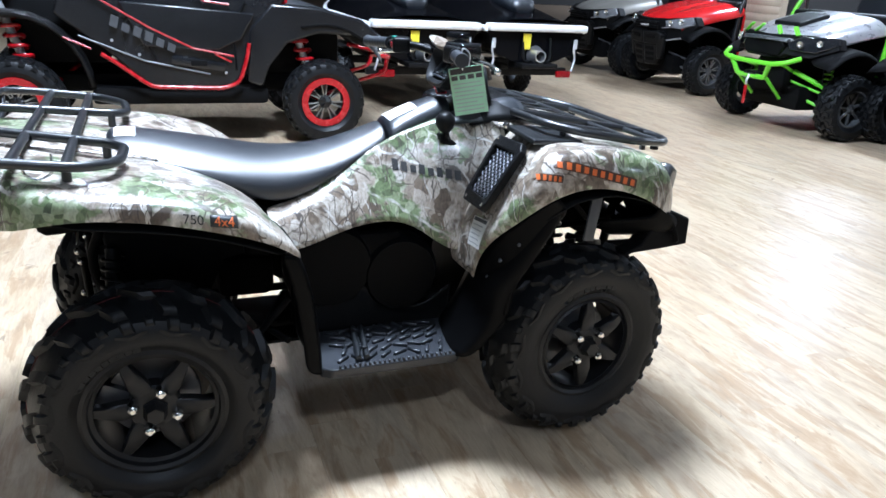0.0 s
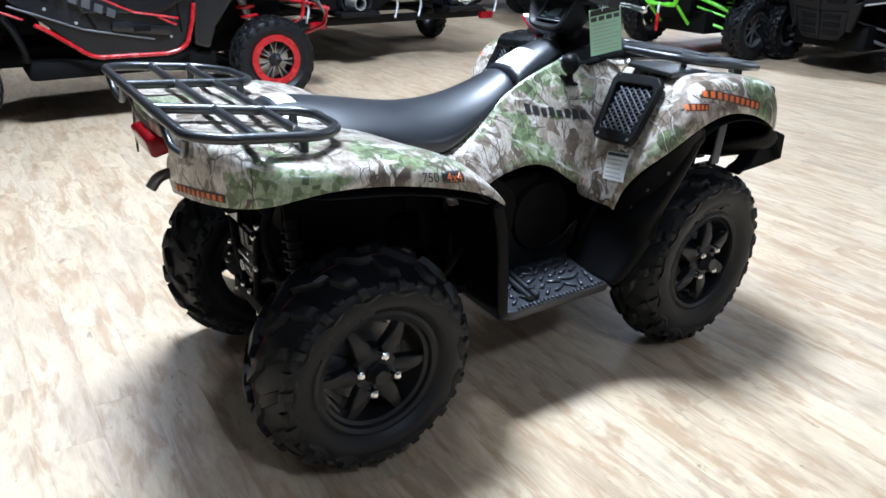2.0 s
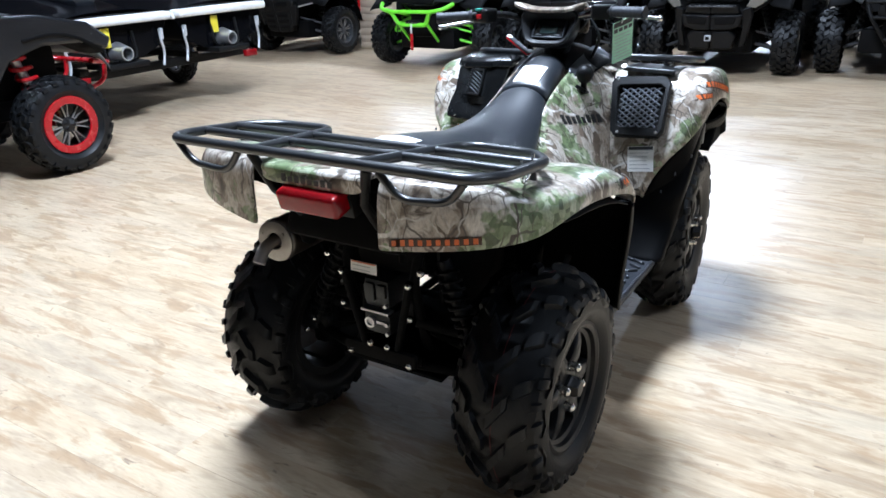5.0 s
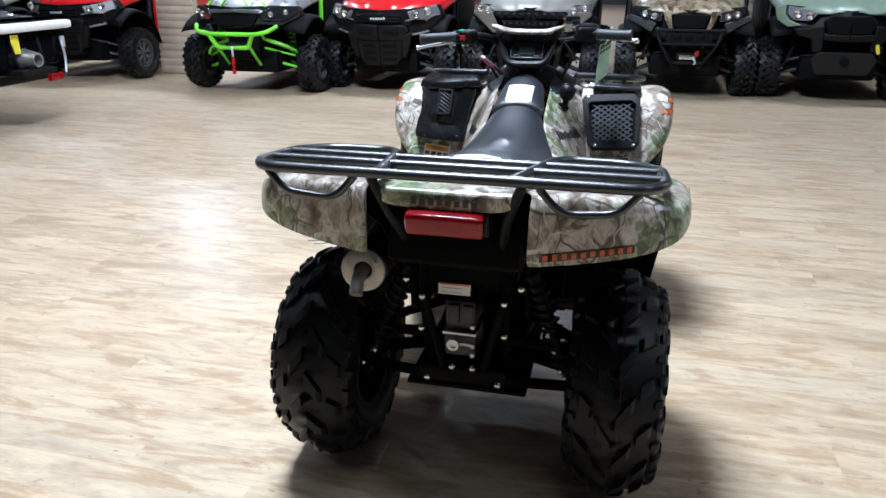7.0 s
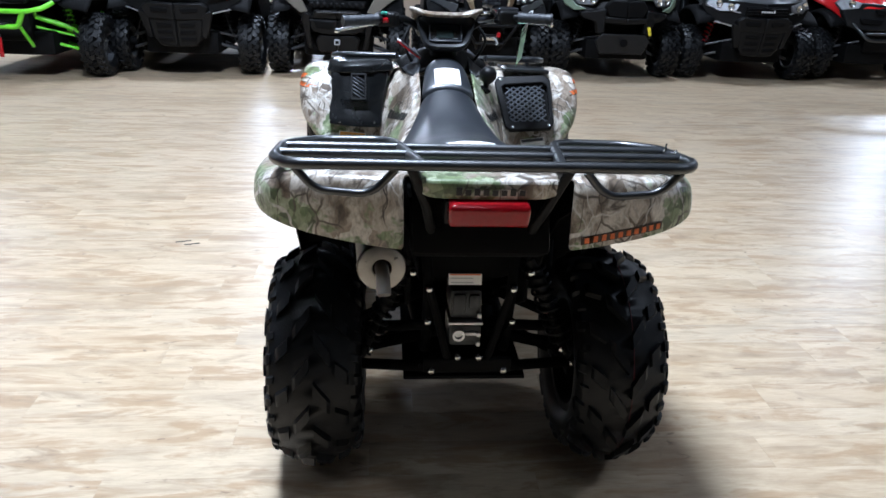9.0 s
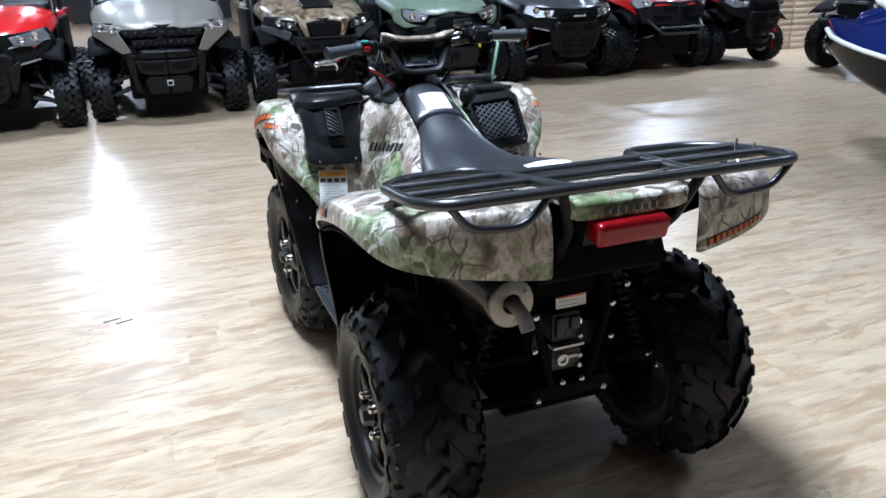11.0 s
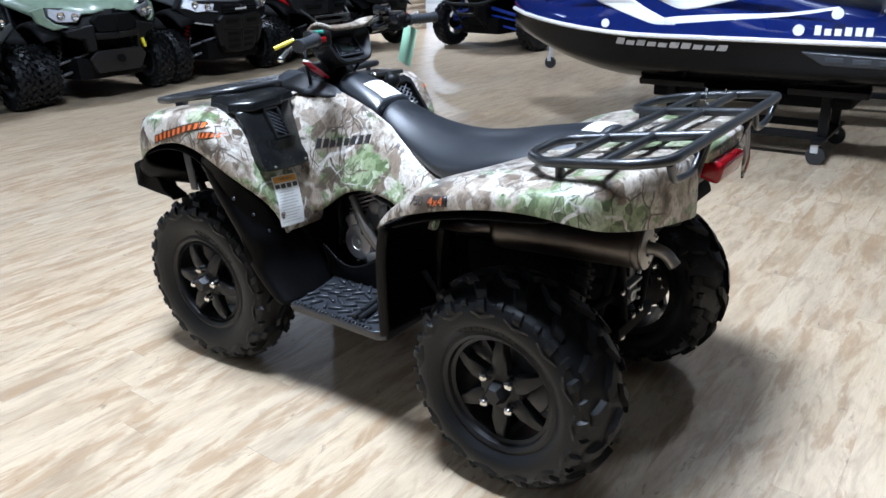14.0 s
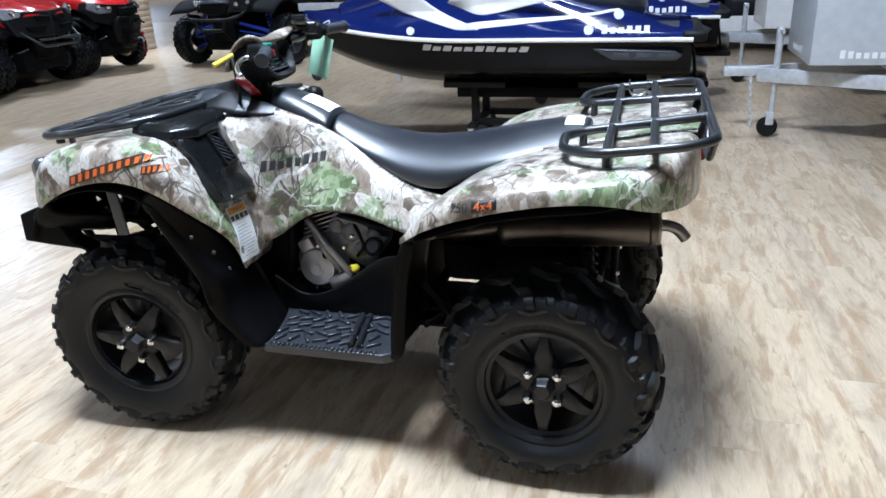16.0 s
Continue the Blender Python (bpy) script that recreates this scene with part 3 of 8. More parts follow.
def quad_wheel(parent, x, y, z, w, face, spin, R=0.318, steer=0.0, kind="rear"):
    side = 1 if y > 0 else -1
    m = pose(x, y, z, 0, 0, (0 if side > 0 else 180) + steer) @ Matrix.Rotation(spin, 4, "Y")
    wh = place_mesh(rim_mesh(0.175, w, face, "rim" + kind), "wheel", RIM, parent, "satin black six-spoke alloy wheel", 40, m=m)
    I = Matrix.Identity(4)
    place_mesh(tyre_mesh(R, w, 0.178, 15, "tyre" + kind, 0.034 if kind == "rear" else 0.020), "tyre", RUBBER, wh, "black knobbly off-road tyre", 35, m=I)
    place_mesh(shared("hub_cap", cap_bm, RIM), "hub_cap", RIM, wh, "", 40, m=pose(0, face + 0.006, 0))
    for i in range(4):
        a = math.pi / 4 + i * math.pi / 2
        place_mesh(shared("lug_nut", nut_bm, CHROME), "lug_nut", CHROME, wh, "bright zinc lug nut", 40, m=pose(0.055 * math.cos(a), face + 0.002, 0.055 * math.sin(a)) @ Matrix.Scale(1.3, 4))
    place_mesh(shared("brake_disc", disc_bm, BRAKESTEEL), "brake_disc", BRAKESTEEL, wh, "grey steel brake disc behind the spokes", 40, m=pose(0, face - 0.075, 0))
    if kind == "rear" and side < 0:
        bm = bmesh.new()
        tube(bm, [(R * 0.952 * math.cos(2 * math.pi * i / 64), 0.012, R * 0.952 * math.sin(2 * math.pi * i / 64)) for i in range(64)], 0.0011, 4, closed=True)
        part("tread_stripe", bm, plain("faded_red_line", (0.10, 0.012, 0.012), 0.6), wh, "thin red paint line round the tread")
    return wh


# ---- quad bike: body ----
def mir(f):
    for s in (1, -1):
        f(s)


def panel(rows, name, mat, parent, label="", mirror=True, thick=0.005, sub=2, **kw):
    if mirror and min(abs(p[1]) for row in rows for p in row) > 0.001:
        panel([[(p[0], -p[1], p[2]) for p in row] for row in rows], name, mat, parent, label, False, thick, sub, **kw)
        mirror = False
    bm = bmesh.new()
    sheet(bm, rows, mirror)
    bmesh.ops.remove_doubles(bm, verts=bm.verts, dist=0.0005)
    mods = [("SOLIDIFY", thick)] if thick else []
    if sub:
        mods = [("SUBSURF", sub)] + mods
    return part(name, bm, mat, parent, label, mods=mods, smooth=60, **kw)


def skin_of(obs):
    """A tree over the finished surfaces of some objects, to lay decals on."""
    bpy.context.view_layer.update()
    deps = bpy.context.evaluated_depsgraph_get()
    vs, fs = [], []
    for o in obs:
        e = o.evaluated_get(deps)
        me = e.to_mesh()
        k = len(vs)
        vs += [o.matrix_world @ v.co for v in me.vertices]
        fs += [[k + q for q in pl.vertices] for pl in me.polygons]
        e.to_mesh_clear()
    return BVHTree.FromPolygons(vs, fs)


def laid(tree, p, out, lift):
    """p moved along out until it lies on the skin, lifted by a hair."""
    if tree:
        hit, n, _, _ = tree.ray_cast(p + out * 0.12, -out, 0.25)
        if hit:
            return hit + out * lift
    return p + out * lift


def brand_bars(parent, a, b, up, n, h, mat, name="brand_mark", lean=0.15, out=None, seed=1, gap=0.34, tree=None, back=None, lift=0.002):
    """A row of plain bars from a to b, standing for a maker's word mark, on a dark edge strip if asked."""
    a, b, up = Vector(a), Vector(b), Vector(up).normalized()
    d = (b - a) / n
    dirn = d.normalized()
    nrm = Vector(out).normalized() if out else dirn.cross(up).normalized()
    rg = random.Random(seed)
    gap = 0.50 if back else gap

    def quad_pad(bm, q, lo_, hi_):
        lo, hi = [bm.verts.new(laid(tree, p, nrm, lo_)) for p in q], [bm.verts.new(laid(tree, p, nrm, hi_)) for p in q]
        bm.faces.new(hi), bm.faces.new(lo[::-1])
        for k in range(4):
            bm.faces.new((lo[k], lo[(k + 1) % 4], hi[(k + 1) % 4], hi[k]))

    holder = parent
    if back:
        bm = bmesh.new()
        e = h * 0.16
        for i in range(n):
            o = a + d * i - dirn * (e if i == 0 else 0)
            wdt = d.length + (e if i in (0, n - 1) else 0)
            quad_pad(bm, [o + dirn * (x + lean * z) + up * z for x, z in ((0, -e), (wdt, -e), (wdt, h + e), (0, h + e))], -0.001, lift * 0.5)
        bmesh.ops.remove_doubles(bm, verts=bm.verts, dist=0.0002)
        holder = part(name, bm, back, parent, "dark edged word mark drawn as plain bars", smooth=30)
    for i in range(n):
        o = a + d * (i + gap / 2)
        wdt = d.length * (1 - gap)
        tall = h * (1.15 if i == 0 and not back else rg.choice([0.80, 0.80, 1.0]) if not back else rg.choice([0.9, 1.0]))
        bm = bmesh.new()
        quad_pad(bm, [o + dirn * (x + lean * z) + up * z for x, z in ((0, 0), (wdt, 0), (wdt, tall), (0, tall))], lift * 0.3, lift)
        last = part("mark_bar" if back else name, bm, mat, holder, smooth=0)
    return last


def label_card(parent, c, right, up, w, h, mat, name="label", lines=6, head=None, label="", word=None, tree=None, icons=0):
    """A thin card with printed bars; with a tree it follows the skin below."""
    c, right, up = Vector(c), Vector(right).normalized(), Vector(up).normalized()
    up = (up - right * up.dot(right)).normalized()
    out = right.cross(up).normalized()

    def at(x, z, lift):
        return laid(tree, c + right * x + up * z, out, lift)

    def pad(bm, x0, x1, z0, z1, lift, thick, nx=2, nz=3):
        g = [[bm.verts.new(at(x0 + (x1 - x0) * i / nx, z0 + (z1 - z0) * j / nz, lift + thick)) for i in range(nx + 1)] for j in range(nz + 1)]
        lo = [[bm.verts.new(at(x0 + (x1 - x0) * i / nx, z0 + (z1 - z0) * j / nz, lift)) for i in range(nx + 1)] for j in range(nz + 1)]
        for q in (g, lo):
            for r1, r2 in zip(q, q[1:]):
                for k in range(nx):
                    bm.faces.new((r1[k], r1[k + 1], r2[k + 1], r2[k]))
        rim = [(0, i) for i in range(nx)] + [(j, nx) for j in range(nz)] + [(nz, i) for i in range(nx, 0, -1)] + [(j, 0) for j in range(nz, 0, -1)]
        for (ja, ia), (jb, ib) in zip(rim, rim[1:] + rim[:1]):
            bm.faces.new((g[ja][ia], g[jb][ib], lo[jb][ib], lo[ja][ia]))

    bm = bmesh.new()
    pad(bm, -w / 2, w / 2, -h / 2, h / 2, 0.0008, 0.0012, 3, 6)
    card = part(name, bm, mat, parent, label, smooth=30)
    rg = random.Random(int(w * 1000) + lines)
    z0 = h * 0.5 - ((h * 0.29 if icons else h * 0.17) if head else h * 0.06)
    step = (z0 + h * 0.44) / max(1, lines)
    if lines:
        bm = bmesh.new()
        for i in range(lines):
            wd = w * rg.uniform(0.62, 0.86)
            zc = z0 - step * (i + 0.6)
            pad(bm, -w * 0.42, -w * 0.42 + wd, zc - step * 0.10, zc + step * 0.10, 0.0021, 0.0005, 2, 1)
        part("print", bm, GREYINK, card, "dark printed lines", smooth=0)
    if head:
        bm = bmesh.new()
        pad(bm, -w * 0.46, w * 0.46, h * 0.5 - h * 0.135, h * 0.5 - h * 0.015, 0.0021, 0.0006, 2, 1)
        part("header_band", bm, head, card, "coloured header band", smooth=0)
    if icons:
        for k in range(icons):
            bm = bmesh.new()
            xc = w * (-0.36 + 0.24 * k)
            pad(bm, xc - w * 0.09, xc + w * 0.09, h * 0.5 - h * 0.255, h * 0.5 - h * 0.165, 0.0024, 0.0005, 2, 1)
            part("pictogram", bm, INK, card, "small printed pictogram", smooth=0)
    if word:
        ob = letters(word, h * 0.075, 0.0003, INK, "lettering", card, Matrix.Identity(4))
        for v in ob.data.vertices:
            v.co = at(v.co.x, h * 0.5 - h * 0.075 + v.co.y, 0.0031)
    return card


quad = thing("quad_bike", "woodland camouflage quad bike with black seat and racks", "quad bike")

for sx in (1, -1):
    quad_wheel(quad, -0.635, sx * 0.406, 0.317, 0.248, 0.078, 0.0 if sx > 0 else 0.47, 0.316, kind="rear")
    quad_wheel(quad, 0.642, sx * 0.404, 0.321, 0.205, 0.074, -0.60 if sx > 0 else 0.02, 0.323, 4.0, kind="front")


# rear fenders: perimeter from the front tip along the side and round the back; columns from deck to lower edge
def rear_fender():
    st = [  # crest x, crest y, crest z, lower x, lower y, lower z, inner x, inner y, inner z
        (-0.275, 0.470, 0.742, -0.262, 0.520, 0.716, -0.285, 0.30, 0.722),
        (-0.315, 0.478, 0.790, -0.305, 0.540, 0.752, -0.320, 0.24, 0.765),
        (-0.365, 0.480, 0.835, -0.365, 0.548, 0.782, -0.365, 0.22, 0.805),
        (-0.440, 0.482, 0.870, -0.440, 0.552, 0.806, -0.440, 0.20, 0.845),
        (-0.540, 0.482, 0.894, -0.540, 0.552, 0.832, -0.540, 0.18, 0.880),
        (-0.660, 0.482, 0.908, -0.660, 0.550, 0.852, -0.660, 0.16, 0.905),
        (-0.770, 0.478, 0.916, -0.770, 0.546, 0.858, -0.760, 0.16, 0.918),
        (-0.855, 0.466, 0.926, -0.868, 0.526, 0.838, -0.830, 0.16, 0.928),
        (-0.905, 0.436, 0.936, -0.914, 0.480, 0.822, -0.870, 0.16, 0.934),
        (-0.946, 0.380, 0.942, -0.962, 0.405, 0.812, -0.890, 0.16, 0.938),
        (-0.976, 0.290, 0.944, -0.994, 0.300, 0.801, -0.905, 0.16, 0.940),
        (-0.988, 0.190, 0.944, -1.012, 0.186, 0.790, -0.920, 0.16, 0.942),
    ]
    rows = []
    for cx, cy, cz, lx, ly, lz, ix, iy, iz in st:
        C, L, I = V(cx, cy, cz), V(lx, ly, lz), V(ix, iy, iz)
        mid1 = C.lerp(I, 0.25) + V(0, 0, 0.006)
        sh = V(cx + (lx - cx) * 0.62, cy + (ly - cy) * 0.62, cz - 0.012)
        out = V(lx * 0.94 + cx * 0.06, ly * 0.96 + cy * 0.04, cz + (lz - cz) * 0.45)
        flange = L + V(0, 0, -0.004)
        rows.append([I, C.lerp(I, 0.6), mid1, C, sh, out, L, flange])
    return rows


panel(rear_fender(), "rear_fender", CAMO, quad, "printed camouflage rear mudguards", thick=0.006)
# centre deck and tail piece
panel([[(-0.55, y, 0.885) for y in (0, 0.10, 0.17)], [(-0.75, y, 0.922 + (0.006 if y < 0.12 else 0)) for y in (0, 0.10, 0.17)],
       [(-0.92, y, 0.945) for y in (0, 0.10, 0.17)], [(-1.00, y, 0.950) for y in (0, 0.10, 0.165)], [(-1.012, y, 0.945) for y in (0, 0.10, 0.160)],
       [(-1.010, 0, 0.905), (-1.010, 0.10, 0.905), (-1.006, 0.150, 0.908)]], "tail_deck", CAMO, quad, "camouflage rear deck above the tail light", thick=0.006)
brand_bars(quad, (-1.019, 0.078, 0.917), (-1.019, -0.078, 0.917), (0.02, 0, 1), 8, 0.016, DECAL, out=(-1, 0, 0), seed=3, lean=0)

# tail light
tl = part("tail_light", abox((-1.000, 0, 0.877), (0.066, 0.178, 0.054), Matrix.Rotation(-0.25, 4, "Y"), 0.012, 3), REDLENS, quad, "red plastic tail light lens")
bm = bmesh.new()
box(bm, (-0.962, 0, 0.868), (0.04, 0.19, 0.062), Matrix.Rotation(-0.25, 4, "Y"), 0.006)
part("housing", bm, BLACK, tl, "black housing")
# tail underside and number plate holder
part("rear_valance", abox((-0.87, 0, 0.79), (0.10, 0.33, 0.14), Matrix.Rotation(0.45, 4, "Y"), 0.02), DARK, quad, "black plastic under the tail")
label_card(quad, (-0.815, 0.02, 0.628), (0, -1, 0), (0.1, 0, 1), 0.085, 0.030, PAPER, "frame_label", 2, ORANGE, "small white and orange sticker")

# rear inner guards: from the fender's front edge down to the foot board
def rear_guard(s):
    rows = []
    for (ox, oz), (ix, iz), yo in (((-0.262, 0.722), (-0.262, 0.715), 0.525), ((-0.235, 0.660), (-0.245, 0.65), 0.520), ((-0.215, 0.560), (-0.225, 0.56), 0.505),
                                   ((-0.200, 0.460), (-0.215, 0.46), 0.490), ((-0.193, 0.400), (-0.213, 0.40), 0.484), ((-0.190, 0.345), (-0.210, 0.345), 0.480)):
        rows.append([(ox - 0.055, s * (yo + 0.004), oz + 0.012), (ox - 0.012, s * (yo + 0.006), oz), (ox, s * (yo - 0.02), oz), (ix, s * 0.36, iz), (ix - 0.01, s * 0.21, iz)])
    panel(rows, "rear_inner_guard", DARKGLOSS, quad, "black plastic inner mudguard", mirror=False, thick=0.006)


mir(rear_guard)


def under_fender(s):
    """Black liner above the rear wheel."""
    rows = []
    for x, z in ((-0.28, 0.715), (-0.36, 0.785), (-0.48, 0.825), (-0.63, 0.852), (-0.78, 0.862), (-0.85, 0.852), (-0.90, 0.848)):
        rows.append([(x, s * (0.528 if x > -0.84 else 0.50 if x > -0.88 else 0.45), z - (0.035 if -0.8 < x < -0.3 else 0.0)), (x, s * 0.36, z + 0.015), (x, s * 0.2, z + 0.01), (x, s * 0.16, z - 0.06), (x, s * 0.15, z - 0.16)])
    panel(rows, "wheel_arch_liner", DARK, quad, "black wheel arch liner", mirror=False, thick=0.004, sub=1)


mir(under_fender)


# front fenders with the rear-facing flank that carries grille and storage box
def front_fender():
    st = [  # low edge x,y,z ; shoulder out x,y,z ; crest x,y,z ; inner x,y,z
        ((0.895, 0.478, 0.730), (0.905, 0.465, 0.800), (0.870, 0.440, 0.868), (0.93, 0.20, 0.860)),
        ((0.852, 0.528, 0.757), (0.865, 0.515, 0.840), (0.825, 0.490, 0.912), (0.88, 0.20, 0.905)),
        ((0.800, 0.550, 0.792), (0.805, 0.540, 0.870), (0.775, 0.505, 0.938), (0.80, 0.20, 0.930)),
        ((0.715, 0.556, 0.836), (0.715, 0.550, 0.892), (0.700, 0.512, 0.955), (0.70, 0.20, 0.948)),
        ((0.616, 0.560, 0.864), (0.612, 0.556, 0.908), (0.610, 0.517, 0.964), (0.60, 0.20, 0.960)),
        ((0.523, 0.560, 0.868), (0.516, 0.556, 0.910), (0.520, 0.520, 0.968), (0.52, 0.20, 0.968)),
        ((0.448, 0.557, 0.846), (0.436, 0.553, 0.892), (0.446, 0.515, 0.962), (0.46, 0.20, 0.968)),
        ((0.392, 0.550, 0.814), (0.372, 0.547, 0.862), (0.396, 0.497, 0.926), (0.43, 0.20, 0.930)),
        ((0.340, 0.525, 0.765), (0.322, 0.508, 0.790), (0.347, 0.450, 0.825), (0.375, 0.20, 0.855)),
        ((0.298, 0.462, 0.698), (0.284, 0.450, 0.712), (0.312, 0.405, 0.740), (0.330, 0.20, 0.775)),
        ((0.280, 0.415, 0.628), (0.272, 0.405, 0.635), (0.282, 0.365, 0.648), (0.280, 0.21, 0.665)),
        ((0.284, 0.385, 0.550), (0.276, 0.378, 0.553), (0.276, 0.345, 0.556), (0.270, 0.215, 0.558)),
    ]
    rows = []
    for L, S, C, I in st:
        L, S, C, I = V(*L), V(*S), V(*C), V(*I)
        rows.append([L + V(0, -0.004, -0.003), L, S, S.lerp(C, 0.62) + V(0, 0.008, 0.006), C, C.lerp(I, 0.3), C.lerp(I, 0.7), I])
    return rows


panel(front_fender(), "front_fender", CAMO, quad, "printed camouflage front mudguards", thick=0.006)
# nose and hood between the fenders
panel([[(0.40, y, z) for y, z in ((0, 1.02), (0.12, 1.01), (0.21, 0.955))], [(0.55, y, z) for y, z in ((0, 0.995), (0.12, 0.99), (0.21, 0.972))],
       [(0.70, y, z) for y, z in ((0, 0.975), (0.12, 0.970), (0.21, 0.954))], [(0.85, y, z) for y, z in ((0, 0.94), (0.12, 0.935), (0.21, 0.918))],
       [(0.94, y, z) for y, z in ((0, 0.89), (0.12, 0.885), (0.21, 0.855))], [(0.955, y, z) for y, z in ((0, 0.80), (0.12, 0.80), (0.21, 0.78))]],
      "hood", CAMO, quad, "camouflage front hood", thick=0.006)


# tank cover flanks that carry the maker's mark, down to the arch over the engine
def flank():
    st = [  # x, [(y, z) from top to lower edge]
        (0.44, [(0.10, 1.020), (0.165, 0.985), (0.235, 0.905), (0.262, 0.80), (0.268, 0.62)]),
        (0.37, [(0.10, 1.010), (0.155, 0.970), (0.225, 0.870), (0.258, 0.77), (0.266, 0.605)]),
        (0.30, [(0.10, 0.995), (0.150, 0.950), (0.205, 0.830), (0.248, 0.72), (0.266, 0.590)]),
        (0.235, [(0.10, 0.975), (0.140, 0.930), (0.184, 0.835), (0.230, 0.72), (0.258, 0.600)]),
        (0.16, [(0.10, 0.950), (0.130, 0.912), (0.164, 0.845), (0.214, 0.75), (0.246, 0.668)]),
        (0.08, [(0.10, 0.915), (0.122, 0.890), (0.145, 0.848), (0.198, 0.765), (0.240, 0.702)]),
        (0.00, [(0.11, 0.870), (0.135, 0.850), (0.160, 0.820), (0.202, 0.755), (0.240, 0.698)]),
        (-0.08, [(0.13, 0.820), (0.155, 0.805), (0.180, 0.785), (0.212, 0.740), (0.245, 0.682)]),
        (-0.16, [(0.15, 0.780), (0.185, 0.768), (0.210, 0.752), (0.238, 0.715), (0.262, 0.655)]),
        (-0.23, [(0.17, 0.755), (0.205, 0.748), (0.235, 0.735), (0.265, 0.700), (0.285, 0.645)]),
        (-0.30, [(0.18, 0.745), (0.220, 0.740), (0.260, 0.728), (0.295, 0.690), (0.310, 0.640)]),
    ]
    return [[(x, y, z) for y, z in r] for x, r in st]


panel(flank(), "side_cover", CAMO, quad, "camouflage side cover over the engine", thick=0.006)



# black cowl round the steering head
panel([[(0.30, y, z) for y, z in ((0, 1.00), (0.07, 0.99), (0.13, 0.955))], [(0.36, y, z) for y, z in ((0, 1.05), (0.075, 1.025), (0.155, 0.965))],
       [(0.44, y, z) for y, z in ((0, 1.08), (0.10, 1.06), (0.18, 0.995))], [(0.54, y, z) for y, z in ((0, 1.03), (0.10, 1.02), (0.18, 0.985))],
       [(0.60, y, z) for y, z in ((0, 0.995), (0.10, 0.99), (0.17, 0.975))]], "steering_cowl", BLACK, quad, "black plastic cowl round the steering head", thick=0.006)

# seat and console
def body_loft(name, st, mat, label, mods=(("SUBSURF", 2),)):
    bm = bmesh.new()
    rings = []
    for x, zt, zb, w, crown in st:
        h = zt - zb
        half = [(0, zt), (w * 0.55, zt - crown * 0.25), (w * 0.88, zt - crown), (w * 1.0, zt - crown - (h - crown) * 0.4), (w * 0.99, zb + 0.008), (w * 0.94, zb), (0, zb)]
        ring = [(x, y, z) for y, z in half] + [(x, -y, z) for y, z in half[-2:0:-1]]
        rings.append([bm.verts.new(p) for p in ring])
    for a, b in zip(rings, rings[1:]):
        n = len(a)
        for j in range(n):
            bm.faces.new((a[j], a[(j + 1) % n], b[(j + 1) % n], b[j]))
    bm.faces.new(rings[0]), bm.faces.new(rings[-1][::-1])
    return part(name, bm, mat, quad, label, mods=mods, smooth=60)


body_loft("seat", [(0.092, 0.952, 0.885, 0.088, 0.030), (0.085, 0.955, 0.880, 0.095, 0.032), (0.02, 0.928, 0.862, 0.110, 0.036), (-0.06, 0.900, 0.822, 0.135, 0.040), (-0.15, 0.884, 0.778, 0.168, 0.046),
                   (-0.24, 0.882, 0.752, 0.192, 0.050), (-0.33, 0.892, 0.766, 0.200, 0.050), (-0.43, 0.912, 0.806, 0.196, 0.048), (-0.53, 0.930, 0.842, 0.182, 0.046),
                   (-0.62, 0.944, 0.872, 0.158, 0.042), (-0.685, 0.948, 0.892, 0.130, 0.036), (-0.712, 0.940, 0.900, 0.105, 0.026)], VINYL, "black vinyl saddle seat")
body_loft("console", [(0.096, 0.957, 0.900, 0.092, 0.022), (0.11, 0.968, 0.905, 0.094, 0.022), (0.17, 0.998, 0.920, 0.088, 0.024), (0.24, 1.026, 0.940, 0.080, 0.026), (0.29, 1.036, 0.960, 0.072, 0.028), (0.315, 1.030, 0.975, 0.062, 0.03)],
          VINYL, "black console cover in front of the seat")
CONSOLE_TREE = skin_of([o for o in quad.children if o.name.split(".")[0] in ("console", "seat")])
label_card(quad, (0.150, 0.0, 0.992), (0, -1, 0), (0.88, 0, 0.46), 0.092, 0.098, PAPER, "console_label", 0, None, "white printed label on the console", tree=CONSOLE_TREE)
label_card(quad, (-0.660, 0.0, 0.9505), (0, -1, 0), (0.99, 0, -0.03), 0.125, 0.055, PAPER, "seat_label", 0, None, "white label on the rear of the seat", tree=CONSOLE_TREE)

# rack helper
def rack_tube(pts, r=0.0125, closed=False, name="rack_tube", parent=None, rad=0.04):
    bm = bmesh.new()
    tube(bm, rounded(pts, rad, 5, closed), r, 10, closed)
    return part(name, bm, STEELTUBE, parent or quad, smooth=60)


def zr(x):
    return 0.9455 + (-0.66 - x) * 0.105


outline = [(-1.025, 0.30), (-1.025, 0.425), (-0.955, 0.468), (-0.745, 0.468), (-0.665, 0.395), (-0.655, 0.245), (-0.690, 0.205), (-0.76, 0.192)]
full = [(x, y, zr(x)) for x, y in outline]
rr = rack_tube([(-1.025, 0.0, zr(-1.025))] + full + [(-1.02, 0.15, zr(-1.02))], name="rear_rack")
rr["label"] = "black tube rear carrier rack"
rack_tube([(-1.025, 0.0, zr(-1.025))] + [(x, -y, z) for x, y, z in full] + [(-1.02, -0.15, zr(-1.02))], name="rack_side", parent=rr)
for x in (-0.775, -0.885):
    rack_tube([(x, -0.466, zr(x)), (x, 0.466, zr(x))], 0.0115, name="rack_cross_tube", parent=rr)


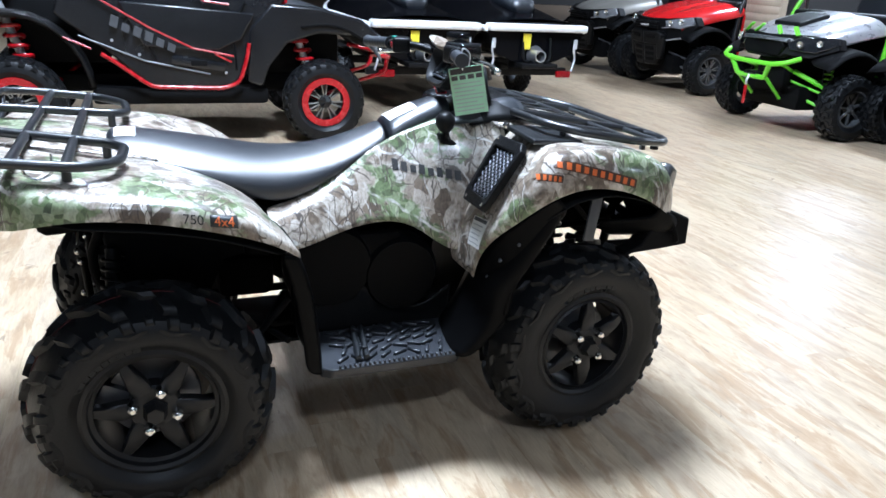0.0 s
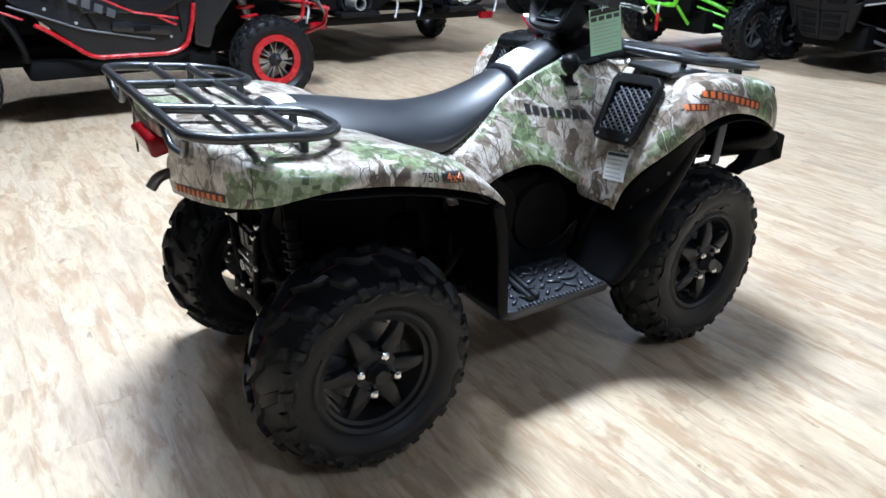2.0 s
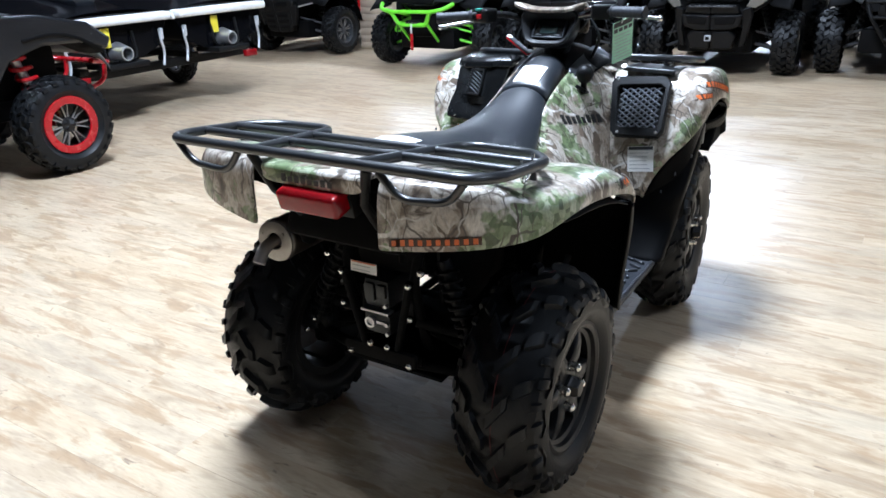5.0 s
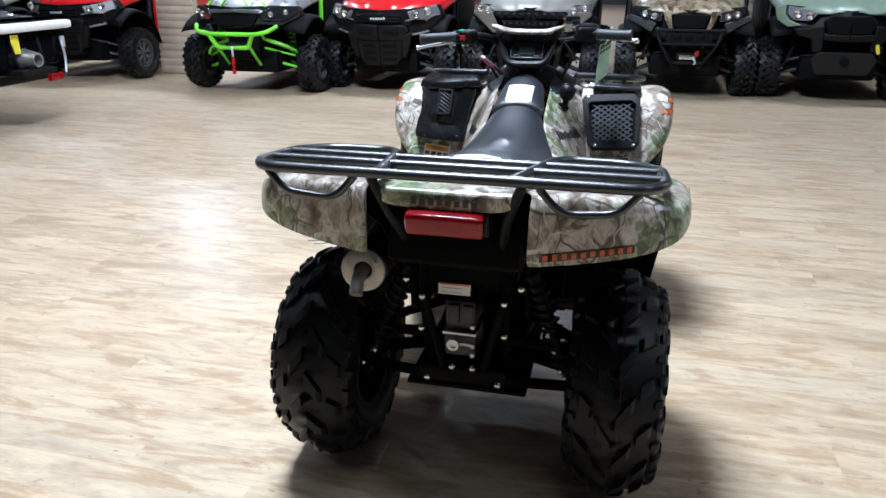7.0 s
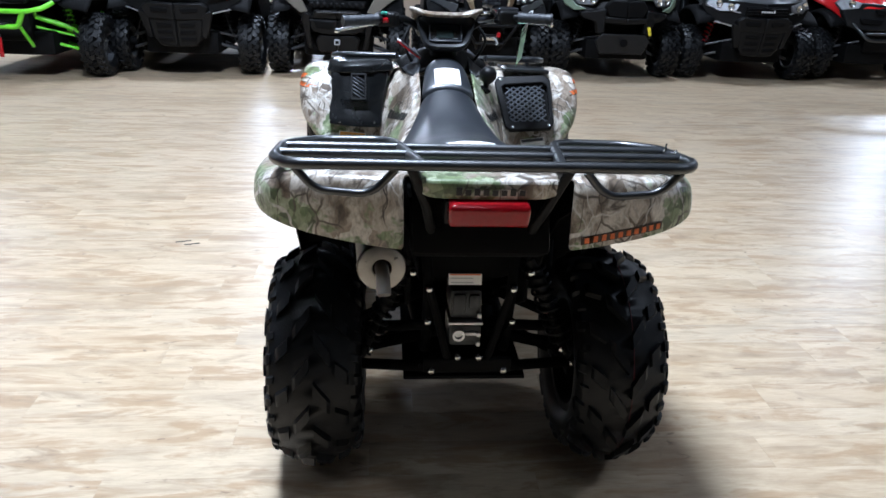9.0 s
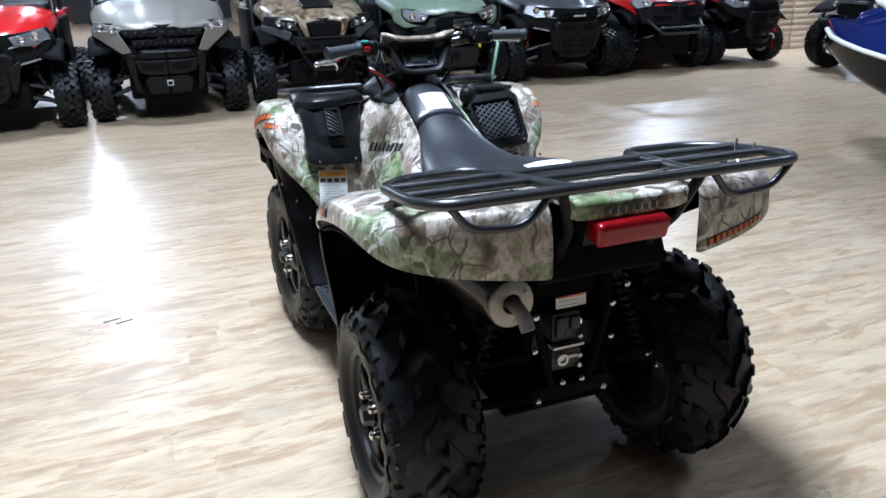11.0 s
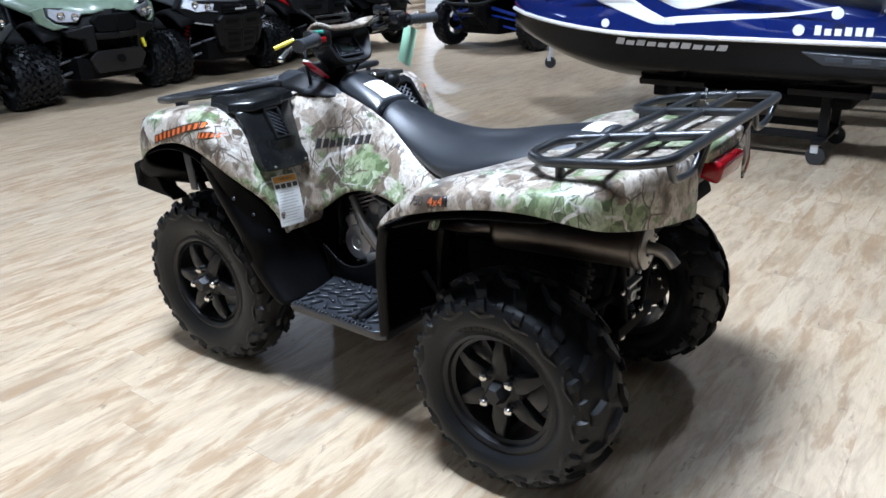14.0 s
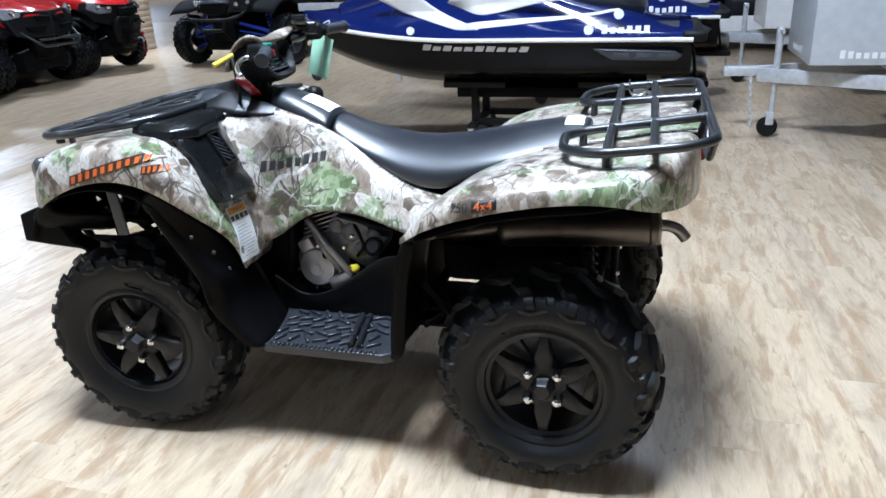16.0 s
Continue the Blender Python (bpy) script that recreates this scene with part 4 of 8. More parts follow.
def rack_bits(s):
    bm = bmesh.new()
    tube(bm, rounded([(-1.02, s * 0.415, 0.975), (-1.015, s * 0.375, 0.925), (-1.015, s * 0.255, 0.915), (-1.02, s * 0.205, 0.972)], 0.035, 4), 0.009, 8)
    part("grab_loop", bm, STEELTUBE, rr, smooth=60)
    bm = bmesh.new()
    tube(bm, [(-1.015, s * 0.17, 0.972), (-0.985, s * 0.135, 0.88), (-0.90, s * 0.115, 0.78)], 0.012, 8)
    part("rack_strut", bm, BLACK, rr, smooth=60)
    for x, y in ((-0.775, 0.445), (-0.70, 0.20)):
        part("rack_post", arod((x, s * y, 0.895), (x, s * y, zr(x)), 0.011), STEELTUBE, rr)


mir(rack_bits)
bm = bmesh.new()
tube(bm, rounded([(-0.80, -0.46, 0.985), (-0.80, -0.452, 0.940), (-0.83, -0.455, 0.925), (-0.86, -0.46, 0.94), (-0.86, -0.46, 0.985)], 0.02, 4), 0.003, 6)
part("tie_hook", bm, CHROME, rr, "bright wire tie hook")


# front rack: flatter, sloping down to the nose
def zf(x):
    return 1.018 - (x - 0.42) * 0.152


def fo(x, y):
    return (x, y, zf(x))


fr = rack_tube([fo(0.47, 0.18), fo(0.50, 0.36), fo(0.58, 0.428), fo(0.76, 0.438), fo(0.90, 0.385), fo(0.972, 0.29), fo(0.972, -0.29), fo(0.90, -0.385), fo(0.76, -0.438), fo(0.58, -0.428), fo(0.50, -0.36), fo(0.47, -0.18)], 0.0125, name="front_rack")
fr["label"] = "black tube front carrier rack"
for x in (0.745, 0.885):
    w = 0.432 - max(0, x - 0.77) * 0.40
    rack_tube([fo(x, -w), fo(x, w)], 0.009, name="rack_cross_tube", parent=fr)
for y in (-0.2, 0.2):
    rack_tube([fo(0.47, y * 0.9), fo(0.972, y * 0.9)], 0.0115, name="rack_long_tube", parent=fr)
for i in range(8):
    y = -0.375 + i * 0.107
    part("rack_slat", abox((0.625, y, zf(0.625) - 0.003), (0.235, 0.023, 0.008), Matrix.Rotation(0.151, 4, "Y"), 0.003, 1), STEELTUBE, fr, "black flat rack slat")
for x, y in ((0.55, 0.36), (0.9, 0.28), (0.55, -0.36), (0.9, -0.28)):
    part("rack_post", arod((x, y, 0.90), (x, y, zf(x)), 0.010), STEELTUBE, fr)
for y in (-0.27, 0.27):
    part("rack_foot", arod((0.955, y, zf(0.955) - 0.04), (0.955, y, zf(0.955)), 0.014), RUBBER, fr)

# handlebar, display pod, controls
hb = part("handlebar", atube([(0.152, 0.362, 1.164), (0.200, 0.245, 1.170), (0.285, 0.150, 1.165), (0.37, 0.08, 1.120), (0.40, 0.0, 1.10), (0.385, -0.08, 1.120), (0.315, -0.150, 1.172), (0.238, -0.250, 1.186), (0.208, -0.366, 1.186)], 0.0125, 10, fillet=4), BLACK, quad, "black handlebar")


def bar_end(s):
    a, b = (V(0.148, 0.370, 1.164), V(0.196, 0.250, 1.170)) if s > 0 else (V(0.206, -0.374, 1.187), V(0.236, -0.255, 1.187))
    bm = bmesh.new()
    d = (b - a).length
    prof = [(0, 0), (0.019, 0), (0.021, 0.006), (0.018, 0.014)]
    for i in range(7):
        prof += [(0.0182, 0.02 + i * 0.015), (0.0168, 0.026 + i * 0.015), (0.0182, 0.030 + i * 0.015)]
    prof += [(0.021, d - 0.004), (0.021, d), (0, d)]
    lathe(bm, prof, 14, axis_to(a, b))
    part("grip", bm, GRIPRUBBER, hb, "black ribbed rubber grip")
    # switch block
    c = V(0.225, 0.215, 1.168) if s > 0 else V(0.258, -0.215, 1.185)
    part("switch_block", abox(c, (0.06, 0.075, 0.05), pose(0, 0, 0, 0, 0, s * -17), 0.012, 3), BLACK, hb, "black switch block")
    if s > 0:
        part("stop_switch", abox((0.196, 0.221, 1.167), (0.016, 0.022, 0.017), pose(0, 0, 0, 0, 0, -17), 0.004), REDFRAME, hb, "red stop switch")
        part("choke_tab", abox((0.203, 0.226, 1.190), (0.018, 0.024, 0.010), pose(0, 0, 0, 0, 0, -17), 0.003), DULLGREEN, hb, "green marked switch")
        part("yellow_tag", arod((0.344, 0.294, 1.141), (0.312, 0.235, 1.164), 0.0075, 8, 0.006), YELLOW, hb, "yellow tag on the clutch perch")
    else:
        part("throttle_box", abox(c + V(0.018, 0.005, 0.012), (0.075, 0.085, 0.045), pose(0, 0, 0, 0, 0, 17), 0.010, 3), GLOSSBLACK, hb, "glossy black throttle housing")
        part("reservoir", abox(c + V(0.02, 0.055, 0.045), (0.05, 0.055, 0.03), pose(0, 0, 0, 0, 0, 17), 0.008), GLOSSBLACK, hb, "brake fluid reservoir with cap")
        part("lever_perch", arod((0.305, -0.120, 1.165), (0.272, -0.200, 1.182), 0.015, 12, 0.018), GLOSSBLACK, hb, "glossy black lever perch")
        part("hose_union", arod((0.315, -0.128, 1.188), (0.290, -0.190, 1.200), 0.007, 10, 0.009), CHROME, hb, "bright hose union")
    bm = bmesh.new()
    end = V(0.205, 0.392, 1.126) if s > 0 else V(0.305, -0.392, 1.160)
    grip_way = c + V(0.055, s * 0.03, -0.018)
    tube(bm, smooth_path([c + V(0.03, 0, -0.01), grip_way, grip_way.lerp(end, 0.5) + V(0.012, 0, 0), end], 4), 0.0075, 8)
    bmesh.ops.create_uvsphere(bm, u_segments=10, v_segments=6, radius=0.0105, matrix=Matrix.Translation(end))
    part("brake_lever", bm, CHROME, hb, "polished alloy brake lever")


mir(bar_end)
# pod: a dished cowl, wide at the top, with the display at the bottom of the dish
def pod_ring(a, b, half0, half1, n=20):
    """Rounded trapezium from the point a below to b above, half0 and half1 wide."""
    out = []
    for j in range(n):
        q = 2 * math.pi * (j + 0.5) / n
        u = 0.5 + 0.5 * math.copysign(abs(math.sin(q)) ** 0.45, math.sin(q))
        p = a.lerp(b, u)
        p.y += (half0 + (half1 - half0) * u) * math.copysign(abs(math.cos(q)) ** 0.45, math.cos(q))
        out.append(p)
    return out


bm = bmesh.new()
rings = [[bm.verts.new(p) for p in pod_ring(V(*a), V(*b), h0, h1)] for a, b, h0, h1 in (
    ((0.400, 0, 1.060), (0.440, 0, 1.130), 0.040, 0.070), ((0.345, 0, 1.046), (0.400, 0, 1.165), 0.066, 0.104),
    ((0.282, 0, 1.056), (0.335, 0, 1.184), 0.080, 0.120), ((0.264, 0, 1.066), (0.312, 0, 1.184), 0.080, 0.120),
    ((0.263, 0, 1.074), (0.309, 0, 1.180), 0.075, 0.114), ((0.274, 0, 1.082), (0.316, 0, 1.172), 0.068, 0.104),
    ((0.290, 0, 1.080), (0.346, 0, 1.148), 0.064, 0.068))]
for a, b in zip(rings, rings[1:]):
    for j in range(20):
        bm.faces.new((a[j], a[(j + 1) % 20], b[(j + 1) % 20], b[j]))
bm.faces.new(rings[0][::-1]), bm.faces.new(rings[-1])
bmesh.ops.recalc_face_normals(bm, faces=bm.faces)
pod = part("display_pod", bm, GREYBLACK, quad, "black dished handlebar pod with display", smooth=40)
SM = Matrix.Translation((0.317, 0, 1.113)) @ Matrix.Rotation(radians(40), 4, "Y")


def on_display(c, size, bevel, seg=1):
    bm = bmesh.new()
    box(bm, c, size, None, bevel, seg)
    bmesh.ops.transform(bm, matrix=SM, verts=bm.verts)
    return bm


bz = part("bezel", on_display((-0.002, 0, 0.0), (0.012, 0.122, 0.072), 0.005, 2), GLOSSBLACK, pod, "dark glossy display panel")
for y in (-0.0585, 0.0585):
    part("side_trim", on_display((-0.009, y, -0.002), (0.010, 0.005, 0.070), 0.0015), GREYPLASTIC, bz, "grey edge strip beside the display")
part("sill_trim", on_display((-0.009, 0, -0.036), (0.010, 0.116, 0.006), 0.0015), GREYPLASTIC, bz, "grey edge strip under the display")
for y in (-0.036, 0.036):
    part("display_button", on_display((-0.010, y, -0.026), (0.004, 0.022, 0.006), 0.0015), GREYPLASTIC, bz)
part("screen", on_display((-0.0085, 0.002, -0.003), (0.003, 0.064, 0.032), 0.001), SCREEN, bz, "dark grey-green liquid crystal screen")
panel([[(0.290, y, z) for y, z in ((0, 1.184), (0.07, 1.183), (0.105, 1.196), (0.130, 1.204))], [(0.305, y, z) for y, z in ((0, 1.194), (0.07, 1.194), (0.110, 1.212), (0.138, 1.214))],
       [(0.36, y, z) for y, z in ((0, 1.190), (0.07, 1.190), (0.105, 1.200), (0.125, 1.196))], [(0.41, y, z) for y, z in ((0, 1.16), (0.07, 1.158), (0.10, 1.155), (0.115, 1.14))], [(0.43, y, z) for y, z in ((0, 1.10), (0.06, 1.10), (0.09, 1.10), (0.10, 1.09))]],
      "pod_cover", CAMO, pod, "camouflage cover on the handlebar pod", thick=0.012)
for y in (-0.03, 0.03):
    part("steering_stem", arod((0.36, y, 0.98), (0.40, y, 1.12), 0.022), BLACK, quad)
TRIM = pose(0, 0, 0, -54.6, 0, 0)
trim = part("cowl_trim", abox((0.333, 0.134, 1.053), (0.036, 0.006, 0.105), TRIM, 0.002), REDFRAME, quad, "red plastic strip beside the steering head")
part("trim_backing", abox(V(0.333, 0.134, 1.053) + TRIM @ V(0, -0.005, -0.004), (0.032, 0.005, 0.092), TRIM, 0.002), GREYPLASTIC, trim, "grey backing of the red strip")
part("trim_tip", abox(V(0.333, 0.134, 1.053) + TRIM @ V(0, -0.005, 0.048), (0.026, 0.006, 0.018), TRIM, 0.002), WHITE, trim, "white end of the strip")
# smooth side plates of the cowl
panel([[(0.252, 0.110, 0.962), (0.252, 0.106, 0.974), (0.252, 0.100, 0.984)], [(0.291, 0.136, 0.968), (0.291, 0.112, 0.982), (0.291, 0.092, 0.998)],
       [(0.38, 0.158, 0.978), (0.38, 0.126, 0.998), (0.38, 0.096, 1.018)], [(0.472, 0.172, 0.985), (0.472, 0.140, 1.022), (0.472, 0.106, 1.052)], [(0.53, 0.172, 0.985), (0.53, 0.140, 1.012), (0.53, 0.108, 1.034)]],
      "cowl_side", SIDEPLATE, quad, "smooth grey-black cowl side plate", thick=0.005, sub=1)
bm = bmesh.new()
tube(bm, smooth_path([(0.385, 0.12, 1.15), (0.36, 0.15, 1.08), (0.37, 0.13, 1.02), (0.40, 0.10, 0.98)], 4), 0.006, 8)
part("control_cable", bm, RUBBER, quad)
bm = bmesh.new()
tube(bm, smooth_path([(0.385, -0.12, 1.15), (0.38, -0.16, 1.09), (0.40, -0.13, 1.02), (0.43, -0.10, 0.98)], 4), 0.006, 8)
part("control_cable", bm, RUBBER, quad)
# gear selector
bm = bmesh.new()
lathe(bm, [(0, 0), (0.016, 0), (0.011, 0.020), (0.011, 0.034), (0.023, 0.046), (0.031, 0.066), (0.029, 0.082), (0.018, 0.096), (0, 0.100)], 18, axis_to((0.264, -0.152, 0.912), (0.246, -0.166, 1.01)))
part("gear_knob", bm, BLACK, quad, "black ball gear selector", smooth=70)
part("gear_gate", abox((0.270, -0.148, 0.920), (0.070, 0.042, 0.012), Matrix.Rotation(radians(28), 4, "X") @ Matrix.Rotation(0.3, 4, "Y"), 0.004), BLACK, quad, "black gear gate plate")
# hang tag on the right grip
tag = label_card(quad, (0.271, -0.281, 1.093), (0.875, -0.364, 0.198), (-0.422, 0.007, 0.931), 0.098, 0.140, GREENTAG, "hang_tag", 8, DECAL, "green printed hang tag on a string", icons=4)
bm = bmesh.new()
tube(bm, smooth_path([(0.247, -0.284, 1.150), (0.235, -0.30, 1.190), (0.236, -0.305, 1.212), (0.262, -0.295, 1.195), (0.262, -0.288, 1.152)], 4), 0.0018, 5)
part("string", bm, WHITE, tag, "white string")

# storage box on the left fender
def box_loft(sections, name, mat, parent, label="", sub=0):
    bm = bmesh.new()
    rs = [[bm.verts.new(p) for p in s] for s in sections]
    for a, b in zip(rs, rs[1:]):
        n = len(a)
        for j in range(n):
            bm.faces.new((a[j], a[(j + 1) % n], b[(j + 1) % n], b[j]))
    bm.faces.new(rs[0]), bm.faces.new(rs[-1][::-1])
    return part(name, bm, mat, parent, label, mods=(("BEVEL", 0.004),), smooth=35)


sb = box_loft([[(0.360, 0.236, 0.762), (0.360, 0.436, 0.772), (0.288, 0.430, 0.774), (0.284, 0.375, 0.768), (0.288, 0.275, 0.762), (0.296, 0.238, 0.762)],
               [(0.380, 0.234, 0.785), (0.380, 0.438, 0.794), (0.294, 0.432, 0.797), (0.292, 0.375, 0.794), (0.296, 0.275, 0.788), (0.302, 0.234, 0.786)],
               [(0.42, 0.232, 0.825), (0.42, 0.437, 0.832), (0.322, 0.431, 0.833), (0.318, 0.372, 0.828), (0.320, 0.280, 0.822), (0.330, 0.232, 0.822)],
               [(0.46, 0.222, 0.872), (0.46, 0.430, 0.872), (0.348, 0.424, 0.866), (0.318, 0.374, 0.860), (0.320, 0.284, 0.856), (0.350, 0.224, 0.860)],
               [(0.52, 0.205, 0.972), (0.52, 0.436, 0.962), (0.404, 0.430, 0.955), (0.378, 0.380, 0.955), (0.376, 0.280, 0.960), (0.402, 0.206, 0.964)]], "storage_box", LIDBLACK, quad, "black plastic storage box on the front mudguard")
box_loft([[(0.580, 0.192, 0.960), (0.585, 0.395, 0.952), (0.515, 0.446, 0.954), (0.418, 0.446, 0.954), (0.384, 0.402, 0.954), (0.366, 0.385, 0.954), (0.364, 0.275, 0.959), (0.382, 0.250, 0.961), (0.392, 0.188, 0.964)],
          [(0.580, 0.195, 0.988), (0.580, 0.390, 0.982), (0.515, 0.440, 0.984), (0.424, 0.438, 0.980), (0.390, 0.398, 0.980), (0.372, 0.380, 0.979), (0.370, 0.280, 0.984), (0.388, 0.254, 0.986), (0.398, 0.194, 0.989)],
          [(0.560, 0.212, 1.004), (0.560, 0.376, 0.998), (0.508, 0.422, 0.998), (0.436, 0.418, 0.992), (0.408, 0.386, 0.993), (0.390, 0.370, 0.993), (0.388, 0.288, 0.998), (0.404, 0.264, 0.999), (0.414, 0.212, 1.001)]], "lid", LIDBLACK, sb, "smooth black box lid")
for y in (0.392, 0.262):
    part("screw", alathe([(0, 0), (0.005, 0), (0.004, 0.003), (0, 0.004)], 10, axis_to((0.288, y, 0.782), (0.20, y, 0.80))), CHROME, sb, "small bright screw")


def mesh_grille(parent, c, right, up, w, h, pitch, name, label, bar=0.0022):
    c, right, up = Vector(c), Vector(right).normalized(), Vector(up).normalized()
    nrm = right.cross(up)
    bm = bmesh.new()
    d = pitch
    n = int((w + h) / d) + 2
    for sg in (1, -1):
        for i in range(-n, n):
            o = i * d
            pts = []
            # line x*0.75 + sg*z = o, clipped to the opening
            for z in np.linspace(-h / 2, h / 2, 12):
                x = (o - sg * z) / 0.75
                if -w / 2 <= x <= w / 2:
                    pts.append(c + right * x + up * float(z))
            if len(pts) >= 2:
                tube(bm, [pts[0], pts[-1]], bar, 4)
    return part(name, bm, MESHGREY, parent, label, smooth=0)


# louvre on the box, framed mesh on the right flank
LV = Matrix.Translation((0.344, 0.322, 0.905)) @ Matrix(((0, 0.52, -0.854, 0), (-1, 0, 0, 0), (0, 0.854, 0.52, 0), (0, 0, 0, 1)))
bm = bmesh.new()
for cx, cy, sx, sy in ((-0.026, 0, 0.008, 0.108), (0.026, 0, 0.008, 0.108), (0, 0.050, 0.060, 0.008), (0, -0.050, 0.060, 0.008)):
    box(bm, LV @ V(cx, cy, 0.0), (sx, sy, 0.022), LV.to_3x3().to_4x4(), 0.002, 1)
lv = part("louvre_frame", bm, BLACK, sb, "black louvre frame on the box", smooth=30)
part("louvre_backing", abox(LV @ V(0, 0, -0.004), (0.052, 0.100, 0.010), LV.to_3x3().to_4x4(), 0.0), DARK, lv, "dark louvre backing")
for i in range(6):
    part("louvre_slat", abox(LV @ V(0, -0.035 + i * 0.0145, 0.004), (0.054, 0.0042, 0.006), LV.to_3x3().to_4x4() @ Matrix.Rotation(-0.6, 4, "Z"), 0.001, 1), GREYPLASTIC, lv)
def right_grille(s=-1):
    up = V(0.56, 0.06, 0.83).normalized()
    c = V(0.349, s * 0.330, 0.850)
    right = V(-0.07, s * 0.99, 0.10).normalized()
    nrm = right.cross(up)
    if nrm.x > 0:
        nrm = -nrm
    def P(x, z, o=0.0):
        return c + right * x + up * z + nrm * o
    outer = [(-0.100, 0.122), (0.080, 0.116), (0.104, 0.094), (0.100, -0.085), (0.086, -0.110), (-0.072, -0.105), (-0.090, -0.085), (-0.115, 0.10)]
    inner = [(-0.078, 0.085), (0.070, 0.083), (0.088, 0.066), (0.084, -0.062), (0.074, -0.076), (-0.056, -0.070), (-0.068, -0.058), (-0.088, 0.075)]
    bm = bmesh.new()
    A = [bm.verts.new(P(x, z, -0.004)) for x, z in outer]
    B = [bm.verts.new(P(x, z, 0.016)) for x, z in outer]
    C = [bm.verts.new(P(x, z, 0.018)) for x, z in inner]
    D = [bm.verts.new(P(x, z, -0.012)) for x, z in inner]
    n = len(A)
    for k in range(n):
        j = (k + 1) % n
        bm.faces.new((A[k], A[j], B[j], B[k])), bm.faces.new((B[k], B[j], C[j], C[k])), bm.faces.new((C[k], C[j], D[j], D[k]))
    fr_ = part("vent_frame", bm, BLACK, quad, "black framed vent on the front mudguard", mods=(("BEVEL", 0.004),), smooth=40)
    bm = bmesh.new()
    bm.faces.new([bm.verts.new(P(x, z, -0.004)) for x, z in inner])
    part("vent_backing", bm, DARK, fr_, "dark vent backing", smooth=0)
    mesh_grille(fr_, P(0, 0.003, 0.006), right, up, 0.160, 0.150, 0.021, "vent_mesh", "grey diamond mesh", 0.0032)
    part("vent_cap", abox((0.500, s * 0.335, 0.968), (0.160, 0.185, 0.016), pose(0, 0, 0, s * -2, 3, 0), 0.005, 3), STEELTUBE, fr_, "black satin cap behind the vent")
    part("cap_bolt", alathe([(0, 0), (0.012, 0), (0.010, 0.006), (0, 0.008)], 14, axis_to((0.418, s * 0.246, 0.982), (0.36, s * 0.25, 1.05))), CHROME, fr_, "bright bolt")
    for x, z in ((-0.09, 0.108), (-0.06, -0.092), (0.08, -0.095)):
        part("screw", alathe([(0, 0), (0.007, 0), (0.006, 0.004), (0, 0.005)], 10, axis_to(P(x, z, 0.014), P(x, z, 0.03))), CHROME, fr_)


right_grille()
# labels on the flank edges
# marks on the front and rear fenders
def fender_marks(s):
    if s > 0:
        a, b = (0.690, 0.556, 0.850), (0.425, 0.546, 0.930)
        c, d = (0.452, 0.550, 0.890), (0.380, 0.548, 0.902)
    else:
        a, b = (0.432, -0.546, 0.930), (0.690, -0.556, 0.862)
        c, d = (0.380, -0.548, 0.896), (0.450, -0.550, 0.886)
    brand_bars(quad, a, b, (0, -s * 0.35, 1), 10, 0.020, ORANGE, "model_mark", out=(0, s, 0.35), seed=8, tree=FENDER_TREE, back=BROWNEDGE, lift=0.004)
    brand_bars(quad, c, d, (0, -s * 0.2, 1), 5, 0.016, ORANGE, "trim_mark", out=(-0.1, s, 0.25), seed=9, tree=FENDER_TREE, back=BROWNEDGE, lift=0.004)
    fen = FENDER_TREE
    q0, q1 = (-0.463, -0.526) if s > 0 else (-0.414, -0.477)
    bm = bmesh.new()
    g = [[bm.verts.new(laid(fen, V(x_, s * 0.55, 0.842 - (x_ + 0.5) * 0.16 + z_ - 0.0135), V(0, s, 0), 0.0035)) for x_ in [q0 + (q1 - q0) * k / 5 for k in range(6)]] for z_ in (0.000, 0.009, 0.018, 0.0265)]
    for r1, r2 in zip(g, g[1:]):
        for k in range(5):
            bm.faces.new((r1[k], r1[k + 1], r2[k + 1], r2[k]))
    part("drive_mark_edge", bm, DECAL, quad, "dark edge of the drive mark", mods=(("SOLIDIFY", 0.002),), smooth=30)
    for word, mat_, nm, x0 in (("750", DECAL, "displacement_mark", -0.432), ("4x4", ORANGE, "drive_mark", -0.494)) if s > 0 else (("750", DECAL, "displacement_mark", -0.514), ("4x4", ORANGE, "drive_mark", -0.445)):
        ob = letters(word, 0.031, 0.0, mat_, nm, quad, Matrix.Identity(4), "decal on the mudguard")
        for v in ob.data.vertices:
            px, pz = (-v.co.x if s > 0 else v.co.x), v.co.y
            x_ = x0 + px
            v.co = laid(fen, V(x_, s * 0.55, 0.842 - (x_ + 0.5) * 0.16 + pz), V(0, s, 0), 0.0085)


bpy.context.view_layer.update()
FENDER_TREE = skin_of([o for o in quad.children if o.name.split(".")[0] in ("rear_fender", "front_fender", "side_cover")])
mir(fender_marks)


def flank_marks(s):
    a, b = ((0.085, s * 0.155, 0.838), (0.30, s * 0.216, 0.806)) if s < 0 else ((0.292, s * 0.216, 0.806), (0.085, s * 0.155, 0.838))
    up = V(0, -s * 0.42, 1)
    brand_bars(quad, V(*a) + V(0, s * 0.006, 0), V(*b) + V(0, s * 0.006, 0), up, 8, 0.030, DECAL, out=(0.1, s, 0.35), seed=5, lean=0.0, tree=FENDER_TREE)


mir(flank_marks)
brand_bars(quad, (-1.028, -0.222, 0.806), (-0.968, -0.418, 0.826), (0.25, 0.1, 1), 10, 0.014, ORANGE, "model_mark", out=(-1, -0.35, 0.2), seed=8, lean=0, tree=FENDER_TREE, back=BROWNEDGE, lift=0.004)


